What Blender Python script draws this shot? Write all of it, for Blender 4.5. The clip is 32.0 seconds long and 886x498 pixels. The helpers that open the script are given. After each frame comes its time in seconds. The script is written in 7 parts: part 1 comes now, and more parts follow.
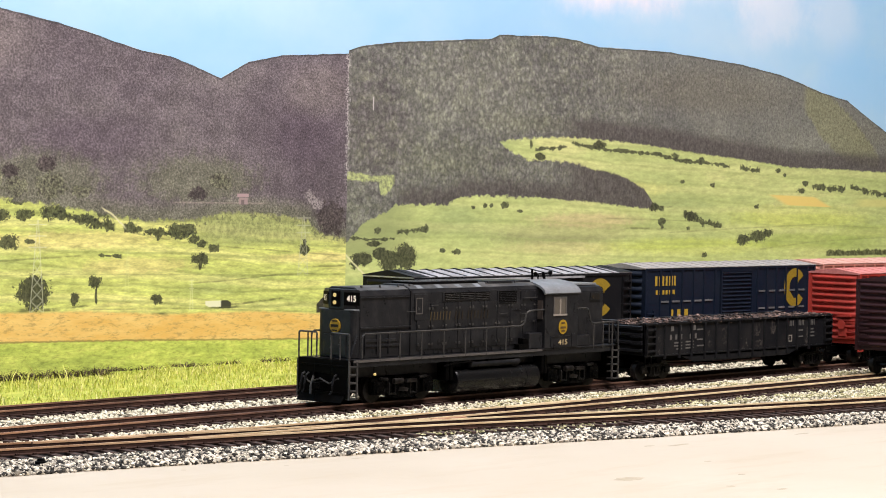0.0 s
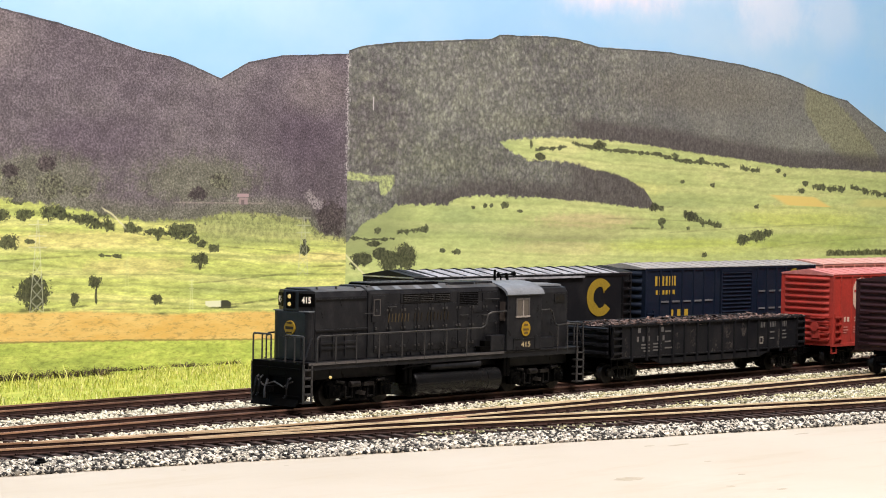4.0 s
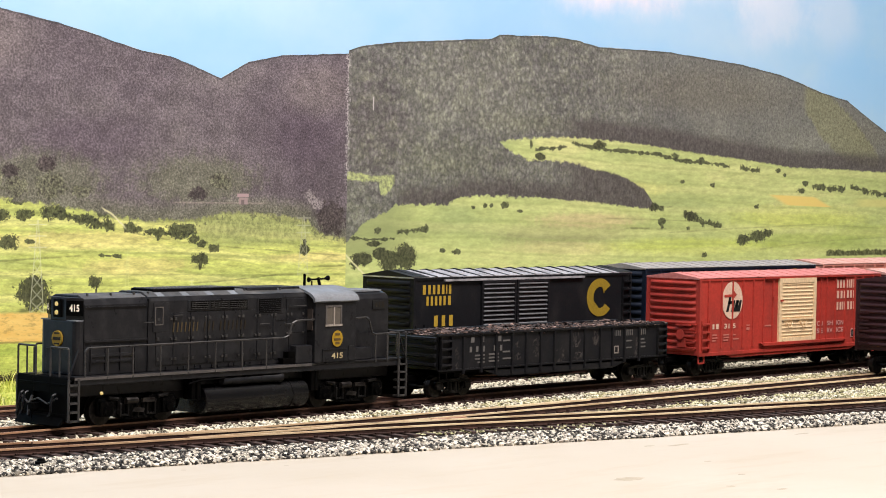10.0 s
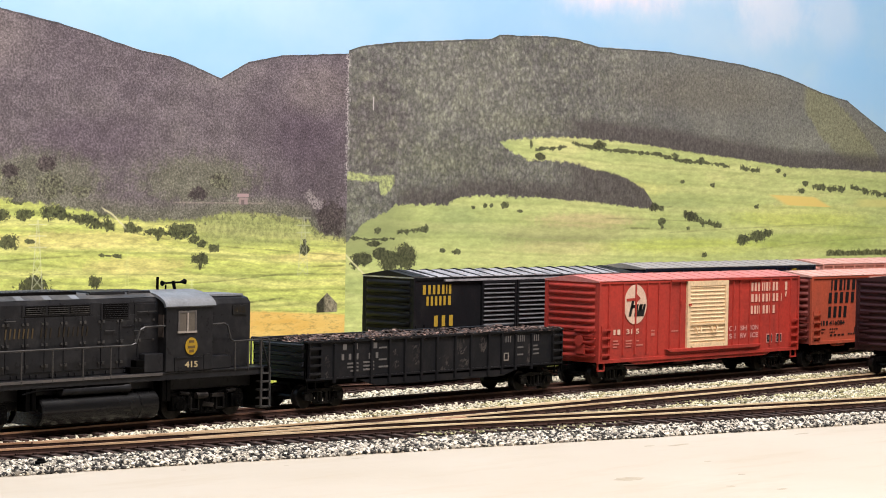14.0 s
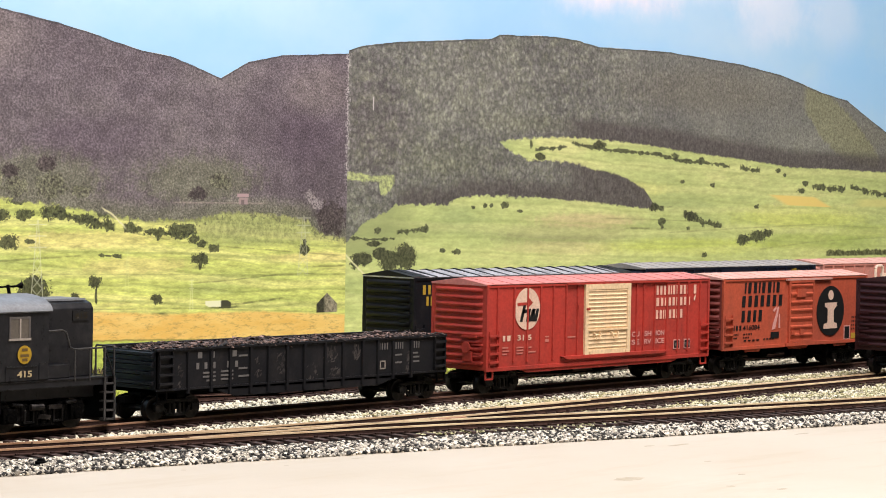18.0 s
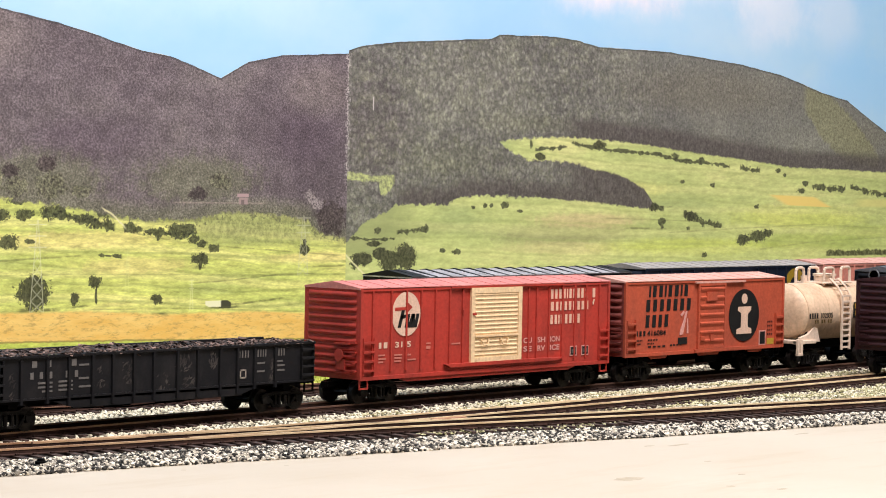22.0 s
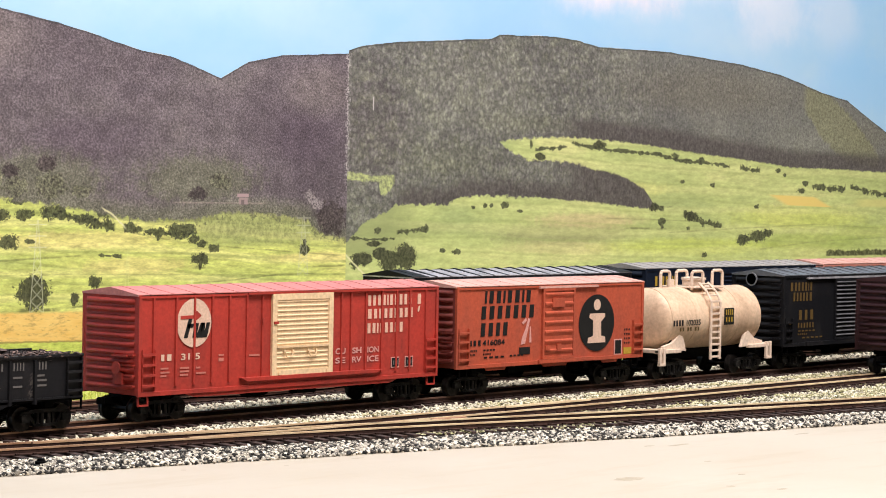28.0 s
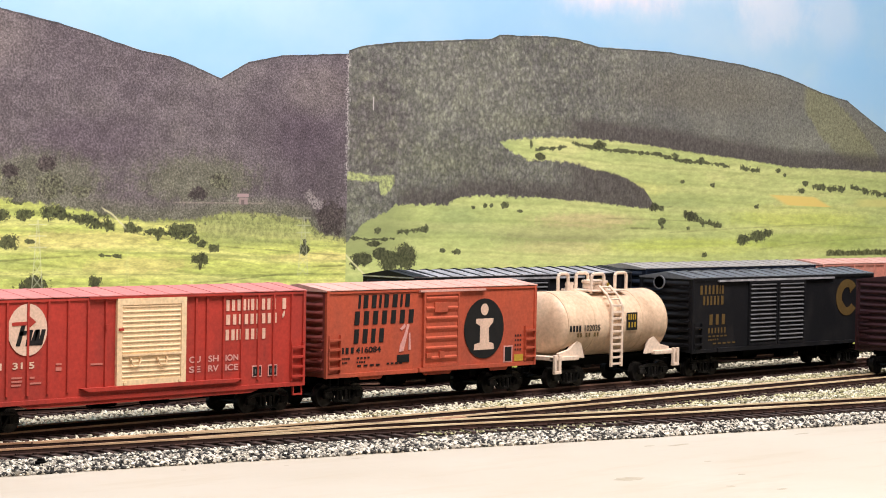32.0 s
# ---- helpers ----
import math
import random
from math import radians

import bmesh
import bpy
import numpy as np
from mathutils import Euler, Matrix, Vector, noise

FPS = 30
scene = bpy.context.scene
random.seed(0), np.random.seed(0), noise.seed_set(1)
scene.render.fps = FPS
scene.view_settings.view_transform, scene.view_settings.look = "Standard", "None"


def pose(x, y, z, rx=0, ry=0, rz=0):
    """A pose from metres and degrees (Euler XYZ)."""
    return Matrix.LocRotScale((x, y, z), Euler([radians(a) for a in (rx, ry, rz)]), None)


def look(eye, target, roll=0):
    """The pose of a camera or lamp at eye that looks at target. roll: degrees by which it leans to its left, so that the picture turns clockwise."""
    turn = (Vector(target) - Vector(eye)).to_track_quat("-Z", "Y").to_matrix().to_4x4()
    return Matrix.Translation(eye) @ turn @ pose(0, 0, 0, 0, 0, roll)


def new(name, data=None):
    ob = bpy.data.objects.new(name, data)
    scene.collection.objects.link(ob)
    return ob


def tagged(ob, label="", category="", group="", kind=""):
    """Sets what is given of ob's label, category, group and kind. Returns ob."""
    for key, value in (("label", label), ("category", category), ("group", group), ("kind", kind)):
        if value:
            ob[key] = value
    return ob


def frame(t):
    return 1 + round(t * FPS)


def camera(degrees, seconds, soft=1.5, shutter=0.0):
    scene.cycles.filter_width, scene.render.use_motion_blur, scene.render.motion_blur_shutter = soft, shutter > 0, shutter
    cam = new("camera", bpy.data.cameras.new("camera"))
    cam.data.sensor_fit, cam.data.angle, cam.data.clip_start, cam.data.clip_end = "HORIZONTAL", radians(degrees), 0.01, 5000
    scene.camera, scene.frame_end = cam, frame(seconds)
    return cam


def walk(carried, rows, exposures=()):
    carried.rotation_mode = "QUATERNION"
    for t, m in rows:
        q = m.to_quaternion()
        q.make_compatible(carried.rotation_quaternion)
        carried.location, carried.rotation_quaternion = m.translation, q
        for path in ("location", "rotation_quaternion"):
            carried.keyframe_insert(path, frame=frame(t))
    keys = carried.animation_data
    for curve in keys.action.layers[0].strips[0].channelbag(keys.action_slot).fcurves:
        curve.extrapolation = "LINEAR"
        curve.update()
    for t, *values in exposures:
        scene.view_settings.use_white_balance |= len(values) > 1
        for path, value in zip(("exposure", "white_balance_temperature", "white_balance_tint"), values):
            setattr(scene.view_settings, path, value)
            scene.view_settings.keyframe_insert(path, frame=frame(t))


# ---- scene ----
# Model railway layout at 1:87 in a room; x along the tracks, y away from the camera, z up from the rail tops.
EYE = Vector((0.0, -0.7061, 0.0971))
AIM = Vector((0.75003, -0.04525, 0.07001))
cam = camera(21.26, 32.0, soft=1.0)
walk(cam, [(0.0, look(EYE, AIM, 1.096)), (32.0, look(EYE, AIM, 1.096))])

# ---- light ----
world = bpy.data.worlds.new("world")
scene.world = world
world.use_nodes = True
world.node_tree.nodes["Background"].inputs[0].default_value = (0.9, 0.95, 1.0, 1)
world.node_tree.nodes["Background"].inputs[1].default_value = 0.25
scene.view_settings.exposure = 0.0

LAMP_AT = Vector((0.68, -0.64, 1.38))
lamp = bpy.data.lights.new("ceiling_lamp", "AREA")
lamp.shape, lamp.size, lamp.size_y, lamp.energy, lamp.color = "RECTANGLE", 1.4, 0.6, 58, (1.0, 0.945, 0.955)
lamp_ob = new("ceiling_lamp", lamp)
lamp_ob.matrix_world = look(LAMP_AT, LAMP_AT - Vector((0, 0, 1)))

# ---- helpers for meshes ----
MM = 0.001
YT, YN, YA, YB = 0.0166, -0.048, 0.0850, 0.240      # centre lines of the three tracks, and the backdrop
W = 0.0332                                           # width of the cars
GROUND = -0.0062


def hexa(bm, p):
    v = [bm.verts.new(q) for q in p]
    for f in ((0, 3, 2, 1), (4, 5, 6, 7), (0, 1, 5, 4), (1, 2, 6, 5), (2, 3, 7, 6), (3, 0, 4, 7)):
        bm.faces.new([v[i] for i in f])


def box(bm, x0, x1, y0, y1, z0, z1):
    """A box, in millimetres."""
    x0, x1, y0, y1, z0, z1 = (a * MM for a in (x0, x1, y0, y1, z0, z1))
    hexa(bm, [(x0, y0, z0), (x1, y0, z0), (x1, y1, z0), (x0, y1, z0), (x0, y0, z1), (x1, y0, z1), (x1, y1, z1), (x0, y1, z1)])


def cyl(bm, p, q, r, n=10, r2=None):
    """A rod from p to q, in millimetres."""
    p, q = Vector(p) * MM, Vector(q) * MM
    r2 = r if r2 is None else r2
    way = (q - p).normalized()
    side = way.orthogonal().normalized()
    up = way.cross(side)
    rings = []
    for c, k in ((p, r), (q, r2)):
        rings.append([bm.verts.new(c + (side * math.cos(2 * math.pi * i / n) + up * math.sin(2 * math.pi * i / n)) * k * MM) for i in range(n)])
    for i in range(n):
        bm.faces.new((rings[0][i], rings[0][(i + 1) % n], rings[1][(i + 1) % n], rings[1][i]))
    bm.faces.new(rings[0][::-1])
    bm.faces.new(rings[1])


def tube(bm, pts, r, n=6):
    for p, q in zip(pts, pts[1:]):
        cyl(bm, p, q, r, n)


def prism(bm, pts, axis, a, b):
    """A polygon swept along an axis from a to b, in millimetres."""
    def at(u, v, w):
        return Vector({"x": (w, u, v), "y": (u, w, v), "z": (u, v, w)}[axis]) * MM
    lo = [bm.verts.new(at(u, v, a)) for u, v in pts]
    hi = [bm.verts.new(at(u, v, b)) for u, v in pts]
    n = len(pts)
    for i in range(n):
        bm.faces.new((lo[i], lo[(i + 1) % n], hi[(i + 1) % n], hi[i]))
    bm.faces.new(lo[::-1])
    bm.faces.new(hi)


def lathe(bm, pts, n=24, axis="x", cx=0, cy=0, cz=0):
    """A profile of (position along the axis, radius) turned about the axis."""
    rings = []
    for a, r in pts:
        ring = []
        for i in range(n):
            c, s = r * math.cos(2 * math.pi * i / n), r * math.sin(2 * math.pi * i / n)
            ring.append(bm.verts.new(Vector((cx + a, cy + c, cz + s) if axis == "x" else (cx + c, cy + a, cz + s) if axis == "y" else (cx + c, cy + s, cz + a)) * MM))
        rings.append(ring)
    for r0, r1 in zip(rings, rings[1:]):
        for i in range(n):
            bm.faces.new((r0[i], r0[(i + 1) % n], r1[(i + 1) % n], r1[i]))
    bm.faces.new(rings[0][::-1])
    bm.faces.new(rings[-1])


def mesh_of(name, bm, mats, bevel=0, smooth=False):
    bmesh.ops.recalc_face_normals(bm, faces=bm.faces)
    if bevel:
        edges = [e for e in bm.edges if len(e.link_faces) == 2 and e.calc_face_angle(0) > 0.6]
        bmesh.ops.bevel(bm, geom=edges, offset=bevel * MM, segments=2, profile=0.5, affect="EDGES", clamp_overlap=True)
    me = bpy.data.meshes.new(name)
    bm.to_mesh(me)
    bm.free()
    for m in (mats if isinstance(mats, (list, tuple)) else [mats]):
        me.materials.append(m)
    if smooth:
        me.polygons.foreach_set("use_smooth", [True] * len(me.polygons))
        me.set_sharp_from_angle(angle=0.7)
    return me


def part(name, bm, material, parent, label="", bevel=0, smooth=False, at=None):
    ob = new(name, mesh_of(name, bm, material, bevel, smooth))
    ob.parent = parent
    if at is not None:
        ob.location = Vector(at) * MM
    return tagged(ob, label)


def again(ob, at, parent=None):
    """One more piece on the same mesh, at a place in millimetres."""
    o = new(ob.name.split(".")[0], ob.data)
    o.parent = parent or ob.parent
    o.location = Vector(at) * MM
    return tagged(o, ob.get("label", ""))


def thing(name, label, category, group="", kind="", at=(0, 0, 0)):
    ob = new(name)
    ob.location = at
    ob.empty_display_size = 0.01
    return tagged(ob, label, category, group, kind)


def B():
    return bmesh.new()


# ---- materials ----
def shader(name):
    m = bpy.data.materials.new(name)
    m.use_nodes = True
    t = m.node_tree
    return m, t, t.nodes["Principled BSDF"]


def rgb(r, g, b):
    """Linear colour from 8-bit display values."""
    return tuple(((c / 255 + 0.055) / 1.055) ** 2.4 if c > 10 else c / 255 / 12.92 for c in (r, g, b)) + (1.0,)


def noise_node(t, scale, detail=5.0, rough=0.6, stretch=(1, 1, 1), where="Object"):
    c, m, n = t.nodes.new("ShaderNodeTexCoord"), t.nodes.new("ShaderNodeMapping"), t.nodes.new("ShaderNodeTexNoise")
    m.inputs["Scale"].default_value = stretch
    t.links.new(c.outputs[where], m.inputs[0])
    t.links.new(m.outputs[0], n.inputs["Vector"])
    n.inputs["Scale"].default_value, n.inputs["Detail"].default_value, n.inputs["Roughness"].default_value = scale, detail, rough
    return n.outputs["Fac"]


def ramp(t, fac, stops):
    r = t.nodes.new("ShaderNodeValToRGB")
    while len(r.color_ramp.elements) < len(stops):
        r.color_ramp.elements.new(0.5)
    for e, (p, c) in zip(r.color_ramp.elements, stops):
        e.position, e.color = p, c
    t.links.new(fac, r.inputs[0])
    return r.outputs[0]


def mixed(t, fac, a, b, how="MIX"):
    m = t.nodes.new("ShaderNodeMix")
    m.data_type, m.blend_type = "RGBA", how
    for sock, v in ((m.inputs[0], fac), (m.inputs[6], a), (m.inputs[7], b)):
        if isinstance(v, (float, int, tuple)):
            sock.default_value = v
        else:
            t.links.new(v, sock)
    return m.outputs[2]


def relief(t, b, fac, strength, depth):
    n = t.nodes.new("ShaderNodeBump")
    n.inputs["Strength"].default_value, n.inputs["Distance"].default_value = strength, depth
    t.links.new(fac, n.inputs["Height"])
    t.links.new(n.outputs[0], b.inputs["Normal"])


def surface(name, c, c2, rough=0.6, metal=0.0, s1=45, s2=700, amt=0.6, bump=0.15, stretch=(1, 1, 1), low=0.42, high=0.68, spec=None):
    """A painted or raw surface: base colour c, patches of wear c2, fine grain and relief."""
    m, t, b = shader(name)
    big = noise_node(t, s1, 6.0, 0.65, stretch)
    fine = noise_node(t, s2, 3.0, 0.6)
    patch = ramp(t, big, [(low, (0, 0, 0, 1)), (high, (amt, amt, amt, 1))])
    col = mixed(t, patch, c, c2)
    grain = ramp(t, fine, [(0.25, (0.80, 0.80, 0.80, 1)), (0.75, (1.15, 1.15, 1.15, 1))])
    t.links.new(mixed(t, 1.0, col, grain, "MULTIPLY"), b.inputs["Base Color"])
    t.links.new(ramp(t, big, [(0.3, (rough * 0.85,) * 3 + (1,)), (0.7, (min(1, rough * 1.2),) * 3 + (1,))]), b.inputs["Roughness"])
    b.inputs["Metallic"].default_value = metal
    b.inputs["Specular IOR Level"].default_value = spec if spec is not None else 0.22 if max(c[:3]) < 0.03 else 0.35
    relief(t, b, fine, bump, 0.0002)
    return m


def by_island(name, stops, rough=0.85):
    m, t, b = shader(name)
    g = t.nodes.new("ShaderNodeNewGeometry")
    col = ramp(t, g.outputs["Random Per Island"], stops)
    fine = noise_node(t, 1500, 3.0)
    t.links.new(mixed(t, 1.0, col, ramp(t, fine, [(0.3, (0.7, 0.7, 0.7, 1)), (0.7, (1.2, 1.2, 1.2, 1))]), "MULTIPLY"), b.inputs["Base Color"])
    b.inputs["Roughness"].default_value = rough
    return m


def plain(name, c, rough=0.5, metal=0.0):
    return surface(name, c, tuple(k * 0.8 for k in c[:3]) + (1,), rough, metal, 120, 1200, 0.5, 0.05)


BLACK = surface("black_paint", (0.0104, 0.0105, 0.0121, 1), (0.032, 0.029, 0.028, 1), 0.42, 0, 75, 800, 0.7, 0.15, (1, 1, 0.6), 0.50, 0.78, 0.13)
LOCO = surface("loco_black", (0.0118, 0.0119, 0.0134, 1), (0.040, 0.039, 0.039, 1), 0.30, 0, 190, 1100, 0.6, 0.2, (1, 1, 0.7), 0.48, 0.76, 0.16)
# Grey patches stand in for highlights on the frame edges.
TRUCK = surface("truck_grey_black", (0.0050, 0.0046, 0.0043, 1), (0.050, 0.045, 0.041, 1), 0.30, 0, 260, 1300, 0.7, 0.2, (1, 1, 1), 0.50, 0.74, 0.10)
# Underbody black, darkened in colour for the deep shade beneath the cars.
DEEPBLACK = surface("frame_black", (0.0014, 0.0014, 0.0014, 1), (0.006, 0.005, 0.0045, 1), 0.5, 0, 120, 1100, 0.5, 0.15, (1, 1, 1), 0.42, 0.68, 0.03)
CABROOF = surface("grey_roof", (0.19, 0.20, 0.212, 1), (0.08, 0.08, 0.08, 1), 0.40, 0, 60, 900, 0.6)
STEEL = surface("wheel_steel", (0.016, 0.014, 0.013, 1), (0.09, 0.080, 0.072, 1), 0.4, 0.7, 200, 1000, 0.6)
RED = surface("red_paint", (0.41, 0.041, 0.028, 1), (0.23, 0.036, 0.027, 1), 0.55, 0, 70, 700, 0.85, 0.15, (1, 1, 0.35), 0.44, 0.72, 0.25)
# Paler than the sides: light from above is put into the roof colour.
REDROOF = surface("toplit_red_roof", (0.52, 0.17, 0.15, 1), (0.58, 0.25, 0.22, 1), 0.55, 0, 35, 600, 0.7)
ORANGE = surface("orange_paint", (0.44, 0.082, 0.040, 1), (0.30, 0.070, 0.042, 1), 0.55, 0, 60, 700, 0.85, 0.15, (1, 1, 0.4), 0.44, 0.72, 0.25)
# Orange copy, paled the same way for light from above.
ORROOF = surface("toplit_orange_roof", (0.60, 0.31, 0.25, 1), (0.68, 0.43, 0.36, 1), 0.55, 0, 35, 600, 0.7)
CREAM = surface("cream_paint", (0.78, 0.575, 0.345, 1), (0.64, 0.45, 0.25, 1), 0.5, 0, 60, 700, 0.5)
TANKW = surface("cream_tank", (0.70, 0.51, 0.35, 1), (0.40, 0.25, 0.155, 1), 0.42, 0, 34, 500, 0.85, 0.06, (1, 1, 0.7), 0.44, 0.70)
WHITEP = surface("off_white_paint", (0.74, 0.58, 0.45, 1), (0.55, 0.42, 0.33, 1), 0.5, 0, 80, 600, 0.5)
GREYROOF = surface("galvanised_roof", (0.52, 0.51, 0.53, 1), (0.17, 0.16, 0.165, 1), 0.4, 0.3, 90, 700, 0.9)
LIGHTROOF = surface("pale_roof", (0.40, 0.37, 0.34, 1), (0.20, 0.19, 0.185, 1), 0.5, 0.1, 40, 600, 0.7)
DARKROOF = surface("dark_grey_roof", (0.15, 0.155, 0.165, 1), (0.07, 0.07, 0.074, 1), 0.4, 0.2, 90, 700, 0.8)
BLUE = surface("dark_blue_paint", (0.006, 0.011, 0.024, 1), (0.016, 0.019, 0.027, 1), 0.5, 0, 45, 700, 0.6)
MAROON = surface("maroon_paint", (0.033, 0.0075, 0.009, 1), (0.026, 0.011, 0.011, 1), 0.55, 0, 45, 700, 0.7)
SALMON = surface("salmon_paint", (0.60, 0.22, 0.16, 1), (0.50, 0.25, 0.20, 1), 0.55, 0, 45, 700, 0.7)
# Dust, plus the grey highlights of the hood top put into the colour.
HOODROOF = surface("dusty_highlit_hood_roof", (0.036, 0.035, 0.035, 1), (0.13, 0.125, 0.12, 1), 0.55, 0, 70, 900, 0.7)
# Drive trucks, likewise darkened in colour for the shade around them.
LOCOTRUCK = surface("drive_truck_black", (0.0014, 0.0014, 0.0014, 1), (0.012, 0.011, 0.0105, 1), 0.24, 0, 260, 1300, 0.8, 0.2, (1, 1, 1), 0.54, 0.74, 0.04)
# Brown wear, kept light enough to carry the edges' highlights.
WORN = surface("worn_brown_highlit_edge", (0.090, 0.080, 0.073, 1), (0.045, 0.042, 0.040, 1), 0.55, 0, 60, 900, 0.7)
# Lighter than the body so the ribs' highlights sit in the colour.
SLAT = surface("highlit_black_rib", (0.16, 0.16, 0.165, 1), (0.035, 0.034, 0.034, 1), 0.32, 0, 90, 900, 0.7, 0.15, (1, 1, 1), 0.42, 0.68, 0.3)
DULLPINK = plain("dull_pink_stencil", (0.52, 0.17, 0.13, 1), 0.6)
DUSTY = plain("cream_pink_lettering", (0.70, 0.43, 0.32, 1), 0.6)
GOLD = plain("yellow_lettering", (0.44, 0.28, 0.03, 1), 0.6)
GOLDDARK = plain("tarnished_yellow_emblem", (0.29, 0.19, 0.016, 1), 0.6)
GOLDDIM = plain("worn_gold_lettering", (0.11, 0.066, 0.018, 1), 0.6)
GOLDNOSE = plain("deep_yellow", (0.36, 0.22, 0.012, 1), 0.6)
WORNGOLD = plain("half_worn_gold", (0.060, 0.041, 0.016, 1), 0.6)
GHOST = plain("faded_gold_lettering", (0.020, 0.0145, 0.0075, 1), 0.6)
# Orange car's left end, darkened in colour for the shadow between cars.
SHADEDEND = surface("shaded_orange_end", (0.20, 0.040, 0.032, 1), (0.13, 0.036, 0.030, 1), 0.5, 0, 45, 700, 0.7)
# Lighter than the hood: the rails' brownish-grey highlights are put into it.
HANDRAIL = surface("highlit_handrail", (0.034, 0.033, 0.032, 1), (0.085, 0.078, 0.072, 1), 0.30, 0, 150, 900, 0.6, 0.1, (1, 1, 1), 0.42, 0.68, 0.25)
CABNUM = plain("pale_yellow_number", (0.46, 0.36, 0.19, 1), 0.5)
FRAMETAN = plain("tan_window_frame", (0.30, 0.26, 0.22, 1), 0.5)
# Tan interior reflection put into the pane colour.
PANE = plain("tan_reflection_pane", (0.10, 0.085, 0.068, 1), 0.3)
SATIN = surface("satin_black", (0.0044, 0.0044, 0.0048, 1), (0.0056, 0.0054, 0.0054, 1), 0.24, 0, 60, 900, 0.6, 0.01, (1, 1, 1), 0.42, 0.68, 0.42)
SCUFF = surface("scuffed_black", (0.020, 0.018, 0.017, 1), (0.085, 0.072, 0.064, 1), 0.6, 0, 220, 1200, 0.9, 0.15, (1, 1, 1), 0.42, 0.66)
PALE = plain("white_lettering", (0.68, 0.47, 0.35, 1), 0.6)
PALEDIM = plain("worn_white_lettering", (0.125, 0.116, 0.108, 1), 0.6)
PINK = plain("pink_lettering", (0.62, 0.30, 0.26, 1), 0.6)
INK = plain("black_lettering", (0.012, 0.012, 0.012, 1), 0.5)
RUST = surface("rail_rust", (0.026, 0.012, 0.009, 1), (0.075, 0.036, 0.024, 1), 0.75, 0, 150, 1200, 0.7)
# Rust at left; the overlit pale of the right is put into colour.
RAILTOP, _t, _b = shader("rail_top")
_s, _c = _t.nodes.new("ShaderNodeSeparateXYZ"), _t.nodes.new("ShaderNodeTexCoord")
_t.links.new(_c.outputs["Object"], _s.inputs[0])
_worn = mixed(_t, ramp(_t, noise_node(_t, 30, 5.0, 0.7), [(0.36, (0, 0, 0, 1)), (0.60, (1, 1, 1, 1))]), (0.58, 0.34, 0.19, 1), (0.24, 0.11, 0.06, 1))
_overlit = mixed(_t, ramp(_t, noise_node(_t, 40, 5.0, 0.7), [(0.42, (0, 0, 0, 1)), (0.66, (0.8, 0.8, 0.8, 1))]), (0.86, 0.68, 0.42, 1), (0.45, 0.27, 0.14, 1))
_t.links.new(mixed(_t, ramp(_t, _s.outputs[0], [(0.52, (0, 0, 0, 1)), (0.70, (1, 1, 1, 1))]), _worn, _overlit), _b.inputs["Base Color"])
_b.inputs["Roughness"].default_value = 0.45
# Rust, darkened in colour beyond x 0.56 for the shadow under the train.
RUSTSHADETOP, _t, _b = shader("rusty_shaded_rail_top")
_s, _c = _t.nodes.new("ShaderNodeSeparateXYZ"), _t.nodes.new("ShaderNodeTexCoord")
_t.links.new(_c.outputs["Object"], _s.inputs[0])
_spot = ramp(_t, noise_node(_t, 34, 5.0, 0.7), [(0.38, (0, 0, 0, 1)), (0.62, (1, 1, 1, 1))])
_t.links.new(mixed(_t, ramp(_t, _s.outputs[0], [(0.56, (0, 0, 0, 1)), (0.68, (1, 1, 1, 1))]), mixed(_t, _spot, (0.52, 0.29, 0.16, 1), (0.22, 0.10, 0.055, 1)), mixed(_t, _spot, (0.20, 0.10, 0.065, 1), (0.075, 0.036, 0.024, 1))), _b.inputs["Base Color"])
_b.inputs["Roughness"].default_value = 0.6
TIE = surface("tie_brown", (0.034, 0.020, 0.016, 1), (0.13, 0.080, 0.064, 1), 0.8, 0, 250, 1500, 0.6, 0.4)
SCRAP = by_island("scrap_rust", [(0.0, (0.008, 0.006, 0.006, 1)), (0.40, (0.030, 0.020, 0.017, 1)), (0.72, (0.10, 0.062, 0.050, 1)), (1.0, (0.26, 0.17, 0.14, 1))])
# Darkest stones stand in for the shaded gaps between stones.
STONE = by_island("ballast_stone", [(0.0, (0.010, 0.009, 0.008, 1)), (0.36, (0.035, 0.032, 0.027, 1)), (0.46, (0.26, 0.235, 0.195, 1)), (0.66, (0.55, 0.50, 0.41, 1)), (1.0, (0.86, 0.79, 0.66, 1))])
CHIPS = by_island("pale_ballast_chips", [(0.0, (0.05, 0.045, 0.032, 1)), (0.12, (0.20, 0.18, 0.13, 1)), (0.26, (0.56, 0.51, 0.38, 1)), (1.0, (0.86, 0.80, 0.62, 1))])
# Near-black: shade between ties and stones is put into the bed colour.
GRAVEL = surface("ballast_bed", (0.022, 0.017, 0.014, 1), (0.075, 0.065, 0.055, 1), 0.9, 0, 300, 900, 0.9, 0.8)
GLASSY, _t, _b = shader("window_glass")
_b.inputs["Base Color"].default_value, _b.inputs["Roughness"].default_value = (0.06, 0.05, 0.045, 1), 0.08
LIT, _t, _b = shader("lit_lens")
_b.inputs["Base Color"].default_value = (0.25, 0.20, 0.10, 1)
_b.inputs["Emission Color"].default_value, _b.inputs["Emission Strength"].default_value = (1.0, 0.72, 0.22, 1), 0.55
LITNUM, _t, _b = shader("lit_number_board")
_b.inputs["Base Color"].default_value = (0.85, 0.8, 0.7, 1)
_b.inputs["Emission Color"].default_value, _b.inputs["Emission Strength"].default_value = (1.0, 0.72, 0.40, 1), 0.22

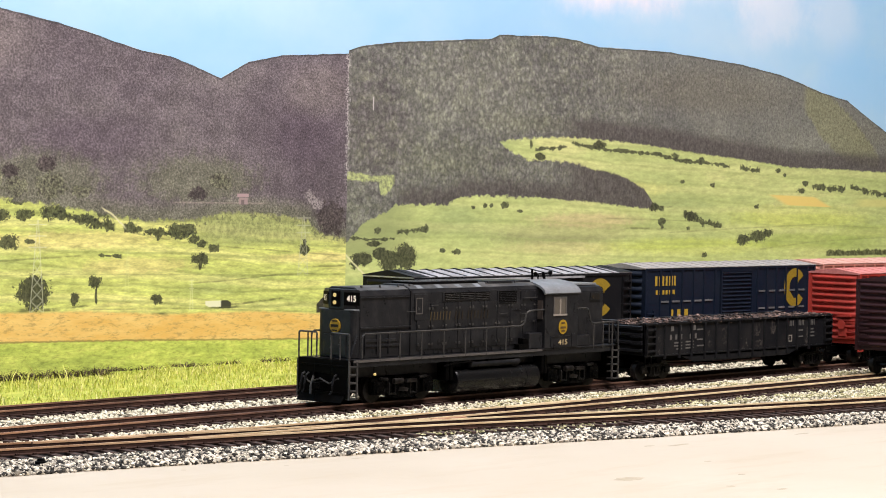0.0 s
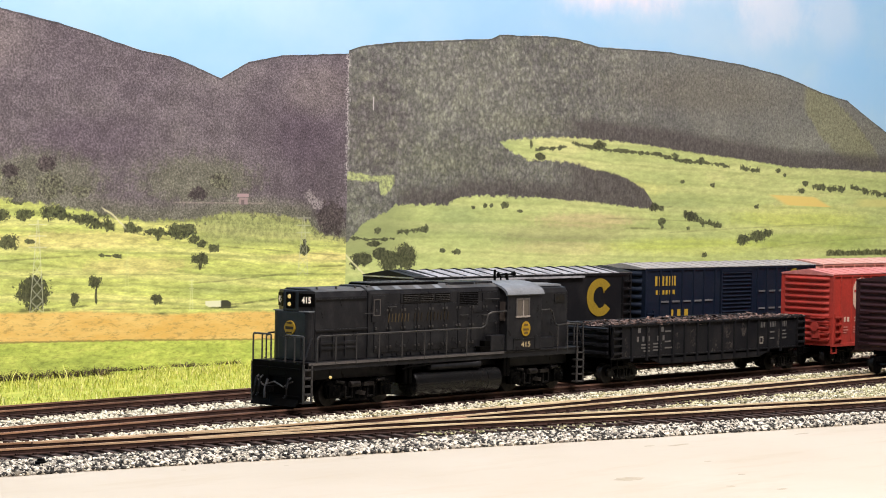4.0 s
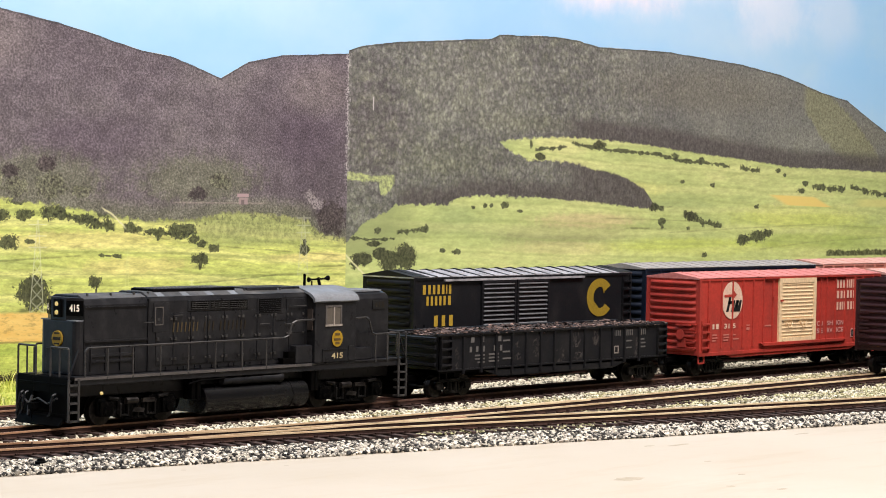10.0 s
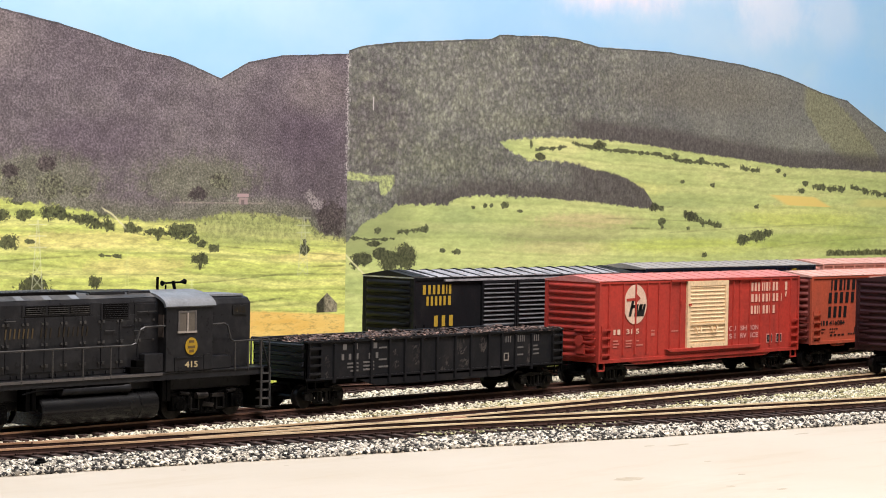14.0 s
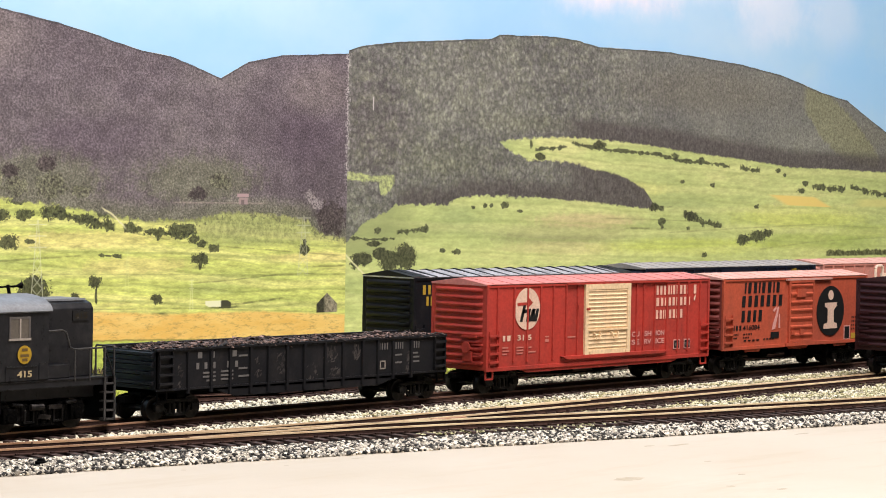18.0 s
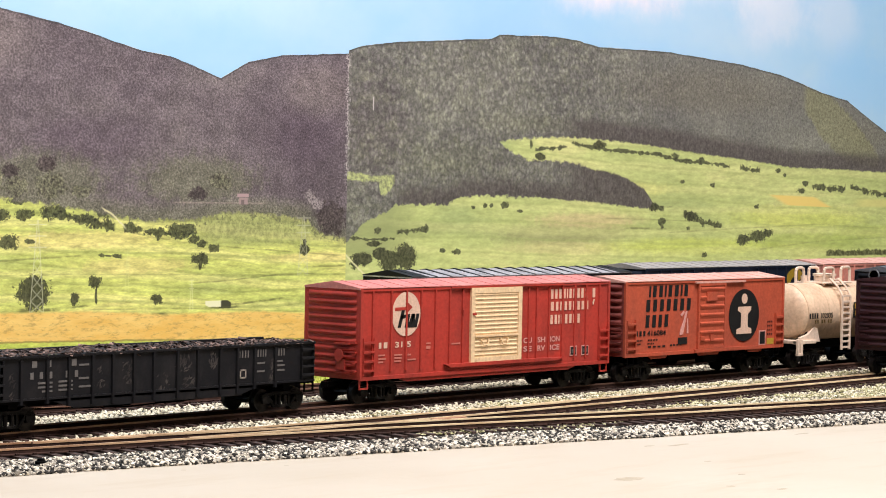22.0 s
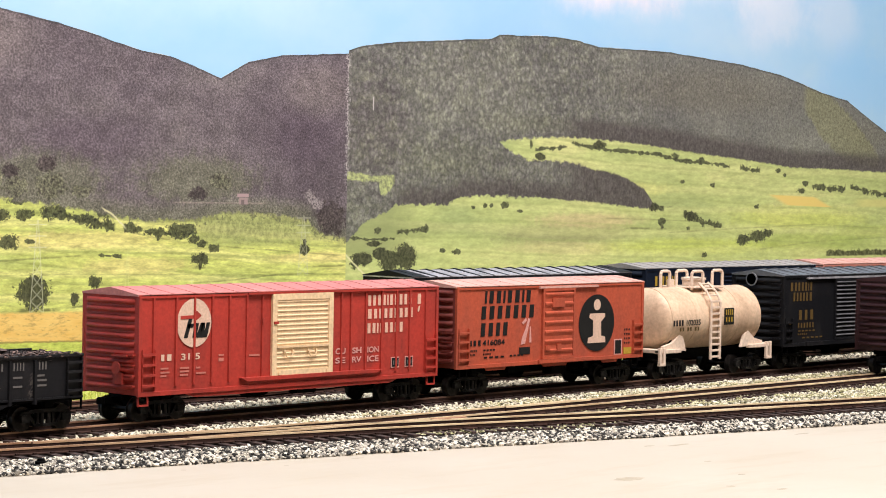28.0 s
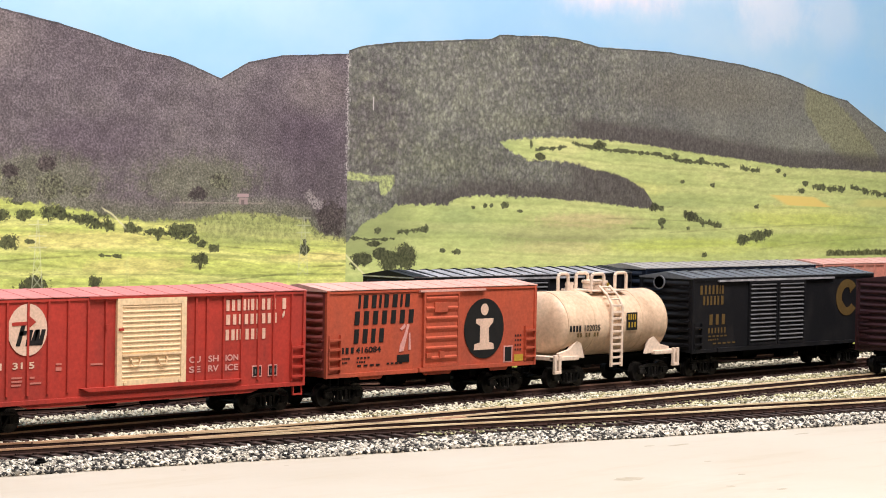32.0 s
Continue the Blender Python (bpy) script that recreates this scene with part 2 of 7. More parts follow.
# ---- room and layout base ----
ROOMWALL = surface("room_wall_paint", (0.42, 0.41, 0.38, 1), (0.38, 0.37, 0.34, 1), 0.8, 0, 2, 60, 0.5)
CEILING = surface("ceiling_paint", (0.78, 0.77, 0.75, 1), (0.72, 0.71, 0.69, 1), 0.85, 0, 2, 60, 0.5)
FLOORING = surface("room_floor", (0.20, 0.15, 0.11, 1), (0.14, 0.10, 0.07, 1), 0.5, 0, 3, 40, 0.7)


def slab(name, x0, x1, y0, y1, z0, z1, material, label):
    bm = B()
    box(bm, x0 * 1000, x1 * 1000, y0 * 1000, y1 * 1000, z0 * 1000, z1 * 1000)
    return tagged(new(name, mesh_of(name, bm, material)), label, name.split("_")[0], kind="structure")


slab("floor", -2.0, 3.6, -2.6, 1.0, -1.10, -1.0, FLOORING, "brown floor of the room under the layout")
slab("ceiling", -2.0, 3.6, -2.6, 1.0, 1.45, 1.55, CEILING, "plain white ceiling above the layout")
slab("wall_back", -2.0, 3.6, 0.9, 1.0, -1.0, 1.45, ROOMWALL, "plain painted wall behind the backdrop")
slab("wall_front", -2.0, 3.6, -2.6, -2.5, -1.0, 1.45, ROOMWALL, "plain painted wall opposite the layout")
slab("wall_left", -2.0, -1.9, -2.5, 0.9, -1.0, 1.45, ROOMWALL, "plain painted side wall of the room")
slab("wall_right", 3.5, 3.6, -2.5, 0.9, -1.0, 1.45, ROOMWALL, "plain painted side wall of the room")

fixture = thing("ceiling_light", "white framed ceiling light panel over the layout", "lamp", at=(LAMP_AT.x, LAMP_AT.y, 1.45))
bm = B()
for x0, x1, y0, y1 in ((-850, 850, -440, -410), (-850, 850, 410, 440), (-850, -820, -410, 410), (820, 850, -410, 410)):
    box(bm, x0, x1, y0, y1, -60, 0)
part("frame", bm, CEILING, fixture)
bm = B()
box(bm, -819, 819, -409, 409, -40, -34)
part("diffuser", bm, LITNUM, fixture, "glowing white diffuser")

# the board: a cream painted sheet
BOARD, t, b = shader("cream_board")
blot = noise_node(t, 9, 5.0, 0.6)
speck = noise_node(t, 160, 4.0, 0.7)
streak = noise_node(t, 14, 6.0, 0.7, (1.0, 5.0, 1.0))
col = mixed(t, ramp(t, blot, [(0.35, (0, 0, 0, 1)), (0.75, (1, 1, 1, 1))]), (0.486, 0.431, 0.348, 1), (0.432, 0.374, 0.288, 1))
col = mixed(t, ramp(t, streak, [(0.52, (0, 0, 0, 1)), (0.72, (0.7, 0.7, 0.7, 1))]), col, (0.42, 0.35, 0.255, 1))
col = mixed(t, ramp(t, speck, [(0.74, (0, 0, 0, 1)), (0.80, (0.6, 0.6, 0.6, 1))]), col, (0.36, 0.30, 0.23, 1))
t.links.new(col, b.inputs["Base Color"])
b.inputs["Roughness"].default_value = 0.55
relief(t, b, speck, 0.2, 0.0005)
slab("ground", -0.6, 2.6, -0.62, YB + 0.06, GROUND - 0.02, GROUND, BOARD, "cream painted board that carries the layout")
bm = B()
for x in (-500, 2450):
    for y in (-560, 200):
        box(bm, x, x + 70, y, y + 70, -1000, GROUND * 1000 - 20)
tagged(new("trestle", mesh_of("trestle", bm, FLOORING)), "wooden legs under the layout board", "trestle", kind="structure")

STAIN = surface("tan_stain", (0.35, 0.30, 0.215, 1), (0.43, 0.37, 0.28, 1), 0.6, 0, 60, 300, 0.8)
for sx, sy, ra, rb in ((0.6735, -0.2032, 8.5, 5.0), (0.7790, -0.1490, 9, 1.8), (0.766, -0.1435, 4, 1.4), (0.7405, -0.1902, 2.6, 1.4), (0.6847, -0.2390, 2.2, 1.8), (0.7165, -0.2220, 2.6, 1.6), (0.692, -0.2553, 3.4, 2.0), (0.8575, -0.1572, 7, 1.4), (0.5690, -0.0835, 1.4, 1.2), (0.6065, -0.0975, 1.6, 1.0), (0.644, -0.098, 4, 1.2)):
    bm = B()
    ring = [bm.verts.new(((sx * 1000 + ra * (0.8 + 0.3 * noise.noise((math.cos(a) * 2, math.sin(a) * 2, sx * 50))) * math.cos(a)) * MM,
                          (sy * 1000 + rb * (0.8 + 0.3 * noise.noise((math.cos(a) * 2, math.sin(a) * 2, sx * 80))) * math.sin(a)) * MM, GROUND + 0.00003))
            for a in [i * math.pi / 12 for i in range(24)]]
    bm.faces.new(ring)
    tagged(new("stain", mesh_of("stain", bm, STAIN)), "thin tan stain on the cream board", "stain", kind="structure")

# ---- tracks ----
DE_LINE = [(0.30, 0.017), (0.40, -0.001), (0.526, -0.0255), (0.622, -0.0435), (0.723, -0.0665), (0.837, -0.0955), (0.971, -0.1235), (1.20, -0.168), (1.6, -0.245)]
N1_LINE = [(0.50, -0.0205), (0.56, -0.0315), (0.60, -0.0378), (0.645, -0.0425), (0.70, -0.0450), (0.78, -0.0470), (0.88, YN), (1.9, YN)]


def bed_edge(x):
    """The near foot of the ballast."""
    return float(np.interp(x, [p[0] for p in DE_LINE], [p[1] for p in DE_LINE])) - 0.0365 - 0.003 * max(0.0, min(1.0, (x - 0.55) / 0.1)) + 0.0015 * noise.noise((x * 45, 0.3, 0.7)) + 0.0008 * noise.noise((x * 160, 0.3, 0.7))


def resample(line, step):
    """Even points along a polyline, each with its direction."""
    p = np.array(line)
    d = np.concatenate([[0], np.cumsum(np.hypot(*np.diff(p, axis=0).T))])
    s = np.arange(0, d[-1], step)
    out = np.stack([np.interp(s, d, p[:, 0]), np.interp(s, d, p[:, 1])], 1)
    for _ in range(3):
        out[1:-1] = (out[:-2] + 2 * out[1:-1] + out[2:]) / 4
    g = np.gradient(out, axis=0)
    return out, g / np.hypot(*g.T)[:, None]


RAILHALF = ((-1.15, -2.5), (-1.15, -2.2), (-0.3, -1.9), (-0.3, -0.8), (-0.5, -0.65), (-0.5, 0.0), (0.5, 0.0), (0.5, -0.65), (0.3, -0.8), (0.3, -1.9), (1.15, -2.2), (1.15, -2.5))


def rail_mesh(line, off, a=0.0, b=9.0, step=0.012):
    pts, way = resample(line, step)
    keep = (pts[:, 0] >= a) & (pts[:, 0] <= b)
    pts, way = pts[keep], way[keep]
    bm = B()
    rings = []
    for p, w in zip(pts, way):
        nx, ny = -w[1], w[0]
        rings.append([bm.verts.new((p[0] + nx * (off + u) * MM, p[1] + ny * (off + u) * MM, v * MM)) for u, v in RAILHALF])
    k = len(RAILHALF)
    for r0, r1 in zip(rings, rings[1:]):
        for i in range(k):
            f = bm.faces.new((r0[i], r0[(i + 1) % k], r1[(i + 1) % k], r1[i]))
            f.material_index = 1 if i in (4, 5, 6) else 0
    bm.faces.new(rings[0])
    bm.faces.new(rings[-1])
    return bm


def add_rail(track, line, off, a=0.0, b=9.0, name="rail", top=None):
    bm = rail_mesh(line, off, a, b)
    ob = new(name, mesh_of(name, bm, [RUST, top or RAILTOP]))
    ob.parent = track
    return ob


bm = B()
box(bm, -1.55, 1.55, -15, 15, -4.4, -2.5)
TIE_MESH = mesh_of("tie", bm, TIE, 0.15)
bm = B()
for s in (-1, 1):
    for o in (-1.7, 1.7):
        box(bm, -0.7, 0.7, s * 8.25 + o - 0.5, s * 8.25 + o + 0.5, -2.6, -1.8)
SPIKE_MESH = mesh_of("spike", bm, RUST)


def add_ties(track, line, a, b, step=0.0072, lengths=(1.0, 1.0)):
    pts, way = resample(line, step)
    rnd = random.Random(len(pts))
    sel = [(p, w) for p, w in zip(pts, way) if a <= p[0] <= b]
    for i, (p, w) in enumerate(sel):
        o = new("tie", TIE_MESH)
        o.parent = track
        o.location = (p[0], p[1], rnd.uniform(-0.00012, 0.00008))
        o.rotation_euler[2] = math.atan2(w[1], w[0]) + rnd.uniform(-0.03, 0.03)
        o.scale[1] = lengths[0] + (lengths[1] - lengths[0]) * i / max(1, len(sel) - 1)
        k = new("rail_spikes", SPIKE_MESH)
        k.parent = o
        k.scale[1] = 1 / o.scale[1]


def track(label, line, a, b, ta, tb, lengths=(1.0, 1.0), top=None):
    ob = thing("railway_track", label, "track", "tracks of the layout", "structure")
    for off in (-8.25, 8.25):
        add_rail(ob, line, off, a, b, top=top)
    add_ties(ob, line, ta, tb, lengths=lengths)
    return ob


straight_t = [(0.2, YT), (1.9, YT)]
track("rusty main track on dark brown ties under the moving train", straight_t, 0.2, 1.9, 0.42, 1.45, top=RUSTSHADETOP)
track("rusty rear siding on dark ties with standing boxcars", [(0.3, YA), (2.2, YA)], 0.3, 2.2, 0.58, 0.95, top=RUSTSHADETOP)
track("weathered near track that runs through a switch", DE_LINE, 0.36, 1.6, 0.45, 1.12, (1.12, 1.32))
branch = thing("railway_track", "weathered branch track that leaves the switch", "track", "tracks of the layout", "structure")
add_rail(branch, N1_LINE, 8.25, 0.55, 1.9)
add_rail(branch, N1_LINE, -8.25, 0.60, 1.9)
add_ties(branch, N1_LINE, 0.74, 1.35)
# guard rails and point rails of the switch
add_rail(branch, DE_LINE, 6.0, 0.545, 0.605, "guard_rail")
add_rail(branch, DE_LINE, -6.0, 0.86, 0.93, "guard_rail")
add_rail(branch, N1_LINE, 6.0, 0.79, 0.86, "guard_rail")
bm = B()
box(bm, -9, 9, -1.6, 1.6, -2.4, -0.1)
ob = part("frog", bm, [RAILTOP], branch, "worn bright metal frog", 0.2, at=(742, -57.5, 0))
ob.rotation_euler[2] = -0.13
# switch machine and its levers beside the near track
machine = thing("switch_stand", "small black switch machine with a round housing beside the track", "switch machine", at=(0.5295, -0.0528, -0.0042))
bm = B()
box(bm, -4, 4, -2.2, 2.2, -1.5, 0.5)
part("base", bm, DEEPBLACK, machine, "", 0.2)
bm = B()
lathe(bm, [(0, 2.2), (0.8, 2.2), (1.2, 1.5), (1.9, 1.3), (2.1, 0.4)], 14, "z", 0, 0, 0.4)
part("housing", bm, DEEPBLACK, machine, "", 0, True)
bm = B()
cyl(bm, (-3, 0, 0), (-8, 3, -0.6), 0.4, 6)
part("throw_rod", bm, DEEPBLACK, machine)
machine2 = thing("switch_stand", "flat dark switch machine along the near rail", "switch machine", at=(0.822, -0.1185, -0.0035))
machine2.rotation_euler[2] = -0.24
bm = B()
box(bm, -12, 8, -1.2, 1.2, -1.2, 0.3)
part("base", bm, DEEPBLACK, machine2, "", 0.2)
bm = B()
box(bm, 8.2, 11, -2.2, 2.2, -1.2, 1.4)
part("housing", bm, TIE, machine2, "", 0.2)
bm = B()
cyl(bm, (-11.5, -1.8, -0.4), (9, -2.4, -0.4), 0.35, 6)
part("throw_rod", bm, TIE, machine2)

# ---- ballast ----
def bed_z(x, y):
    """Height of the ballast, in metres."""
    e = bed_edge(x)
    up = max(0.0, min(1.0, (y - e) / 0.013))
    return GROUND + (0.0022 * up ** 0.8)


bm = B()
xs = np.linspace(0.30, 1.95, 150)
grid = []
for x in xs:
    e = bed_edge(x)
    ys = [e, e + 0.003, e + 0.006, e + 0.010, e + 0.014] + list(np.linspace(e + 0.02, 0.112, 26)) + [0.116]
    grid.append([bm.verts.new((x, y, (bed_z(x, y) if 0 < i < len(ys) - 1 else GROUND + 0.0002) + 0.0004 * noise.noise((x * 300, y * 300, 0)))) for i, y in enumerate(ys)])
for c0, c1 in zip(grid, grid[1:]):
    for i in range(len(c0) - 1):
        bm.faces.new((c0[i], c1[i], c1[i + 1], c0[i + 1]))
tagged(new("ballast_bed", mesh_of("ballast_bed", bm, GRAVEL)), "gravel bed under the tracks, near-black for the shade in its gaps", "ballast", kind="structure")

PHI = (1 + 5 ** 0.5) / 2
ICO_V = np.array([(-1, PHI, 0), (1, PHI, 0), (-1, -PHI, 0), (1, -PHI, 0), (0, -1, PHI), (0, 1, PHI), (0, -1, -PHI), (0, 1, -PHI), (PHI, 0, -1), (PHI, 0, 1), (-PHI, 0, -1), (-PHI, 0, 1)]) / math.hypot(1, PHI)
ICO_F = np.array([(0, 11, 5), (0, 5, 1), (0, 1, 7), (0, 7, 10), (0, 10, 11), (1, 5, 9), (5, 11, 4), (11, 10, 2), (10, 7, 6), (7, 1, 8),
                  (3, 9, 4), (3, 4, 2), (3, 2, 6), (3, 6, 8), (3, 8, 9), (4, 9, 5), (2, 4, 11), (6, 2, 10), (8, 6, 7), (9, 8, 1)])


def stones(name, centres, sizes, material, rng, flat=0.75, jag=0.35):
    """Many broken stones in one mesh."""
    n = len(centres)
    v = ICO_V[None] * (1 + rng.uniform(-jag, jag, (n, 12, 1)))
    v = v * rng.uniform(0.7, 1.3, (n, 1, 3)) * np.array([1, 1, flat])
    a = rng.uniform(0, 6.283, n)
    c, s = np.cos(a)[:, None], np.sin(a)[:, None]
    v = np.stack([v[..., 0] * c - v[..., 1] * s, v[..., 0] * s + v[..., 1] * c, v[..., 2]], -1)
    v = v * sizes[:, None, None] + centres[:, None]
    f = (ICO_F[None] + 12 * np.arange(n)[:, None, None]).reshape(-1, 3)
    me = bpy.data.meshes.new(name)
    me.from_pydata(v.reshape(-1, 3), [], f)
    me.materials.append(material)
    return new(name, me)


rng = np.random.default_rng(5)
DE_X, DE_Y = [q[0] for q in DE_LINE], [q[1] for q in DE_LINE]
N1_X, N1_Y = [q[0] for q in N1_LINE], [q[1] for q in N1_LINE]
cen, siz, cen2, siz2 = [], [], [], []
for x, y, u in zip(rng.uniform(0.44, 1.45, 70000), rng.uniform(0, 1, 70000), rng.uniform(0, 1, 70000)):
    e = bed_edge(x)
    y = e - 0.001 + (0.117 - e) * y
    if y > 1.02 * x - 0.50 + 0.14 or y < 0.62 * x - 0.93:
        continue
    near = y < e + 0.016
    on_track = any(abs(y - c) < 0.0105 for c in (YT, YA)) or (x > 0.75 and abs(y - YN) < 0.0105)
    if on_track and u < 0.45:
        continue
    de = abs(y - float(np.interp(x, DE_X, DE_Y))) * 0.977
    reach = 0.0152 if y > float(np.interp(x, DE_X, DE_Y)) else 0.0152 + 0.0055 * min(1.0, max(0.0, (x - 0.58) / 0.1))
    if de < reach and (u > 0.10 or y < float(np.interp(x, DE_X, DE_Y)) - 0.010):
        continue
    if 0.60 < x < 0.78 and abs(y - float(np.interp(x, N1_X, N1_Y))) < 0.0155 and u > 0.15:
        continue
    r = (0.00072 if near else 0.00070) * (0.6 + 0.8 * u)
    (cen if y < e + 0.022 else cen2).append((x, y, bed_z(x, y) + (0.0002 if on_track else 0.0006) + 0.0003 * u - 0.0003))
    (siz if y < e + 0.022 else siz2).append(r)
# more on the near slope
for x, u, q in zip(rng.uniform(0.44, 1.05, 18000), rng.uniform(0, 1, 18000), rng.uniform(0, 1, 18000)):
    e = bed_edge(x)
    y = e - 0.0012 + (0.0195 - 0.0035 * min(1.0, max(0.0, (x - 0.58) / 0.1))) * u
    cen.append((x, y, bed_z(x, y) + 0.0009 * q))
    siz.append(0.00066 * (0.55 + 0.9 * q))
tagged(stones("ballast", np.array(cen), np.array(siz), STONE, rng, 0.75, 0.5), "loose grey ballast stones on the shoulder of the near track", "ballast", kind="stuff")
tagged(stones("ballast", np.array(cen2), np.array(siz2), CHIPS, rng), "pale cream ballast chips between the tracks", "ballast", kind="stuff")

# ---- grass ----
GRASSMAT = surface("grass_mat", (0.34, 0.40, 0.06, 1), (0.60, 0.58, 0.14, 1), 0.9, 0, 60, 900, 0.8, 0.8)
slab("lawn", 0.45, 2.4, 0.1165, YB - 0.001, GROUND, -0.0048, GRASSMAT, "light green grass mat behind the tracks")
BLADE = by_island("grass_blade", [(0.0, (0.24, 0.28, 0.05, 1)), (0.2, (0.48, 0.53, 0.09, 1)), (0.7, (0.68, 0.68, 0.16, 1)), (1.0, (0.82, 0.76, 0.34, 1))], 0.7)


def grass(name, n, x0, x1, y0, y1, h0, h1, z, seed, label, material=None, sprawl=0.5, spread=-0.25):
    r = np.random.default_rng(seed)
    x, y = r.uniform(x0, x1, n), r.uniform(y0, y1, n)
    clump = np.array([noise.noise((a * 60, b * 60, seed)) for a, b in zip(x, y)])
    keep = clump > spread
    x, y = x[keep], y[keep]
    n = len(x)
    h, a, lean = r.uniform(h0, h1, n) * (0.6 + 0.8 * r.random(n) ** 3), r.uniform(0, 6.283, n), r.uniform(-sprawl, sprawl, (n, 2))
    w = r.uniform(0.00018, 0.00035, n)
    base = np.stack([x, y, np.full(n, z)], 1)
    side = np.stack([np.cos(a) * w, np.sin(a) * w, np.zeros(n)], 1)
    mid = base + np.stack([lean[:, 0] * h * 0.35, lean[:, 1] * h * 0.35, h * 0.6], 1)
    tip = base + np.stack([lean[:, 0] * h, lean[:, 1] * h, h], 1)
    v = np.stack([base - side, base + side, mid + side * 0.7, mid - side * 0.7, tip], 1).reshape(-1, 3)
    f = []
    for i in range(n):
        f += [(5 * i, 5 * i + 1, 5 * i + 2, 5 * i + 3), (5 * i + 3, 5 * i + 2, 5 * i + 4)]
    me = bpy.data.meshes.new(name)
    me.from_pydata(v, [], f)
    me.materials.append(material or BLADE)
    return tagged(new(name, me), label, "grass", kind="stuff")


grass("grass", 26000, 0.55, 1.25, 0.117, YB - 0.003, 0.0016, 0.004, -0.0050, 3, "yellow-green static grass behind the rear siding")
grass("tall_grass", 4200, 0.60, 1.25, 0.190, YB - 0.003, 0.004, 0.008, -0.0050, 4, "taller grass tufts along the foot of the backdrop", None, 0.9, 0.05)
WEED = by_island("dry_weed", [(0.0, (0.12, 0.12, 0.04, 1)), (0.5, (0.34, 0.33, 0.13, 1)), (1.0, (0.60, 0.54, 0.30, 1))], 0.7)
grass("weeds", 7000, 0.74, 1.35, -0.100, -0.056, 0.0008, 0.0018, -0.0038, 6, "short dry weeds between the tracks", WEED, 0.9, 0.0)
grass("weeds", 6000, 0.74, 1.40, -0.060, -0.006, 0.0008, 0.0016, -0.0038, 7, "short dry weeds between the tracks", WEED, 0.9, 0.0)
TWIG = surface("dry_brush", (0.055, 0.042, 0.024, 1), (0.16, 0.12, 0.06, 1), 0.9, 0, 200, 900)
grass("dry_brush", 900, 0.725, 0.80, YB - 0.018, YB - 0.005, 0.002, 0.0045, -0.0040, 11, "dark dry brush along the foot of the backdrop", TWIG, 2.6, -1)
grass("dry_brush", 1500, 0.79, 1.02, YB - 0.012, YB - 0.004, 0.0012, 0.003, -0.0030, 12, "thin dry twigs along the foot of the backdrop", TWIG, 2.8, -0.05)
MOSS = by_island("ground_foam", [(0.0, (0.20, 0.19, 0.08, 1)), (0.4, (0.46, 0.43, 0.22, 1)), (1.0, (0.78, 0.71, 0.48, 1))])
cen, siz = [], []
for x, y, u in zip(rng.uniform(0.70, 1.40, 26000), rng.uniform(-0.100, -0.004, 26000), rng.uniform(0, 1, 26000)):
    if noise.noise((x * 38, y * 70, 4)) + 0.5 * noise.noise((x * 120, y * 160, 2)) < 0.10 - 0.5 * (x - 0.72) or y < bed_edge(x) + 0.02 or abs(y - float(np.interp(x, DE_X, DE_Y))) < 0.010:
        continue
    cen.append((x, y, bed_z(x, y) + 0.0009 + 0.0003 * u))
    siz.append(0.0003 + 0.0003 * u)
tagged(stones("ground_foam", np.array(cen), np.array(siz), MOSS, rng, 0.7, 0.5), "yellow-green scatter on the ballast between the tracks", "ground cover", kind="stuff")

# ---- backdrop: two photographic prints, cut along their ridges and pasted on a sky panel ----
def calc(t, op, a, b=None, c=None):
    n = t.nodes.new("ShaderNodeMath")
    n.operation = op
    for sock, v in zip(n.inputs, (a, b, c)):
        if v is None:
            continue
        if isinstance(v, (int, float)):
            sock.default_value = v
        else:
            t.links.new(v, sock)
    return n.outputs[0]


def step(t, v, lo, hi):
    """0 below lo, 1 above hi, smooth between."""
    r = t.nodes.new("ShaderNodeMapRange")
    r.interpolation_type = "SMOOTHSTEP"
    r.inputs[1].default_value, r.inputs[2].default_value = (lo, hi) if lo < hi else (hi, lo)
    r.inputs[3].default_value, r.inputs[4].default_value = (0, 1) if lo < hi else (1, 0)
    t.links.new(v, r.inputs[0])
    return r.outputs[0]


def both(t, *ms):
    out = ms[0]
    for m in ms[1:]:
        out = calc(t, "MULTIPLY", out, m)
    return out


def either(t, *ms):
    out = ms[0]
    for m in ms[1:]:
        out = calc(t, "MAXIMUM", out, m)
    return out


def line_of(t, x, pts):
    """A height in millimetres that follows a line of (x, z) points."""
    x0, x1 = pts[0][0], pts[-1][0]
    u = calc(t, "DIVIDE", calc(t, "SUBTRACT", x, x0), x1 - x0)
    out = ramp(t, u, [((px - x0) / (x1 - x0), (pz / 200,) * 3 + (1,)) for px, pz in pts])
    return calc(t, "MULTIPLY", out, 200.0)


SHARED = {}


def shared(t, key, make):
    """A node output that is made once for each material."""
    key = (t.as_pointer(), key)
    if key not in SHARED:
        SHARED[key] = make()
    return SHARED[key]


def grain(t, scale, detail, rough, stretch=(1, 1, 1)):
    return shared(t, (scale, detail, rough, stretch), lambda: noise_node(t, scale, detail, rough, stretch))


def cells(t, scale, stretch=(1, 1, 1)):
    c, m, v = t.nodes.new("ShaderNodeTexCoord"), t.nodes.new("ShaderNodeMapping"), t.nodes.new("ShaderNodeTexVoronoi")
    m.inputs["Scale"].default_value = stretch
    v.inputs["Scale"].default_value = scale
    t.links.new(c.outputs["Object"], m.inputs[0])
    t.links.new(m.outputs[0], v.inputs["Vector"])
    return v.outputs["Distance"]


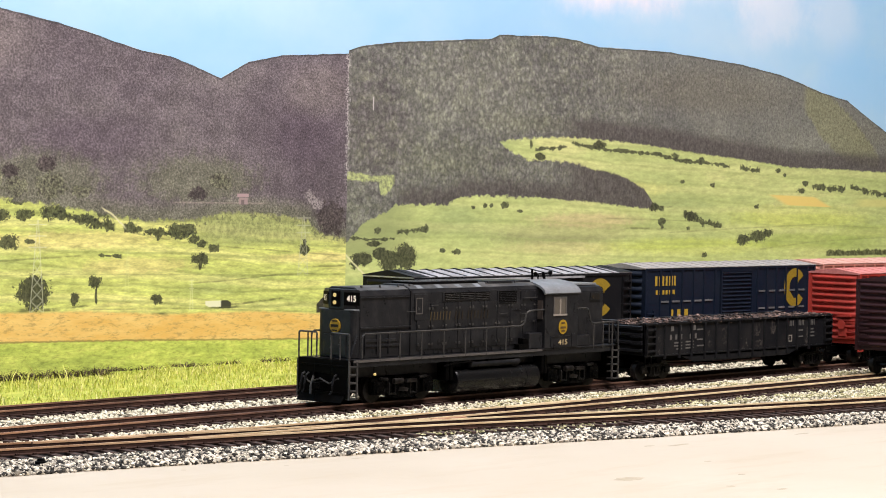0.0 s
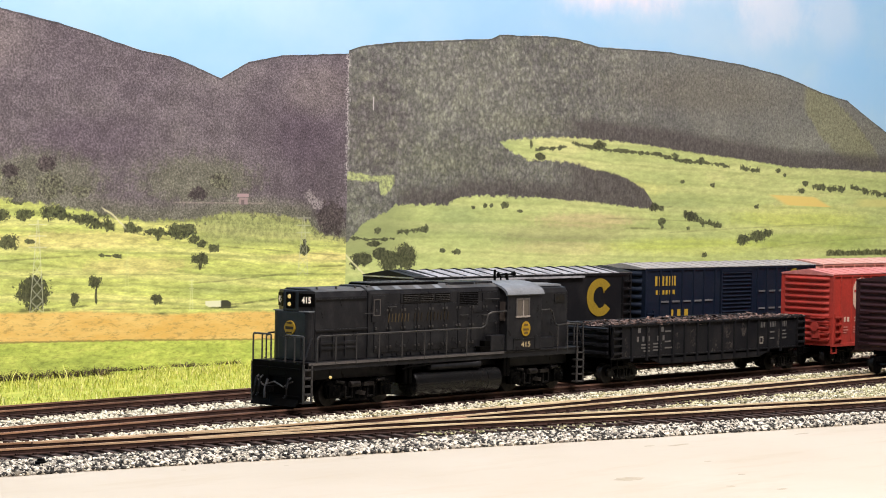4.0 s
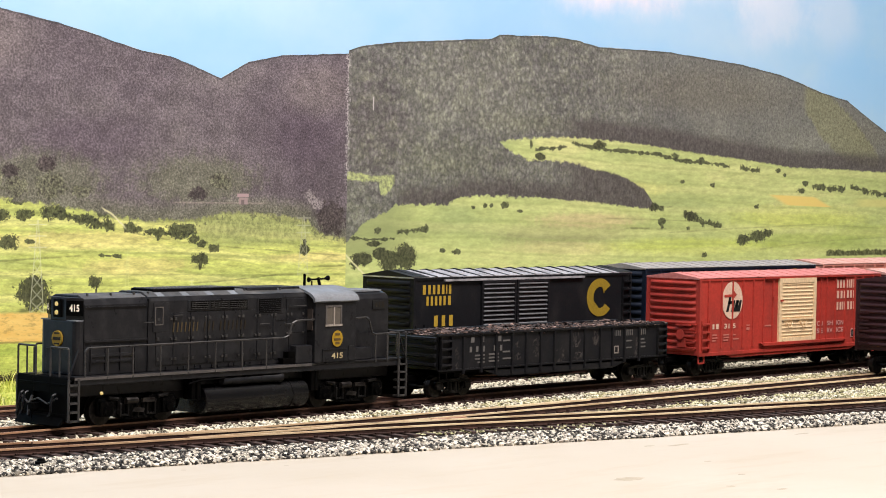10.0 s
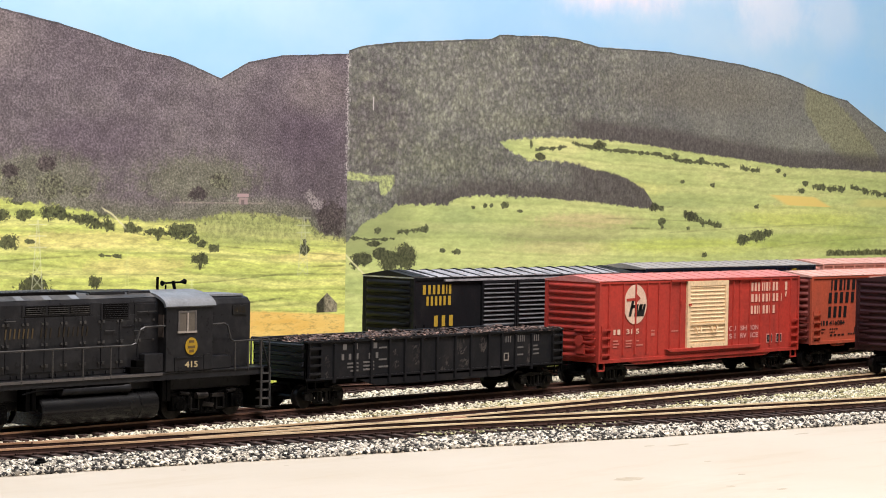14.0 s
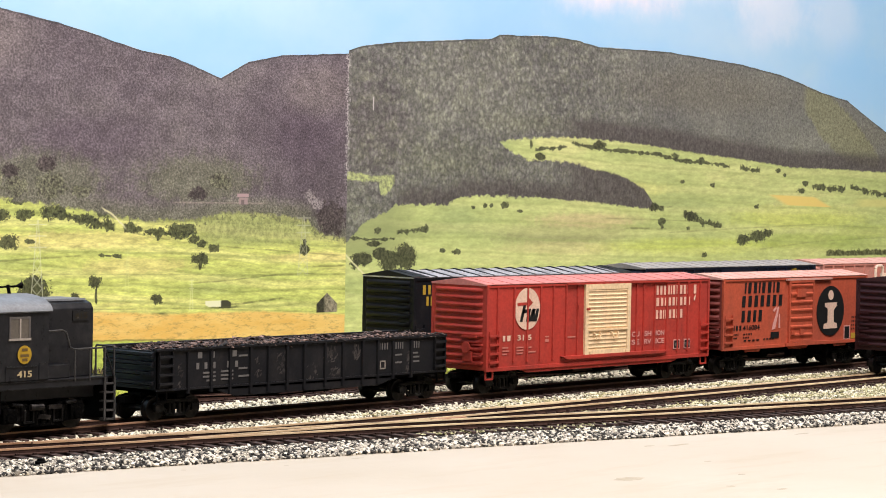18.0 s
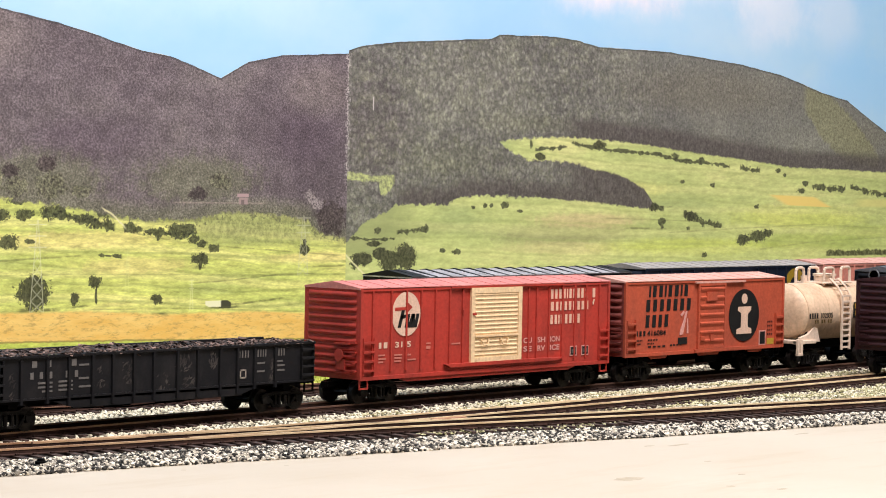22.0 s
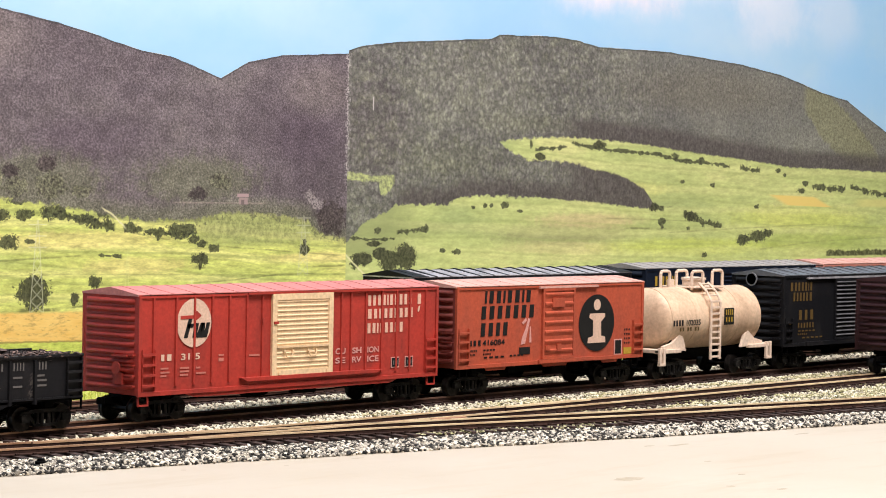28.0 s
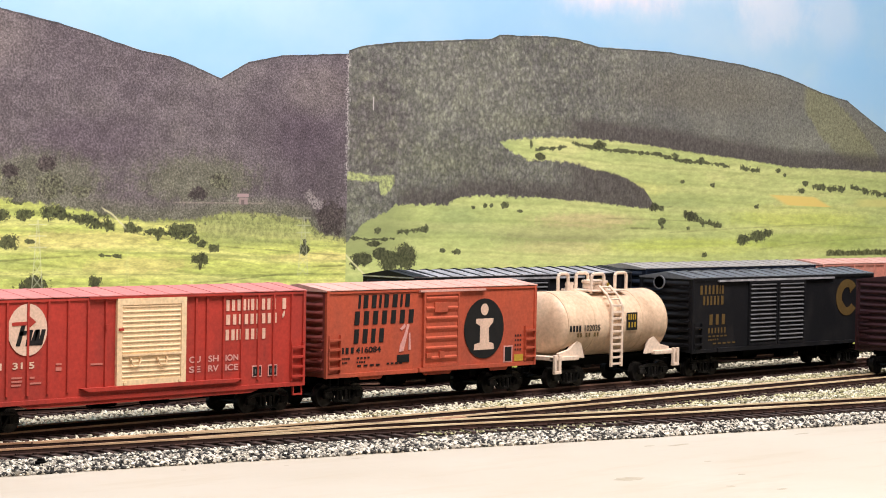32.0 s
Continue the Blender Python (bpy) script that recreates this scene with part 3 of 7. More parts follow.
def ovals(t, x, z, items):
    """Distance to the nearest of many ovals (x, z, half width, half height over half width): 1 on the rim."""
    place = shared(t, "place", lambda: t.nodes.new("ShaderNodeTexCoord").outputs["Object"])
    out = None
    for cx, cz, r, k in items:
        n, d = t.nodes.new("ShaderNodeVectorMath"), t.nodes.new("ShaderNodeVectorMath")
        n.operation, d.operation = "MULTIPLY_ADD", "LENGTH"
        n.inputs[1].default_value = (1000 / r, 0, 1000 / (r * k))
        n.inputs[2].default_value = (-cx / r, 0, -cz / (r * k))
        t.links.new(place, n.inputs[0])
        t.links.new(n.outputs[0], d.inputs[0])
        out = d.outputs["Value"] if out is None else calc(t, "MINIMUM", out, d.outputs["Value"])
    return out


def boxed(t, x, z, cx, cz, w, h):
    dx = calc(t, "DIVIDE", calc(t, "ABSOLUTE", calc(t, "SUBTRACT", x, cx)), w)
    dz = calc(t, "DIVIDE", calc(t, "ABSOLUTE", calc(t, "SUBTRACT", z, cz)), h)
    return step(t, calc(t, "MAXIMUM", dx, dz), 1.1, 0.9)


def stripe(t, v, middle, width):
    """1 where v is close to middle."""
    return step(t, calc(t, "ABSOLUTE", calc(t, "SUBTRACT", v, middle)), width, width * 0.3)


def print_start(name):
    m, t, b = shader(name)
    c, s = t.nodes.new("ShaderNodeTexCoord"), t.nodes.new("ShaderNodeSeparateXYZ")
    t.links.new(c.outputs["Object"], s.inputs[0])
    b.inputs["Roughness"].default_value = 0.6
    b.inputs["Specular IOR Level"].default_value = 0.15
    return m, t, b, calc(t, "MULTIPLY", s.outputs[0], 1000.0), calc(t, "MULTIPLY", s.outputs[2], 1000.0)


def grey(k):
    return (k, k, k, 1)


def foliage(t, dark, light):
    return shared(t, ("leaf", dark, light), lambda: mixed(t, ramp(t, grain(t, 430, 4.0, 0.8), [(0.40, grey(0)), (0.62, grey(1))]), dark, light))


def bushes(t, col, x, z, items, dark, light, wild=2.6):
    """Ragged bushes laid over a colour."""
    edge = calc(t, "MULTIPLY", calc(t, "ADD", grain(t, 300, 4.0, 0.8), -0.5), wild)
    d = calc(t, "ADD", ovals(t, x, z, items), edge)
    return mixed(t, calc(t, "MULTIPLY", step(t, d, 1.05, 0.85), 0.95), col, foliage(t, dark, light))


def hedge(t, col, x, z, pts, half, dark, light):
    """A broken hedge along a line of (x, z) points."""
    far = calc(t, "ABSOLUTE", calc(t, "SUBTRACT", z, line_of(t, x, pts)))
    edge = calc(t, "MULTIPLY", calc(t, "ADD", grain(t, 150, 4.0, 0.7), -0.45), half * 5.5)
    on = both(t, step(t, calc(t, "ADD", far, edge), half * 1.1, half * 0.8), step(t, x, pts[0][0], pts[0][0] + 2), step(t, x, pts[-1][0], pts[-1][0] - 2))
    return mixed(t, calc(t, "MULTIPLY", on, 0.95), col, foliage(t, dark, light))


def thin_line(t, col, x, z, pts, half, colour, strength):
    """A thin uneven line: a fence, a ditch, a field's edge."""
    far = calc(t, "SUBTRACT", z, line_of(t, x, pts))
    on = both(t, stripe(t, far, 0.0, half * 1.5), step(t, x, pts[0][0], pts[0][0] + 5), step(t, x, pts[-1][0], pts[-1][0] - 5), shared(t, "breaks", lambda: ramp(t, grain(t, 130, 3.0, 0.7), [(0.36, grey(0.15)), (0.56, grey(1))])))
    return mixed(t, calc(t, "MULTIPLY", on, strength), col, colour)


def pylon(t, col, x, z, px, z0, z1, half, colour, strength):
    """A lattice mast with tapering legs, braces and three cross arms."""
    up = calc(t, "DIVIDE", calc(t, "SUBTRACT", z, z0), z1 - z0)
    side = calc(t, "ABSOLUTE", calc(t, "SUBTRACT", x, px))
    reach = calc(t, "MULTIPLY", calc(t, "SUBTRACT", 1.06, up), half)
    marks = stripe(t, calc(t, "SUBTRACT", side, reach), 0.0, 0.42)
    saw = calc(t, "ABSOLUTE", calc(t, "SUBTRACT", calc(t, "MULTIPLY", calc(t, "FRACT", calc(t, "DIVIDE", calc(t, "SUBTRACT", z, z0), half * 1.5)), 2.0), 1.0))
    brace = both(t, stripe(t, calc(t, "SUBTRACT", calc(t, "DIVIDE", side, reach), saw), 0.0, 0.22), step(t, side, half, half * 0.9))
    marks = either(t, marks, calc(t, "MULTIPLY", brace, 0.7))
    for level in (0.70, 0.82, 0.94):
        arm = both(t, stripe(t, up, level, 0.45 / (z1 - z0)), step(t, side, half * 1.5, half * 1.3))
        marks = either(t, marks, arm)
    marks = both(t, marks, step(t, z, z0, z0 + 1), step(t, z, z1, z1 - 1))
    return mixed(t, calc(t, "MULTIPLY", marks, strength), col, colour)


def contours(t, x, z, fall, swell, size, pitch):
    """Rows that follow the lie of the land, 0 to 1."""
    lie = calc(t, "ADD", calc(t, "ADD", z, calc(t, "MULTIPLY", x, fall)), calc(t, "MULTIPLY", grain(t, size, 3.0, 0.5, (0.5, 1, 1.4)), swell))
    return calc(t, "ADD", calc(t, "MULTIPLY", calc(t, "SINE", calc(t, "MULTIPLY", lie, 6.283 / pitch)), 0.5), 0.5)


SIL_L = [(600, 205), (709, 191), (737, 181), (773, 176), (791, 173), (810, 169), (830, 165), (850, 163), (862, 160), (887, 153), (891, 155), (908, 163), (934, 168), (962, 170), (988, 172)]
SIL_R = [(988, 174), (999, 177), (1028, 181), (1078, 185), (1115, 188), (1123, 191), (1177, 193), (1200, 192), (1224, 189), (1299, 190), (1345, 188), (1387, 186), (1437, 181), (1460, 177), (1490, 171), (1529, 166), (1554, 156), (1586, 144), (1649, 117), (1800, 95)]
WOOD_L = [(600, 90), (711, 88), (738, 86), (782, 82), (812, 77), (836, 75), (872, 76), (893, 80), (923, 79), (946, 77), (957, 75), (964, 69), (991, 64)]
SPUR_FOOT = [(985, 60), (991, 64), (1002, 74), (1026, 82), (1030, 85), (1076, 85), (1089, 90), (1113, 91), (1169, 90), (1215, 88), (1258, 85), (1283, 84), (1291, 96), (1296, 130)]
SPUR_TOP = [(987, 119.8), (1117, 126.3), (1125, 124.4), (1137, 119.0), (1154, 113.7), (1176, 114.5), (1203, 112.5), (1221, 108.8), (1236, 108.3), (1257, 103.8), (1277, 96.5), (1284, 90.6), (1289, 83.0)]
RIDGE_FOOT = [(987, 105.1), (1116, 120.7), (1126, 125.1), (1156, 127.7), (1190, 129.4), (1250, 128.0), (1282, 126.2), (1348, 121.6), (1403, 118.4), (1455, 114.6), (1516, 114.4), (1587, 113.1), (1649, 108.7), (1800, 88)]


def left_print():
    m, t, b, x, z = print_start("left_landscape_print")
    rag = calc(t, "ADD", grain(t, 260, 5.0, 0.75), -0.5)
    # meadow: fields in soft rows along the slope
    lay = grain(t, 16, 5.0, 0.6, (0.4, 1, 3.0))
    col = ramp(t, lay, [(0.30, rgb(170, 178, 116)), (0.42, rgb(190, 198, 116)), (0.54, rgb(206, 210, 124)), (0.66, rgb(220, 212, 140)), (0.80, rgb(198, 204, 124))])
    col = mixed(t, calc(t, "MULTIPLY", ramp(t, contours(t, x, z, 0.03, 26, 7, 13), [(0.55, grey(0)), (0.95, grey(1))]), 0.45), col, rgb(226, 218, 150))
    col = mixed(t, calc(t, "MULTIPLY", ramp(t, contours(t, x, z, 0.05, 30, 9, 9.5), [(0.88, grey(0)), (1.0, grey(1))]), 0.62), col, rgb(150, 158, 96))
    col = mixed(t, calc(t, "MULTIPLY", ramp(t, contours(t, x, z, 0.05, 14, 30, 3.1), [(0.5, grey(0)), (1.0, grey(1))]), 0.30), col, rgb(156, 162, 100))
    tan = step(t, calc(t, "ADD", ovals(t, x, z, [(786, 65.2, 71.2, 0.07), (828, 51.5, 43.4, 0.11), (964, 54.6, 41.6, 0.07)]), calc(t, "MULTIPLY", rag, 1.2)), 1.2, 0.5)
    col = mixed(t, calc(t, "MULTIPLY", tan, 0.6), col, rgb(222, 206, 140))
    col = mixed(t, 1.0, col, ramp(t, grain(t, 240, 4.0, 0.8, (0.45, 1, 1.6)), [(0.32, grey(0.68)), (0.7, grey(1.38))]), "MULTIPLY")
    # olive slope under the wood
    olive = both(t, step(t, calc(t, "ADD", z, calc(t, "MULTIPLY", rag, 14.0)), 57, 70), step(t, x, 850, 885))
    col = mixed(t, calc(t, "MULTIPLY", olive, 0.75), col, mixed(t, ramp(t, grain(t, 300, 4.0, 0.8), [(0.40, grey(0)), (0.60, grey(1))]), rgb(116, 120, 88), rgb(176, 180, 124)))
    # golden stubble and the bright field below it
    top = line_of(t, x, [(600, 29), (712, 29), (794, 28), (853, 25), (916, 25), (990, 21)])
    low = line_of(t, x, [(600, 15), (712, 14), (776, 13), (853, 11), (916, 9), (990, 7)])
    zr = calc(t, "ADD", z, calc(t, "MULTIPLY", rag, 2.2))
    gold = mixed(t, ramp(t, grain(t, 60, 5.0, 0.7, (0.5, 1, 2.2)), [(0.35, grey(0)), (0.7, grey(1))]), rgb(222, 178, 100), rgb(236, 204, 132))
    gold = mixed(t, calc(t, "MULTIPLY", step(t, grain(t, 230, 5.0, 0.8, (0.5, 1, 1.7)), 0.49, 0.64), 0.75), gold, rgb(176, 146, 92))
    col = mixed(t, step(t, calc(t, "SUBTRACT", zr, top), 1.0, -1.0), col, gold)
    low_col = mixed(t, 1.0, ramp(t, grain(t, 70, 5.0, 0.7, (0.5, 1, 2.4)), [(0.34, rgb(164, 178, 88)), (0.5, rgb(188, 200, 100)), (0.68, rgb(212, 216, 116))]), ramp(t, grain(t, 330, 4.0, 0.8, (0.6, 1, 1.6)), [(0.34, grey(0.62)), (0.5, grey(1.0)), (0.68, grey(1.25))]), "MULTIPLY")
    col = mixed(t, step(t, calc(t, "SUBTRACT", zr, low), 0.6, -0.6), col, low_col)
    col = mixed(t, calc(t, "MULTIPLY", stripe(t, calc(t, "SUBTRACT", zr, low), 0.2, 0.7), 0.75), col, rgb(132, 128, 74))
    # hedges, trees and field edges in the meadow
    col = thin_line(t, col, x, z, [(718, 53.0), (739, 54.9), (760, 55.8), (794, 57.2)], 0.50, rgb(96, 98, 68), 0.60)
    col = thin_line(t, col, x, z, [(718, 47.4), (782, 47.5), (881, 45.9), (965, 43.9)], 0.40, rgb(96, 98, 68), 0.35)
    col = thin_line(t, col, x, z, [(865, 41.3), (894, 42.3), (933, 45.1), (965, 45.2)], 0.45, rgb(96, 98, 68), 0.50)
    col = thin_line(t, col, x, z, [(882, 28.9), (903, 29.3), (940, 31.9)], 0.60, rgb(96, 98, 68), 0.80)
    col = thin_line(t, col, x, z, [(748, 29.8), (761, 29.7), (779, 29.5)], 0.90, rgb(96, 98, 68), 0.85)
    col = thin_line(t, col, x, z, [(867, 49.8), (873, 49.7), (885, 49.6)], 0.60, rgb(96, 98, 68), 0.80)
    col = thin_line(t, col, x, z, [(838, 25.9), (845, 25.6), (852, 25.5)], 0.60, rgb(96, 98, 68), 0.80)
    col = thin_line(t, col, x, z, [(782, 30.3), (790, 30.7), (798, 31.1)], 0.60, rgb(96, 98, 68), 0.80)
    col = thin_line(t, col, x, z, [(812, 71.0), (844, 65.8), (877, 62.0), (983, 55.4)], 0.40, rgb(96, 98, 68), 0.45)
    col = thin_line(t, col, x, z, [(794, 29.1), (865, 27.8), (965, 23.2)], 0.40, rgb(96, 98, 68), 0.40)
    col = thin_line(t, col, x, z, [(958, 49.2), (974, 49.3), (989, 49.5)], 0.50, rgb(96, 98, 68), 0.60)
    for pts, half in (([(764, 78.8), (776, 77.7), (793, 75.7), (814, 71.3)], 3.3), ([(818, 72.1), (832, 70.0), (846, 68.5), (861, 67.6), (870, 68.8)], 2.6), ([(801, 57.5), (810, 56.8), (819, 56.1)], 1.0)):
        col = hedge(t, col, x, z, pts, half, rgb(44, 45, 40), rgb(104, 108, 80))
    col = bushes(t, col, x, z, [(753, 78.2, 6.2, 0.48), (740, 78.1, 4.9, 0.56), (772, 79.4, 8.8, 0.35), (776, 81.1, 3.8, 0.63), (793, 76.0, 8.0, 0.39), (804, 78.9, 3.9, 0.54), (749, 84.7, 5.8, 0.32), (859, 70.0, 11.2, 0.33), (866, 71.5, 5.1, 0.44), (869, 65.2, 4.6, 0.5), (875, 62.8, 4.2, 0.5), (884, 60.4, 4.0, 0.6), (743, 64.5, 6.6, 0.60), (757, 64.5, 3.6, 0.36)], rgb(44, 45, 40), rgb(104, 108, 80))
    col = bushes(t, col, x, z, [(760, 38.7, 10.9, 0.83), (787, 34.9, 3.2, 1.24), (800, 43.4, 4.8, 0.69), (801, 36.6, 1.0, 4.63), (843, 33.3, 4.5, 0.64), (874, 54.0, 6.2, 0.59), (874, 50.9, 1.5, 1.48), (954, 58.9, 4.6, 0.70), (954, 62.1, 1.8, 1.76)], rgb(38, 38, 35), rgb(88, 90, 72), 2.4)
    # wooded hill over all
    foot = line_of(t, x, WOOD_L)
    over = calc(t, "SUBTRACT", calc(t, "ADD", z, calc(t, "MULTIPLY", rag, 9.0)), foot)
    speck = grain(t, 760, 4.0, 0.85)
    hill = ramp(t, grain(t, 12, 5.0, 0.6), [(0.32, rgb(98, 88, 96)), (0.52, rgb(110, 101, 107)), (0.72, rgb(124, 116, 118))])
    scrub = either(t, step(t, calc(t, "ADD", ovals(t, x, z, [(765, 96, 48, 0.38), (872, 97, 52, 0.30)]), calc(t, "MULTIPLY", rag, 1.6)), 1.1, 0.5), step(t, over, 14, 2))
    hill = mixed(t, calc(t, "MULTIPLY", scrub, 0.7), hill, rgb(114, 114, 98))
    hill = bushes(t, hill, x, z, [(767, 104, 6.5, 0.75), (744, 100, 6, 0.6), (872, 90, 7, 0.5), (975, 76, 12, 0.9)], rgb(62, 54, 58), rgb(92, 84, 84))
    hill = bushes(t, hill, x, z, [(770, 93, 10, 0.75), (748, 92, 8, 0.6), (733, 96, 8, 0.7), (790, 90, 8, 0.4), (888, 97, 9, 0.5)], rgb(66, 62, 60), rgb(138, 138, 116))
    hill = mixed(t, calc(t, "MULTIPLY", step(t, ovals(t, x, z, [(955, 122, 44, 0.5), (800, 118, 60, 0.3)]), 1.0, 0.3), 0.5), hill, rgb(94, 82, 94))
    hill = mixed(t, calc(t, "MULTIPLY", step(t, ovals(t, x, z, [(965, 150, 40, 0.5), (720, 170, 60, 0.5)]), 1.0, 0.3), 0.4), hill, rgb(136, 126, 124))
    hill = mixed(t, 1.0, hill, ramp(t, speck, [(0.34, grey(0.42)), (0.50, grey(0.96)), (0.66, grey(2.0))]), "MULTIPLY")
    clump = ramp(t, grain(t, 95, 4.0, 0.7, (1, 1, 1.3)), [(0.36, grey(0.80)), (0.64, grey(1.18))])
    hill = mixed(t, 1.0, hill, clump, "MULTIPLY")
    hill = mixed(t, calc(t, "MULTIPLY", step(t, calc(t, "SUBTRACT", line_of(t, x, SIL_L), zr), 1.3, 0.5), 0.6), hill, rgb(54, 58, 60))
    col = mixed(t, step(t, over, -1.2, 1.2), col, hill)
    thin = step(t, calc(t, "ADD", calc(t, "MULTIPLY", over, 0.016), grain(t, 420, 3.0, 0.7)), 0.50, 0.58)
    col = mixed(t, both(t, thin, step(t, x, 840, 880), step(t, over, 0.5, -0.5)), col, rgb(118, 120, 88))
    # lanes, house, barn, pale rock, pylon
    lane = stripe(t, calc(t, "SUBTRACT", zr, line_of(t, x, [(780, 95), (800, 84), (812, 78), (822, 70), (830, 60)])), 0, 0.9)
    col = mixed(t, calc(t, "MULTIPLY", both(t, lane, step(t, x, 803, 806), step(t, x, 822, 818)), 0.8), col, rgb(222, 216, 176))
    for z0, xa, xb, k in ((85.0, 850, 925, 0.55), (84.0, 782, 802, 0.0)):
        if k:
            col = mixed(t, both(t, stripe(t, zr, z0, 0.6), step(t, x, xa, xa + 8), step(t, x, xb, xb - 8), ramp(t, speck, [(0.3, grey(0.2)), (0.6, grey(k))])), col, rgb(176, 160, 156))
    col = mixed(t, boxed(t, x, z, 905.5, 86.2, 3.4, 1.9), col, rgb(160, 140, 142))
    col = mixed(t, boxed(t, x, z, 905.2, 89.3, 4.4, 0.9), col, rgb(176, 150, 154))
    col = mixed(t, boxed(t, x, z, 905, 85.4, 1.2, 1.4), col, rgb(120, 106, 108))
    eave = calc(t, "ADD", z, calc(t, "MULTIPLY", calc(t, "ABSOLUTE", calc(t, "SUBTRACT", x, 892.5)), 0.45))
    col = mixed(t, both(t, boxed(t, x, z, 892.8, 29.4, 4.6, 2.2), step(t, eave, 33.0, 32.2)), col, rgb(70, 70, 58))
    col = mixed(t, both(t, boxed(t, x, z, 884, 29.8, 5.8, 1.7), step(t, calc(t, "ADD", z, calc(t, "MULTIPLY", x, 0.5)), 468.0, 469.0)), col, rgb(228, 226, 198))
    col = mixed(t, calc(t, "MULTIPLY", both(t, stripe(t, zr, 27.6, 0.8), step(t, x, 880, 884), step(t, x, 906, 900)), 0.7), col, rgb(84, 86, 62))
    gable = both(t, step(t, calc(t, "SUBTRACT", calc(t, "SUBTRACT", 34.0, calc(t, "ABSOLUTE", calc(t, "MULTIPLY", calc(t, "SUBTRACT", x, 973), 0.75))), z), -0.3, 0.3), step(t, z, 22.4, 23.0), boxed(t, x, z, 973, 28, 8.5, 8))
    col = mixed(t, gable, col, mixed(t, 1.0, mixed(t, step(t, x, 970, 972), rgb(62, 60, 54), rgb(140, 132, 118)), ramp(t, grain(t, 330, 4.0, 0.8), [(0.40, grey(0.45)), (0.60, grey(1.35))]), "MULTIPLY"))
    rock = step(t, calc(t, "ADD", ovals(t, x, z, [(959, 89, 4, 1.0), (964, 85, 4, 0.9)]), calc(t, "MULTIPLY", rag, 4.0)), 1.0, 0.7)
    col = mixed(t, calc(t, "MULTIPLY", both(t, rock, step(t, speck, 0.40, 0.56)), 0.8), col, rgb(172, 162, 164))
    col = pylon(t, col, x, z, 762, 28, 76, 4.2, rgb(222, 222, 200), 0.38)
    col = pylon(t, col, x, z, 953, 44, 79, 4.0, rgb(196, 196, 176), 0.42)
    col = pylon(t, col, x, z, 822, 32, 60, 1.6, rgb(214, 218, 150), 0.35)
    col = pylon(t, col, x, z, 868, 26, 44, 1.2, rgb(226, 228, 180), 0.4)
    # scuffed right margin
    scuff = both(t, step(t, calc(t, "ADD", x, calc(t, "MULTIPLY", rag, 9.0)), 985.5, 987.5), step(t, speck, 0.46, 0.58), step(t, z, 92, 100))
    col = mixed(t, calc(t, "MULTIPLY", scuff, 0.75), col, rgb(214, 206, 206))
    t.links.new(col, b.inputs["Base Color"])
    return m


def right_print():
    m, t, b, x, z = print_start("right_landscape_print")
    rag = calc(t, "ADD", grain(t, 260, 5.0, 0.75), -0.5)
    lay = grain(t, 13, 4.0, 0.55, (0.55, 1, 2.6))
    col = ramp(t, lay, [(0.30, rgb(164, 176, 122)), (0.42, rgb(184, 194, 130)), (0.54, rgb(196, 204, 138)), (0.66, rgb(214, 212, 150)), (0.80, rgb(188, 197, 132))])
    for cx, cz, r, k, c, f in ((1190, 67, 95, 0.09, rgb(158, 158, 116), 0.85), (1215, 76, 70, 0.09, rgb(206, 188, 146), 0.75), (1190, 58, 80, 0.07, rgb(204, 190, 144), 0.5), (1050, 70, 50, 0.12, rgb(150, 158, 110), 0.5), (1250, 97, 70, 0.08, rgb(216, 214, 136), 0.7), (1470, 78, 110, 0.10, rgb(204, 212, 112), 0.6), (1480, 60, 110, 0.09, rgb(166, 182, 96), 0.6),
                               (1560, 68, 60, 0.10, rgb(170, 184, 92), 0.6), (1330, 58, 120, 0.06, rgb(200, 210, 106), 0.6)):
        col = mixed(t, calc(t, "MULTIPLY", step(t, calc(t, "ADD", ovals(t, x, z, [(cx, cz, r, k)]), calc(t, "MULTIPLY", rag, 0.9)), 1.1, 0.4), f), col, c)
    col = mixed(t, calc(t, "MULTIPLY", ramp(t, contours(t, x, z, 0.02, 34, 6, 15), [(0.55, grey(0)), (0.95, grey(1))]), 0.40), col, rgb(212, 214, 150))
    col = mixed(t, calc(t, "MULTIPLY", ramp(t, contours(t, x, z, 0.03, 30, 8, 11), [(0.90, grey(0)), (1.0, grey(1))]), 0.34), col, rgb(160, 172, 110))
    col = mixed(t, calc(t, "MULTIPLY", ramp(t, contours(t, x, z, 0.02, 14, 30, 3.4), [(0.5, grey(0)), (1.0, grey(1))]), 0.14), col, rgb(158, 166, 108))
    col = mixed(t, 1.0, col, ramp(t, grain(t, 210, 4.0, 0.8, (0.5, 1, 1.5)), [(0.32, grey(0.82)), (0.7, grey(1.22))]), "MULTIPLY")
    zr = calc(t, "ADD", z, calc(t, "MULTIPLY", rag, 2.0))
    # scrubby pastures at the left foot
    past = both(t, step(t, calc(t, "ADD", z, calc(t, "MULTIPLY", rag, 10.0)), 52, 58), step(t, calc(t, "ADD", x, calc(t, "MULTIPLY", rag, 30.0)), 1062, 1020))
    col = mixed(t, calc(t, "MULTIPLY", past, 0.7), col, rgb(142, 150, 106))
    # stubble patches
    slope = calc(t, "ADD", z, calc(t, "MULTIPLY", calc(t, "SUBTRACT", x, 1470), 0.02))
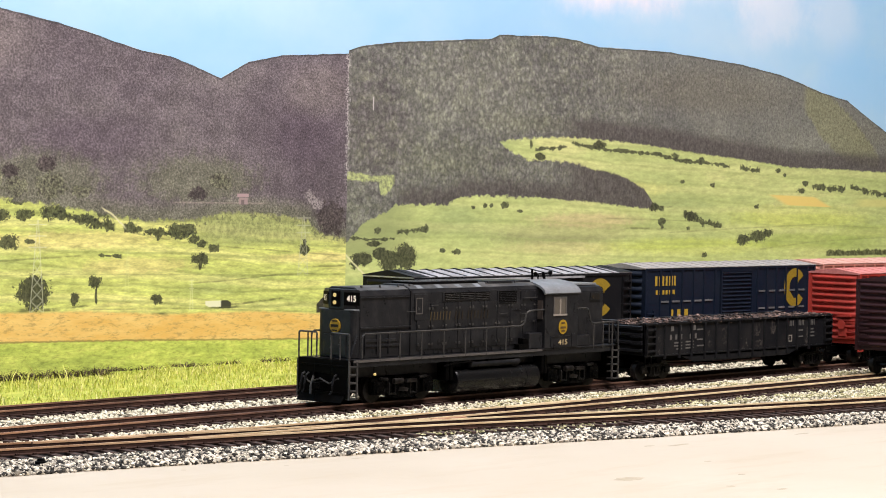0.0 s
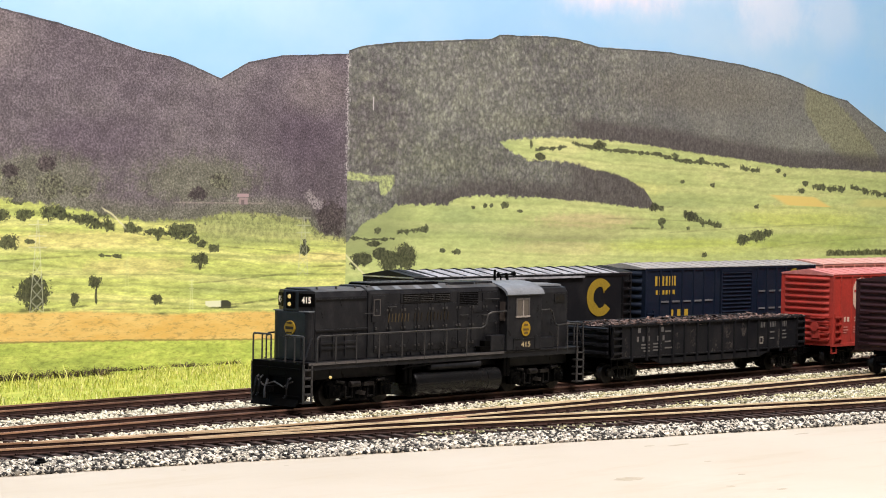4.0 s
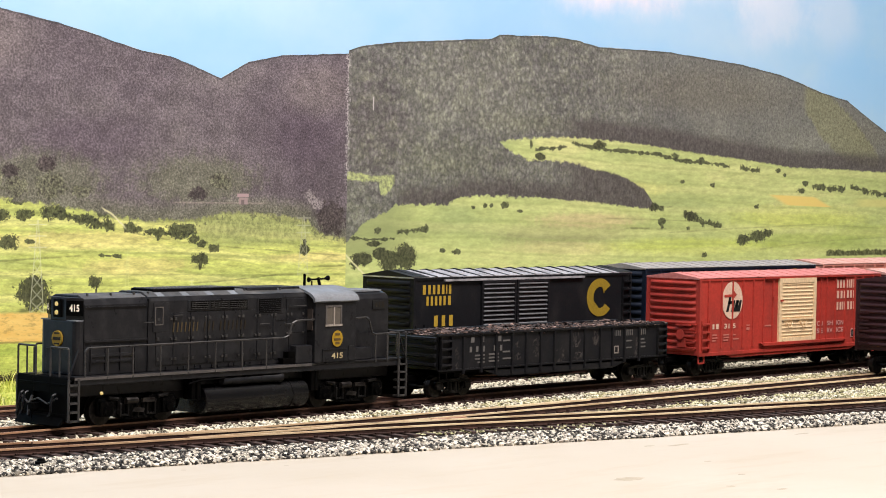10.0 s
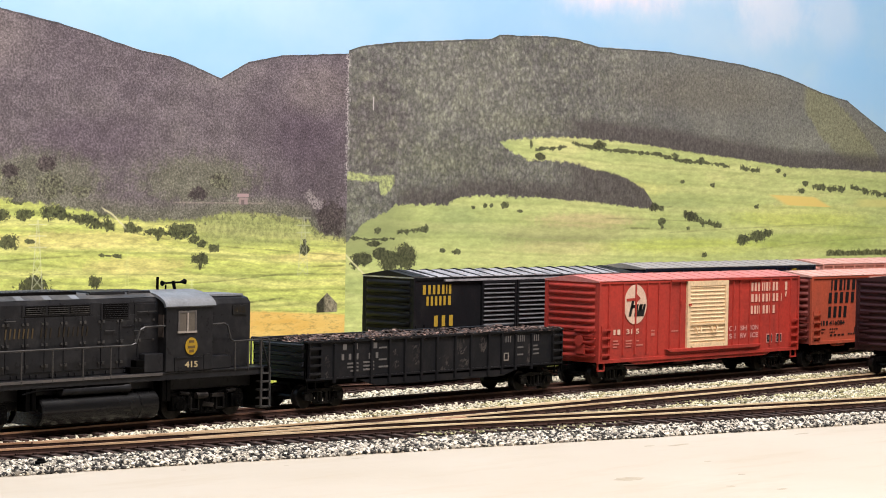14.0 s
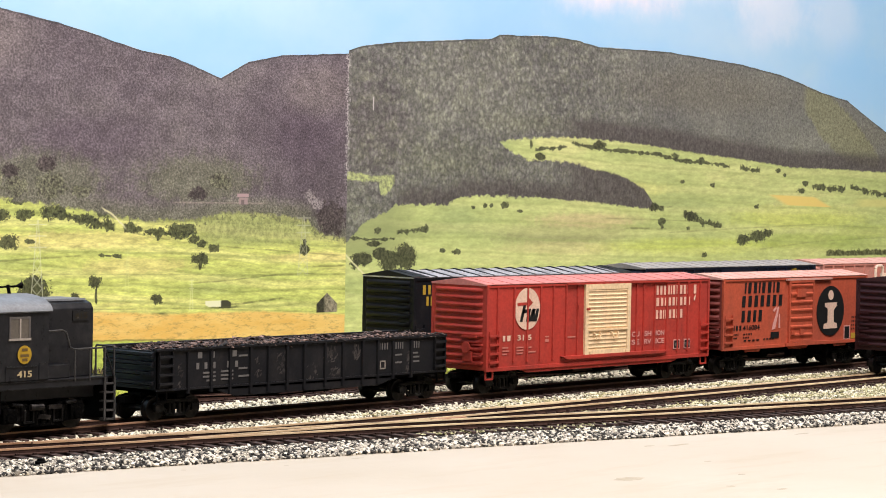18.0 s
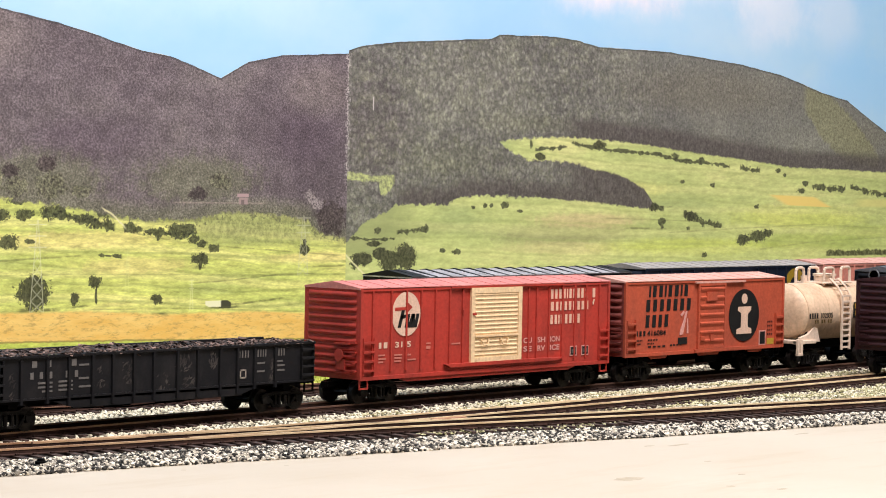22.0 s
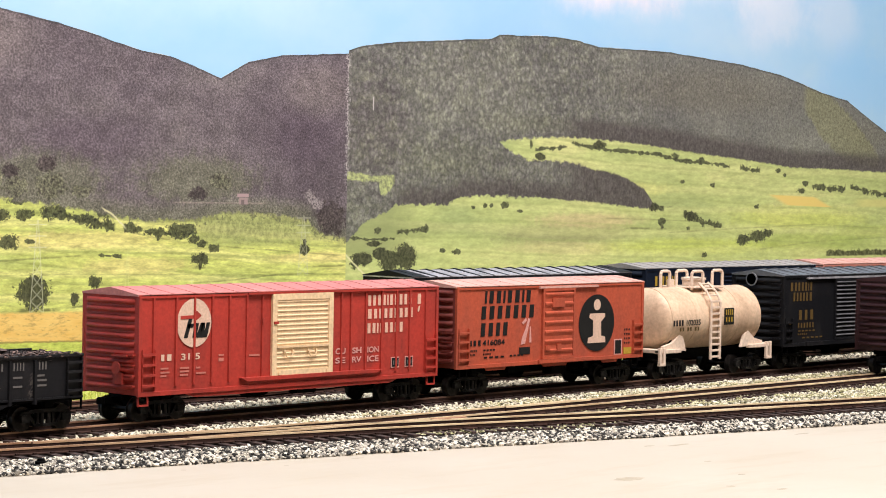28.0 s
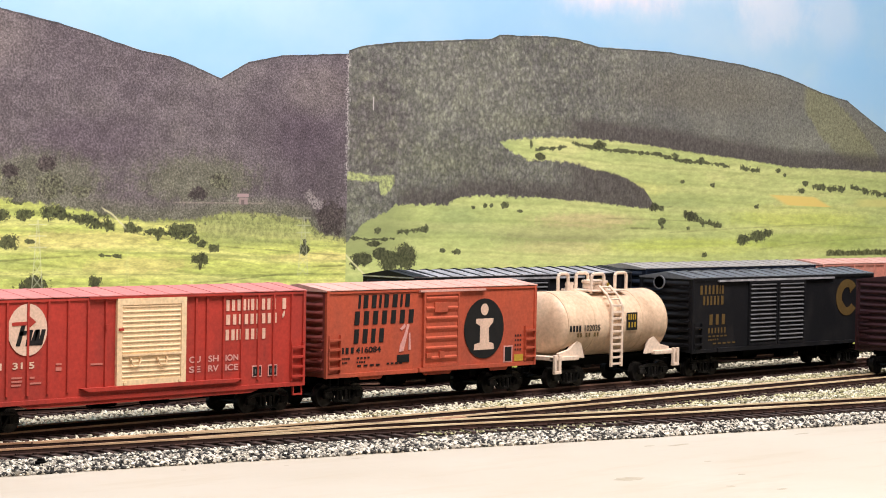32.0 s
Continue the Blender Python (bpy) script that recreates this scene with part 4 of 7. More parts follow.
    patch = both(t, step(t, slope, 86.4, 87.2), step(t, slope, 94.4, 93.2), step(t, calc(t, "ADD", x, calc(t, "MULTIPLY", slope, 3.2)), 1722, 1734), step(t, calc(t, "ADD", x, calc(t, "MULTIPLY", slope, 3.2)), 1792, 1782))
    col = mixed(t, calc(t, "MULTIPLY", patch, 0.95), col, rgb(234, 207, 126))
    patch = both(t, step(t, zr, 85, 88), step(t, zr, 94, 91), step(t, x, 1535, 1560))
    col = mixed(t, calc(t, "MULTIPLY", patch, 0.6), col, rgb(224, 214, 140))
    # hedges, bushes and field edges
    col = thin_line(t, col, x, z, [(1230, 77.5), (1284, 76.5), (1343, 75.4)], 0.50, rgb(112, 116, 82), 0.35)
    col = thin_line(t, col, x, z, [(1255, 70.8), (1290, 70.4), (1305, 70.4)], 0.70, rgb(112, 116, 82), 0.70)
    col = thin_line(t, col, x, z, [(1296, 85.3), (1303, 85.0), (1310, 85.4)], 0.50, rgb(112, 116, 82), 0.60)
    col = thin_line(t, col, x, z, [(1303, 67.7), (1384, 70.3), (1494, 73.5), (1589, 70.0)], 0.50, rgb(112, 116, 82), 0.30)
    col = thin_line(t, col, x, z, [(1413, 55.3), (1487, 60.6), (1590, 63.5)], 0.50, rgb(112, 116, 82), 0.30)
    for pts, half in (([(1321, 80.8), (1333, 78.5), (1346, 74.6), (1369, 71.9)], 2.6), ([(1196, 125.9), (1220, 123.2), (1251, 121.7), (1269, 121.4), (1295, 120.1)], 1.5), ([(1288, 121.1), (1315, 117.0), (1341, 116.0), (1365, 114.9), (1377, 113.5)], 1.5), ([(1388, 113.3), (1404, 111.6), (1415, 111.4)], 2.4), ([(1482, 101.3), (1509, 100.4), (1522, 99.3), (1530, 101.5)], 2.6), ([(1535, 102.0), (1557, 98.8), (1581, 96.5), (1632, 93.4)], 2.4), ([(1282, 86.0), (1290, 85.3), (1298, 83.4), (1300, 81.9)], 2.4), ([(1159, 120.3), (1170, 121.6), (1182, 122.3), (1193, 123.3)], 1.4), ([(1387, 61.1), (1406, 63.4), (1427, 66.6)], 3.0), ([(1031, 68.4), (1046, 69.7), (1061, 71.0)], 2.0), ([(988, 65.8), (1007, 64.4), (1031, 64.7)], 1.0)):
        col = hedge(t, col, x, z, pts, half, rgb(52, 54, 46), rgb(108, 112, 84))
    col = bushes(t, col, x, z, [(1101, 83.8, 2.1, 0.58), (1112, 84.9, 2.2, 0.65), (1118, 85.0, 2.2, 0.64), (1131, 85.4, 3.6, 0.64), (1073, 57.6, 2.9, 0.59), (1086, 56.5, 4.2, 0.39), (1320, 102.4, 3.3, 0.41), (1356, 100.6, 3.1, 0.57), (1411, 86.0, 3.6, 0.50), (1348, 52.3, 3.4, 0.52), (1297, 75.0, 4.5, 0.65), (1297, 71.9, 1.9, 0.89), (1328, 70.7, 2.0, 0.70), (1437, 112.2, 3.7, 0.44), (1446, 109.1, 2.2, 0.66), (1474, 103.3, 4.6, 0.44), (1469, 97.9, 5.3, 0.38), (1311, 119.3, 4.6, 0.59), (1342, 117.6, 3.4, 0.64), (1015, 69.7, 2.9, 0.68), (1156, 123.8, 1.7, 1.51), (996, 49.7, 3.8, 0.69), (1395, 62.6, 8.5, 0.45), (1413, 65.0, 10.1, 0.45), (1426, 67.0, 6.6, 0.45), (1146, 81.6, 2.8, 0.38)], rgb(52, 54, 46), rgb(108, 112, 84))
    col = bushes(t, col, x, z, [(1002, 53.2, 9.6, 0.41), (1039, 53.9, 11.0, 0.74), (1026, 51.6, 9.9, 0.68), (1018, 55.7, 7.3, 0.54), (1331, 78.9, 8.0, 0.41), (1287, 85.2, 6.4, 0.47), (1165, 116.5, 5.7, 0.44), (1226, 125.5, 7.3, 0.37), (1012, 61.8, 6.8, 0.27)], rgb(40, 40, 36), rgb(92, 94, 74), 2.0)
    strip = both(t, step(t, zr, 49.2, 50.4), step(t, calc(t, "ADD", z, calc(t, "MULTIPLY", rag, 9.0)), 54.5, 53.2), step(t, x, 1503, 1506))
    col = mixed(t, calc(t, "MULTIPLY", strip, 0.9), col, mixed(t, step(t, grain(t, 300, 3.0, 0.7), 0.45, 0.6), rgb(40, 38, 34), rgb(104, 104, 80)))
    # woods: the ridge, and the spur that runs out below it
    foot_r, foot_s = line_of(t, x, RIDGE_FOOT), line_of(t, x, SPUR_FOOT)
    zw = calc(t, "ADD", z, calc(t, "MULTIPLY", rag, calc(t, "ADD", 4.0, calc(t, "MULTIPLY", step(t, x, 1300, 1100), 5.0))))
    on_ridge = step(t, calc(t, "SUBTRACT", zw, foot_r), -0.7, 0.7)
    on_spur = both(t, step(t, calc(t, "SUBTRACT", zw, foot_s), -0.7, 0.7), step(t, calc(t, "SUBTRACT", zw, line_of(t, x, SPUR_TOP)), 0.8, -0.8), step(t, x, 1295, 1293))
    wood = ramp(t, grain(t, 11, 5.0, 0.6, (1, 1, 1.5)), [(0.32, rgb(106, 106, 104)), (0.52, rgb(121, 121, 116)), (0.72, rgb(135, 135, 127))])
    for cx, cz, r, k, c, f in ((1010, 130, 45, 1.0, rgb(100, 92, 95), 0.7), (1100, 150, 80, 0.35, rgb(140, 140, 131), 0.6), (1150, 137, 60, 0.12, rgb(136, 138, 116), 0.6), (1080, 112, 60, 0.25, rgb(118, 120, 104), 0.7), (1350, 165, 140, 0.14, rgb(112, 108, 99), 0.6), (1560, 140, 40, 0.3, rgb(118, 116, 104), 0.5)):
        wood = mixed(t, calc(t, "MULTIPLY", step(t, calc(t, "ADD", ovals(t, x, z, [(cx, cz, r, k)]), calc(t, "MULTIPLY", rag, 0.8)), 1.1, 0.3), f), wood, c)
    tops = line_of(t, x, [(1467, 175.4), (1498, 170.5), (1530, 157.0), (1555, 140.8), (1580, 122.0)])
    foots = line_of(t, x, [(1468, 158.9), (1492, 139.0), (1523, 123.0), (1556, 118.5), (1580, 117.3)])
    meadow = both(t, step(t, calc(t, "SUBTRACT", calc(t, "ADD", z, calc(t, "MULTIPLY", rag, 14.0)), tops), 2, -2), step(t, calc(t, "SUBTRACT", calc(t, "ADD", z, calc(t, "MULTIPLY", rag, 14.0)), foots), -2, 2), step(t, x, 1466, 1476), step(t, x, 1582, 1573))
    wood = mixed(t, calc(t, "MULTIPLY", meadow, 0.62), wood, rgb(138, 138, 104))
    hue = ramp(t, grain(t, 140, 4.0, 0.8, (1, 1, 1.3)), [(0.36, rgb(97, 91, 95)), (0.50, rgb(119, 118, 112)), (0.64, rgb(143, 144, 125))])
    wood = mixed(t, calc(t, "ADD", 0.12, calc(t, "MULTIPLY", step(t, x, 1330, 1180), 0.36)), wood, hue)
    crown = ramp(t, cells(t, 300, (1, 1, 0.9)), [(0.1, grey(1.25)), (0.6, grey(0.70))])
    clump = ramp(t, grain(t, 90, 5.0, 0.75, (1, 1, 1.5)), [(0.34, grey(0.79)), (0.5, grey(0.99)), (0.66, grey(1.20))])
    fade = step(t, x, 1380, 1180)
    wood = mixed(t, calc(t, "ADD", 0.25, calc(t, "MULTIPLY", fade, 0.65)), wood, mixed(t, 1.0, wood, crown, "MULTIPLY"))
    wood = mixed(t, calc(t, "ADD", 0.35, calc(t, "MULTIPLY", fade, 0.6)), wood, mixed(t, 1.0, wood, clump, "MULTIPLY"))
    wood = mixed(t, 1.0, wood, ramp(t, grain(t, 480, 4.0, 0.8), [(0.35, grey(0.66)), (0.5, grey(1.10)), (0.65, grey(1.62))]), "MULTIPLY")
    wood = mixed(t, calc(t, "MULTIPLY", step(t, calc(t, "SUBTRACT", line_of(t, x, SIL_R), zr), 1.4, 0.5), 0.6), wood, rgb(58, 62, 62))
    trunk = ramp(t, grain(t, 300, 3.0, 0.6, (1.4, 1, 0.25)), [(0.35, grey(0.80)), (0.65, grey(1.12))])
    shade = either(t, both(t, step(t, calc(t, "SUBTRACT", zw, foot_s), 16, 4), on_spur, step(t, x, 1020, 1045)), both(t, step(t, calc(t, "SUBTRACT", zw, foot_r), 17, 8), step(t, x, 1170, 1215)))
    dusk = mixed(t, 1.0, mixed(t, 1.0, rgb(92, 86, 86), trunk, "MULTIPLY"), ramp(t, grain(t, 420, 4.0, 0.8), [(0.36, grey(0.55)), (0.5, grey(0.95)), (0.66, grey(1.5))]), "MULTIPLY")
    wood = mixed(t, calc(t, "MULTIPLY", shade, 0.85), wood, dusk)
    zc = calc(t, "ADD", z, calc(t, "MULTIPLY", rag, 5.0))
    top = line_of(t, x, [(982, 104.0), (1001, 102.7), (1015, 101.3), (1027, 102.4), (1032, 101.9)])
    low = line_of(t, x, [(982, 99.1), (1001, 98.7), (1015, 98.6), (1017, 90.7), (1022, 91.0), (1028, 96.4), (1033, 99.9)])
    clear = both(t, step(t, calc(t, "SUBTRACT", zc, top), 0.8, -0.8), step(t, calc(t, "SUBTRACT", zc, low), -0.8, 0.8), step(t, calc(t, "ADD", x, calc(t, "MULTIPLY", rag, 5.0)), 1030, 1027))
    wood = mixed(t, clear, wood, mixed(t, ramp(t, grain(t, 300, 4.0, 0.8), [(0.40, grey(0)), (0.60, grey(1))]), rgb(128, 132, 104), rgb(192, 200, 140)))
    col = mixed(t, either(t, on_ridge, on_spur), col, wood)
    # pale scratch, lane, pylon
    col = mixed(t, boxed(t, x, z, 1009.5, 144, 0.5, 4), col, rgb(190, 184, 184))
    lane = stripe(t, calc(t, "SUBTRACT", zr, line_of(t, x, [(985, 58), (997, 49), (1010, 40)])), 0, 1.0)
    col = mixed(t, calc(t, "MULTIPLY", both(t, lane, step(t, z, 42, 44)), 0.8), col, rgb(222, 218, 176))
    pole = both(t, stripe(t, x, 1291, 0.6), step(t, z, 46, 49), step(t, z, 66, 63))
    col = mixed(t, calc(t, "MULTIPLY", pole, 0.2), col, rgb(140, 148, 100))
    scuff = both(t, step(t, calc(t, "ADD", x, calc(t, "MULTIPLY", rag, 10.0)), 991, 988.5), step(t, grain(t, 700, 3.0, 0.7), 0.5, 0.6), step(t, z, 92, 110))
    col = mixed(t, calc(t, "MULTIPLY", scuff, 0.6), col, rgb(206, 200, 200))
    t.links.new(col, b.inputs["Base Color"])
    return m


def sky_print():
    m, t, b, x, z = print_start("sky_print")
    col = ramp(t, grain(t, 5, 5.0, 0.55, (1, 1, 1.6)), [(0.30, rgb(150, 199, 243)), (0.52, rgb(168, 210, 244)), (0.78, rgb(196, 222, 244))])
    rag = calc(t, "ADD", grain(t, 22, 6.0, 0.65), -0.5)
    for cx, cz, r, k, c, f in ((1235, 232, 80, 0.28, rgb(250, 238, 248), 0.9), (1430, 232, 50, 0.7, rgb(232, 236, 250), 0.55), (1512, 226, 40, 0.8, rgb(220, 232, 250), 0.45), (1340, 238, 100, 0.16, rgb(230, 236, 250), 0.6), (830, 208, 170, 0.16, rgb(196, 228, 248), 0.5), (1540, 180, 70, 0.5, rgb(150, 204, 250), 0.6)):
        d = calc(t, "ADD", ovals(t, x, z, [(cx, cz, r, k)]), calc(t, "MULTIPLY", rag, 1.6))
        col = mixed(t, calc(t, "MULTIPLY", step(t, d, 1.25, 0.2), f), col, c)
    t.links.new(col, b.inputs["Base Color"])
    return m


PAPER = plain("cut_paper", (0.80, 0.82, 0.86, 1), 0.7)
backdrop = thing("backdrop", "pasted photographic backdrop of wooded hills and green meadows", "backdrop", kind="structure")


def rough_line(pts, gap, amp, seed):
    out = []
    for (x0, z0), (x1, z1) in zip(pts, pts[1:]):
        n = max(1, int(math.hypot(x1 - x0, z1 - z0) / gap))
        for i in range(n):
            q = i / n
            x, z = x0 + (x1 - x0) * q, z0 + (z1 - z0) * q
            out.append((x, z + amp * noise.noise((x * 0.4, z * 0.4, seed + 9))))
    return out + [pts[-1]]


def sheet(name, ridge, bottom, y, material, label):
    """A paper sheet cut along a ridge line."""
    bm = B()
    lo = [bm.verts.new((x * MM, y * MM, (bottom if bottom is not None else z - 3) * MM)) for x, z in ridge]
    hi = [bm.verts.new((x * MM, y * MM, z * MM)) for x, z in ridge]
    for i in range(len(ridge) - 1):
        bm.faces.new((lo[i], lo[i + 1], hi[i + 1], hi[i]))
    me = bpy.data.meshes.new(name)
    bm.to_mesh(me)
    bm.free()
    me.materials.append(material)
    ob = new(name, me)
    ob.parent = backdrop
    return tagged(ob, label)


bm = B()
box(bm, -500, 2500, YB * 1000, YB * 1000 + 6, GROUND * 1000, 520)
part("sky_panel", bm, sky_print(), backdrop, "pale blue sky print on a stiff panel")
for y, ridge, material, what in ((YB * 1000 - 0.3, rough_line(SIL_R, 4, 0.5, 1), right_print(), "grey-green ridge"), (YB * 1000 - 0.6, rough_line(SIL_L, 4, 0.5, 2), left_print(), "purple-brown hill")):
    sheet("paper_edge", [(x, z + 0.05 + 0.55 * noise.noise((x * 0.06, 3, 1))) for x, z in ridge], None, y + 0.1, PAPER, "white cut edge of the " + what + " print")
    sheet("landscape_print", ridge, -10, y, material, "photographic print of a wooded " + what + " over green fields")

# ---- rolling stock: parts that all cars share ----
WHEELS = []          # wheelsets of the moving train, with their radius
NEARY = -W * 500     # near side of a car, in millimetres


def letters(name, text, x0, x1, z0, z1, material, parent, label="", y=None):
    """Readable writing on a near side: the built-in font, fitted into a box."""
    curve = bpy.data.curves.new(name, "FONT")
    curve.body = text
    curve.offset = 0.025
    tmp = bpy.data.objects.new("tmp", curve)
    scene.collection.objects.link(tmp)
    bpy.context.view_layer.update()
    me = bpy.data.meshes.new_from_object(tmp.evaluated_get(bpy.context.evaluated_depsgraph_get()))
    bpy.data.objects.remove(tmp)
    co = np.empty(len(me.vertices) * 3)
    me.vertices.foreach_get("co", co)
    co = co.reshape(-1, 3)
    lo, hi = co.min(0), co.max(0)
    u = (co - lo) / np.maximum(hi - lo, 1e-6)
    y = (NEARY - 0.25) if y is None else y
    out = np.stack([x0 + u[:, 0] * (x1 - x0), np.full(len(u), y), z0 + u[:, 1] * (z1 - z0)], 1) * MM
    me.vertices.foreach_set("co", out.ravel())
    me.materials.clear()
    me.materials.append(material)
    ob = new(name, me)
    ob.parent = parent
    return tagged(ob, label)


def bars(name, widths, x0, x1, z0, z1, material, parent, label="", y=None, fill=0.62, slant=0.0):
    """A line of painted writing that is not spelled out: one upright bar a letter. widths: 0 is a gap."""
    y = (NEARY - 0.22) if y is None else y
    total = sum(w if w else 0.8 for w in widths)
    k = (x1 - x0) / total
    x = x0
    fill = fill * 0.75 if fill < 0.9 else fill
    bm = B()
    for w in widths:
        if w:
            a, b = x + w * k * (1 - fill) / 2, x + w * k * (1 + fill) / 2
            prism(bm, [(a, z0), (b, z0), (b + slant, z1), (a + slant, z1)], "y", y, y + 0.1)
        x += (w if w else 0.8) * k
    return part(name, bm, material, parent, label)


def blot(bm, cx, cz, rx, rz, y, n=32, thick=0.12):
    prism(bm, [(cx + rx * math.cos(2 * math.pi * i / n), cz + rz * math.sin(2 * math.pi * i / n)) for i in range(n)], "y", y, y + thick)


def shape(bm, pts, y, thick=0.12):
    prism(bm, pts, "y", y, y + thick)


def wheel_mesh(r):
    bm = B()
    for s in (-1, 1):
        lathe(bm, [(-1.3, r), (-1.1, r + 0.02), (1.0, r + 0.05), (1.05, r + 0.55), (1.35, r + 0.5), (1.4, r * 0.85)][::1] if s < 0 else [(-1.4, r * 0.85), (-1.35, r + 0.5), (-1.05, r + 0.55), (-1.0, r + 0.05), (1.1, r + 0.02), (1.3, r)], 20, "y", 0, s * 8.6, 0)
        for i in range(5):
            a = 2 * math.pi * i / 5
            cyl(bm, (math.cos(a) * r * 0.55, s * 9.85, math.sin(a) * r * 0.55), (math.cos(a) * r * 0.55, s * 10.02, math.sin(a) * r * 0.55), r * 0.13, 8)
        cyl(bm, (0, s * 9.8, 0), (0, s * 11.4, 0), r * 0.25, 10)
    cyl(bm, (0, -8, 0), (0, 8, 0), 1.0, 8)
    for s in (-1, 1):
        lathe(bm, [(-0.12, r * 0.86), (-0.12, r * 1.0), (0.12, r * 1.0), (0.12, r * 0.86)], 20, "y", 0, s * 9.95, 0)
    return mesh_of("wheelset", bm, STEEL, 0, True)


FREIGHT_WHEEL = wheel_mesh(4.8)
LOCO_WHEEL = wheel_mesh(5.8)


def truck(car, x, moving, base=19.5, r=4.8):
    """A freight truck: two cast side frames, bolster and two wheelsets."""
    bm = B()
    box(bm, -2.0, 2.0, -11.5, 11.5, 4.2, 8.8)
    tr = part("truck", bm, DEEPBLACK, car, "black cast freight truck", 0.2, at=(x, 0, 0))
    h = base / 2
    for s in (-1, 1):
        bm = B()
        y0, y1 = (s * 12.4, s * 11.2) if s < 0 else (11.2, 12.4)
        # arch bar shape: top chord, sloping diagonals, bottom chord, journal boxes
        prism(bm, [(-h - 2.6, 6.6), (-h - 2.0, 7.6), (-5, 8.6), (5, 8.6), (h + 2.0, 7.6), (h + 2.6, 6.6), (h, 6.4), (4.6, 7.1), (-4.6, 7.1), (-h, 6.4)], "y", y0, y1)
        for d in (-1, 1):
            prism(bm, [(d * (h - 0.6), 6.8), (d * (h - 2.4), 6.8), (d * 4.2, 2.0), (d * 5.4, 1.8)], "y", y0, y1)
            prism(bm, [(d * (h - 2.2), 6.6), (d * (h + 2.2), 6.6), (d * (h + 1.9), 3.6), (d * (h - 1.9), 3.6)], "y", y0 - (0.5 if s < 0 else 0), y1 + (0.5 if s > 0 else 0))
            cyl(bm, (d * 1.6, s * 11.8, 2.6), (d * 1.6, s * 11.8, 6.9), 1.0, 8)
            prism(bm, [(d * 3.2, 7.2), (d * 4.4, 7.2), (d * 4.4, 2.2), (d * 3.2, 2.2)], "y", y0, y1)
        prism(bm, [(-5.4, 1.8), (5.4, 1.8), (4.6, 2.9), (-4.6, 2.9)], "y", y0, y1)
        part("side_frame", bm, TRUCK, tr, "", 0.12)
    for d in (-1, 1):
        w = new("wheelset", FREIGHT_WHEEL)
        w.parent = tr
        w.location = (d * h * MM, 0, r * MM)
        if moving:
            WHEELS.append((w, r))
    return tr


def coupler(car, x, s):
    """A knuckle coupler with its shank, at the end on the side s."""
    bm = B()
    prism(bm, [(x - s * 4, -1.2), (x + s * 3.2, -1.2), (x + s * 4.4, -2.2), (x + s * 6.2, -2.0), (x + s * 6.6, 0.2), (x + s * 5.2, 0.6), (x + s * 4.8, 1.8), (x + s * 3.6, 2.2), (x + s * 3.0, 1.2), (x - s * 4, 1.2)], "z", 7.2, 9.8)
    cyl(bm, (x + s * 4.2, 1.2, 7.3), (x + s * 5.0, -0.6, 2.6), 0.25, 5)
    return part("coupler", bm, DEEPBLACK, car, "", 0.15)


def underframe(car, L, z, tc):
    bm = B()
    box(bm, -L / 2 + 3, L / 2 - 3, -4, 4, 8.6, z + 0.2)
    for x in (-tc, tc, -L / 5, L / 5):
        box(bm, x - 2, x + 2, -14.5, 14.5, 9.2, z + 0.2)
    part("underframe", bm, DEEPBLACK, car)
    bm = B()
    cyl(bm, (-9, 7, 7.6), (4, 7, 7.6), 2.6, 10)
    part("brake_cylinder", bm, DEEPBLACK, car)
    bm = B()
    box(bm, 8, 20, -9, -3.5, 6.6, 10.6)
    part("air_reservoir", bm, DEEPBLACK, car, "", 0.6)
    bm = B()
    tube(bm, [(-L / 2 + 14, -6, 8.6), (-8, -6, 6.2), (8, -7, 6.8), (L / 2 - 14, -6, 8.6)], 0.35, 5)
    part("brake_rod", bm, DEEPBLACK, car)


def ladder(car, face, u0, u1, z0, z1, n, material, at, proud=1.5, name="ladder"):
    """Rungs between two stiles on a side (face 'y') or an end (face 'x')."""
    bm = B()
    for i in range(n):
        z = z0 + (z1 - z0) * (i + 0.5) / n
        if face == "y":
            box(bm, u0, u1, at - proud, at - proud + 0.9, z - 0.45, z + 0.45)
            for u in (u0, u1 - 0.6):
                box(bm, u + 0.05, u + 0.55, at - proud + 0.1, at, z - 0.36, z + 0.36)
        else:
            box(bm, at - proud, at - proud + 0.55, u0, u1, z - 0.35, z + 0.35)
            for u in (u0, u1 - 0.6):
                box(bm, at - proud + 0.1, at, u + 0.05, u + 0.55, z - 0.3, z + 0.3)
    if face == "y":
        for u in (u0, u1 - 0.5):
            box(bm, u + 0.1, u + 0.5, at - proud + 0.25, at, z0, z1)
    return part(name, bm, material, car)


def stirrup(car, x, z, material):
    bm = B()
    for a in (x, x + 5):
        box(bm, a, a + 0.6, NEARY + 0.2, NEARY + 0.9, z - 4, z + 1)
    box(bm, x, x + 5.6, NEARY + 0.2, NEARY + 0.9, z - 4.6, z - 3.9)
    return part("stirrup_step", bm, material, car)


def end_wall(car, x, s, z0, z1, n, material):
    """A pressed steel end with rows of long tapered ribs."""
    bm = B()
    w = W * 500 - 0.8
    box(bm, min(x - s * 0.1, x - s * 0.85), max(x - s * 0.1, x - s * 0.85), -w, w, z0, z1)
    wall = part("end_wall", bm, material, car)
    pitch = (z1 - z0 - 2) / n
    h = pitch * 0.36
    bm = B()
    rings = []
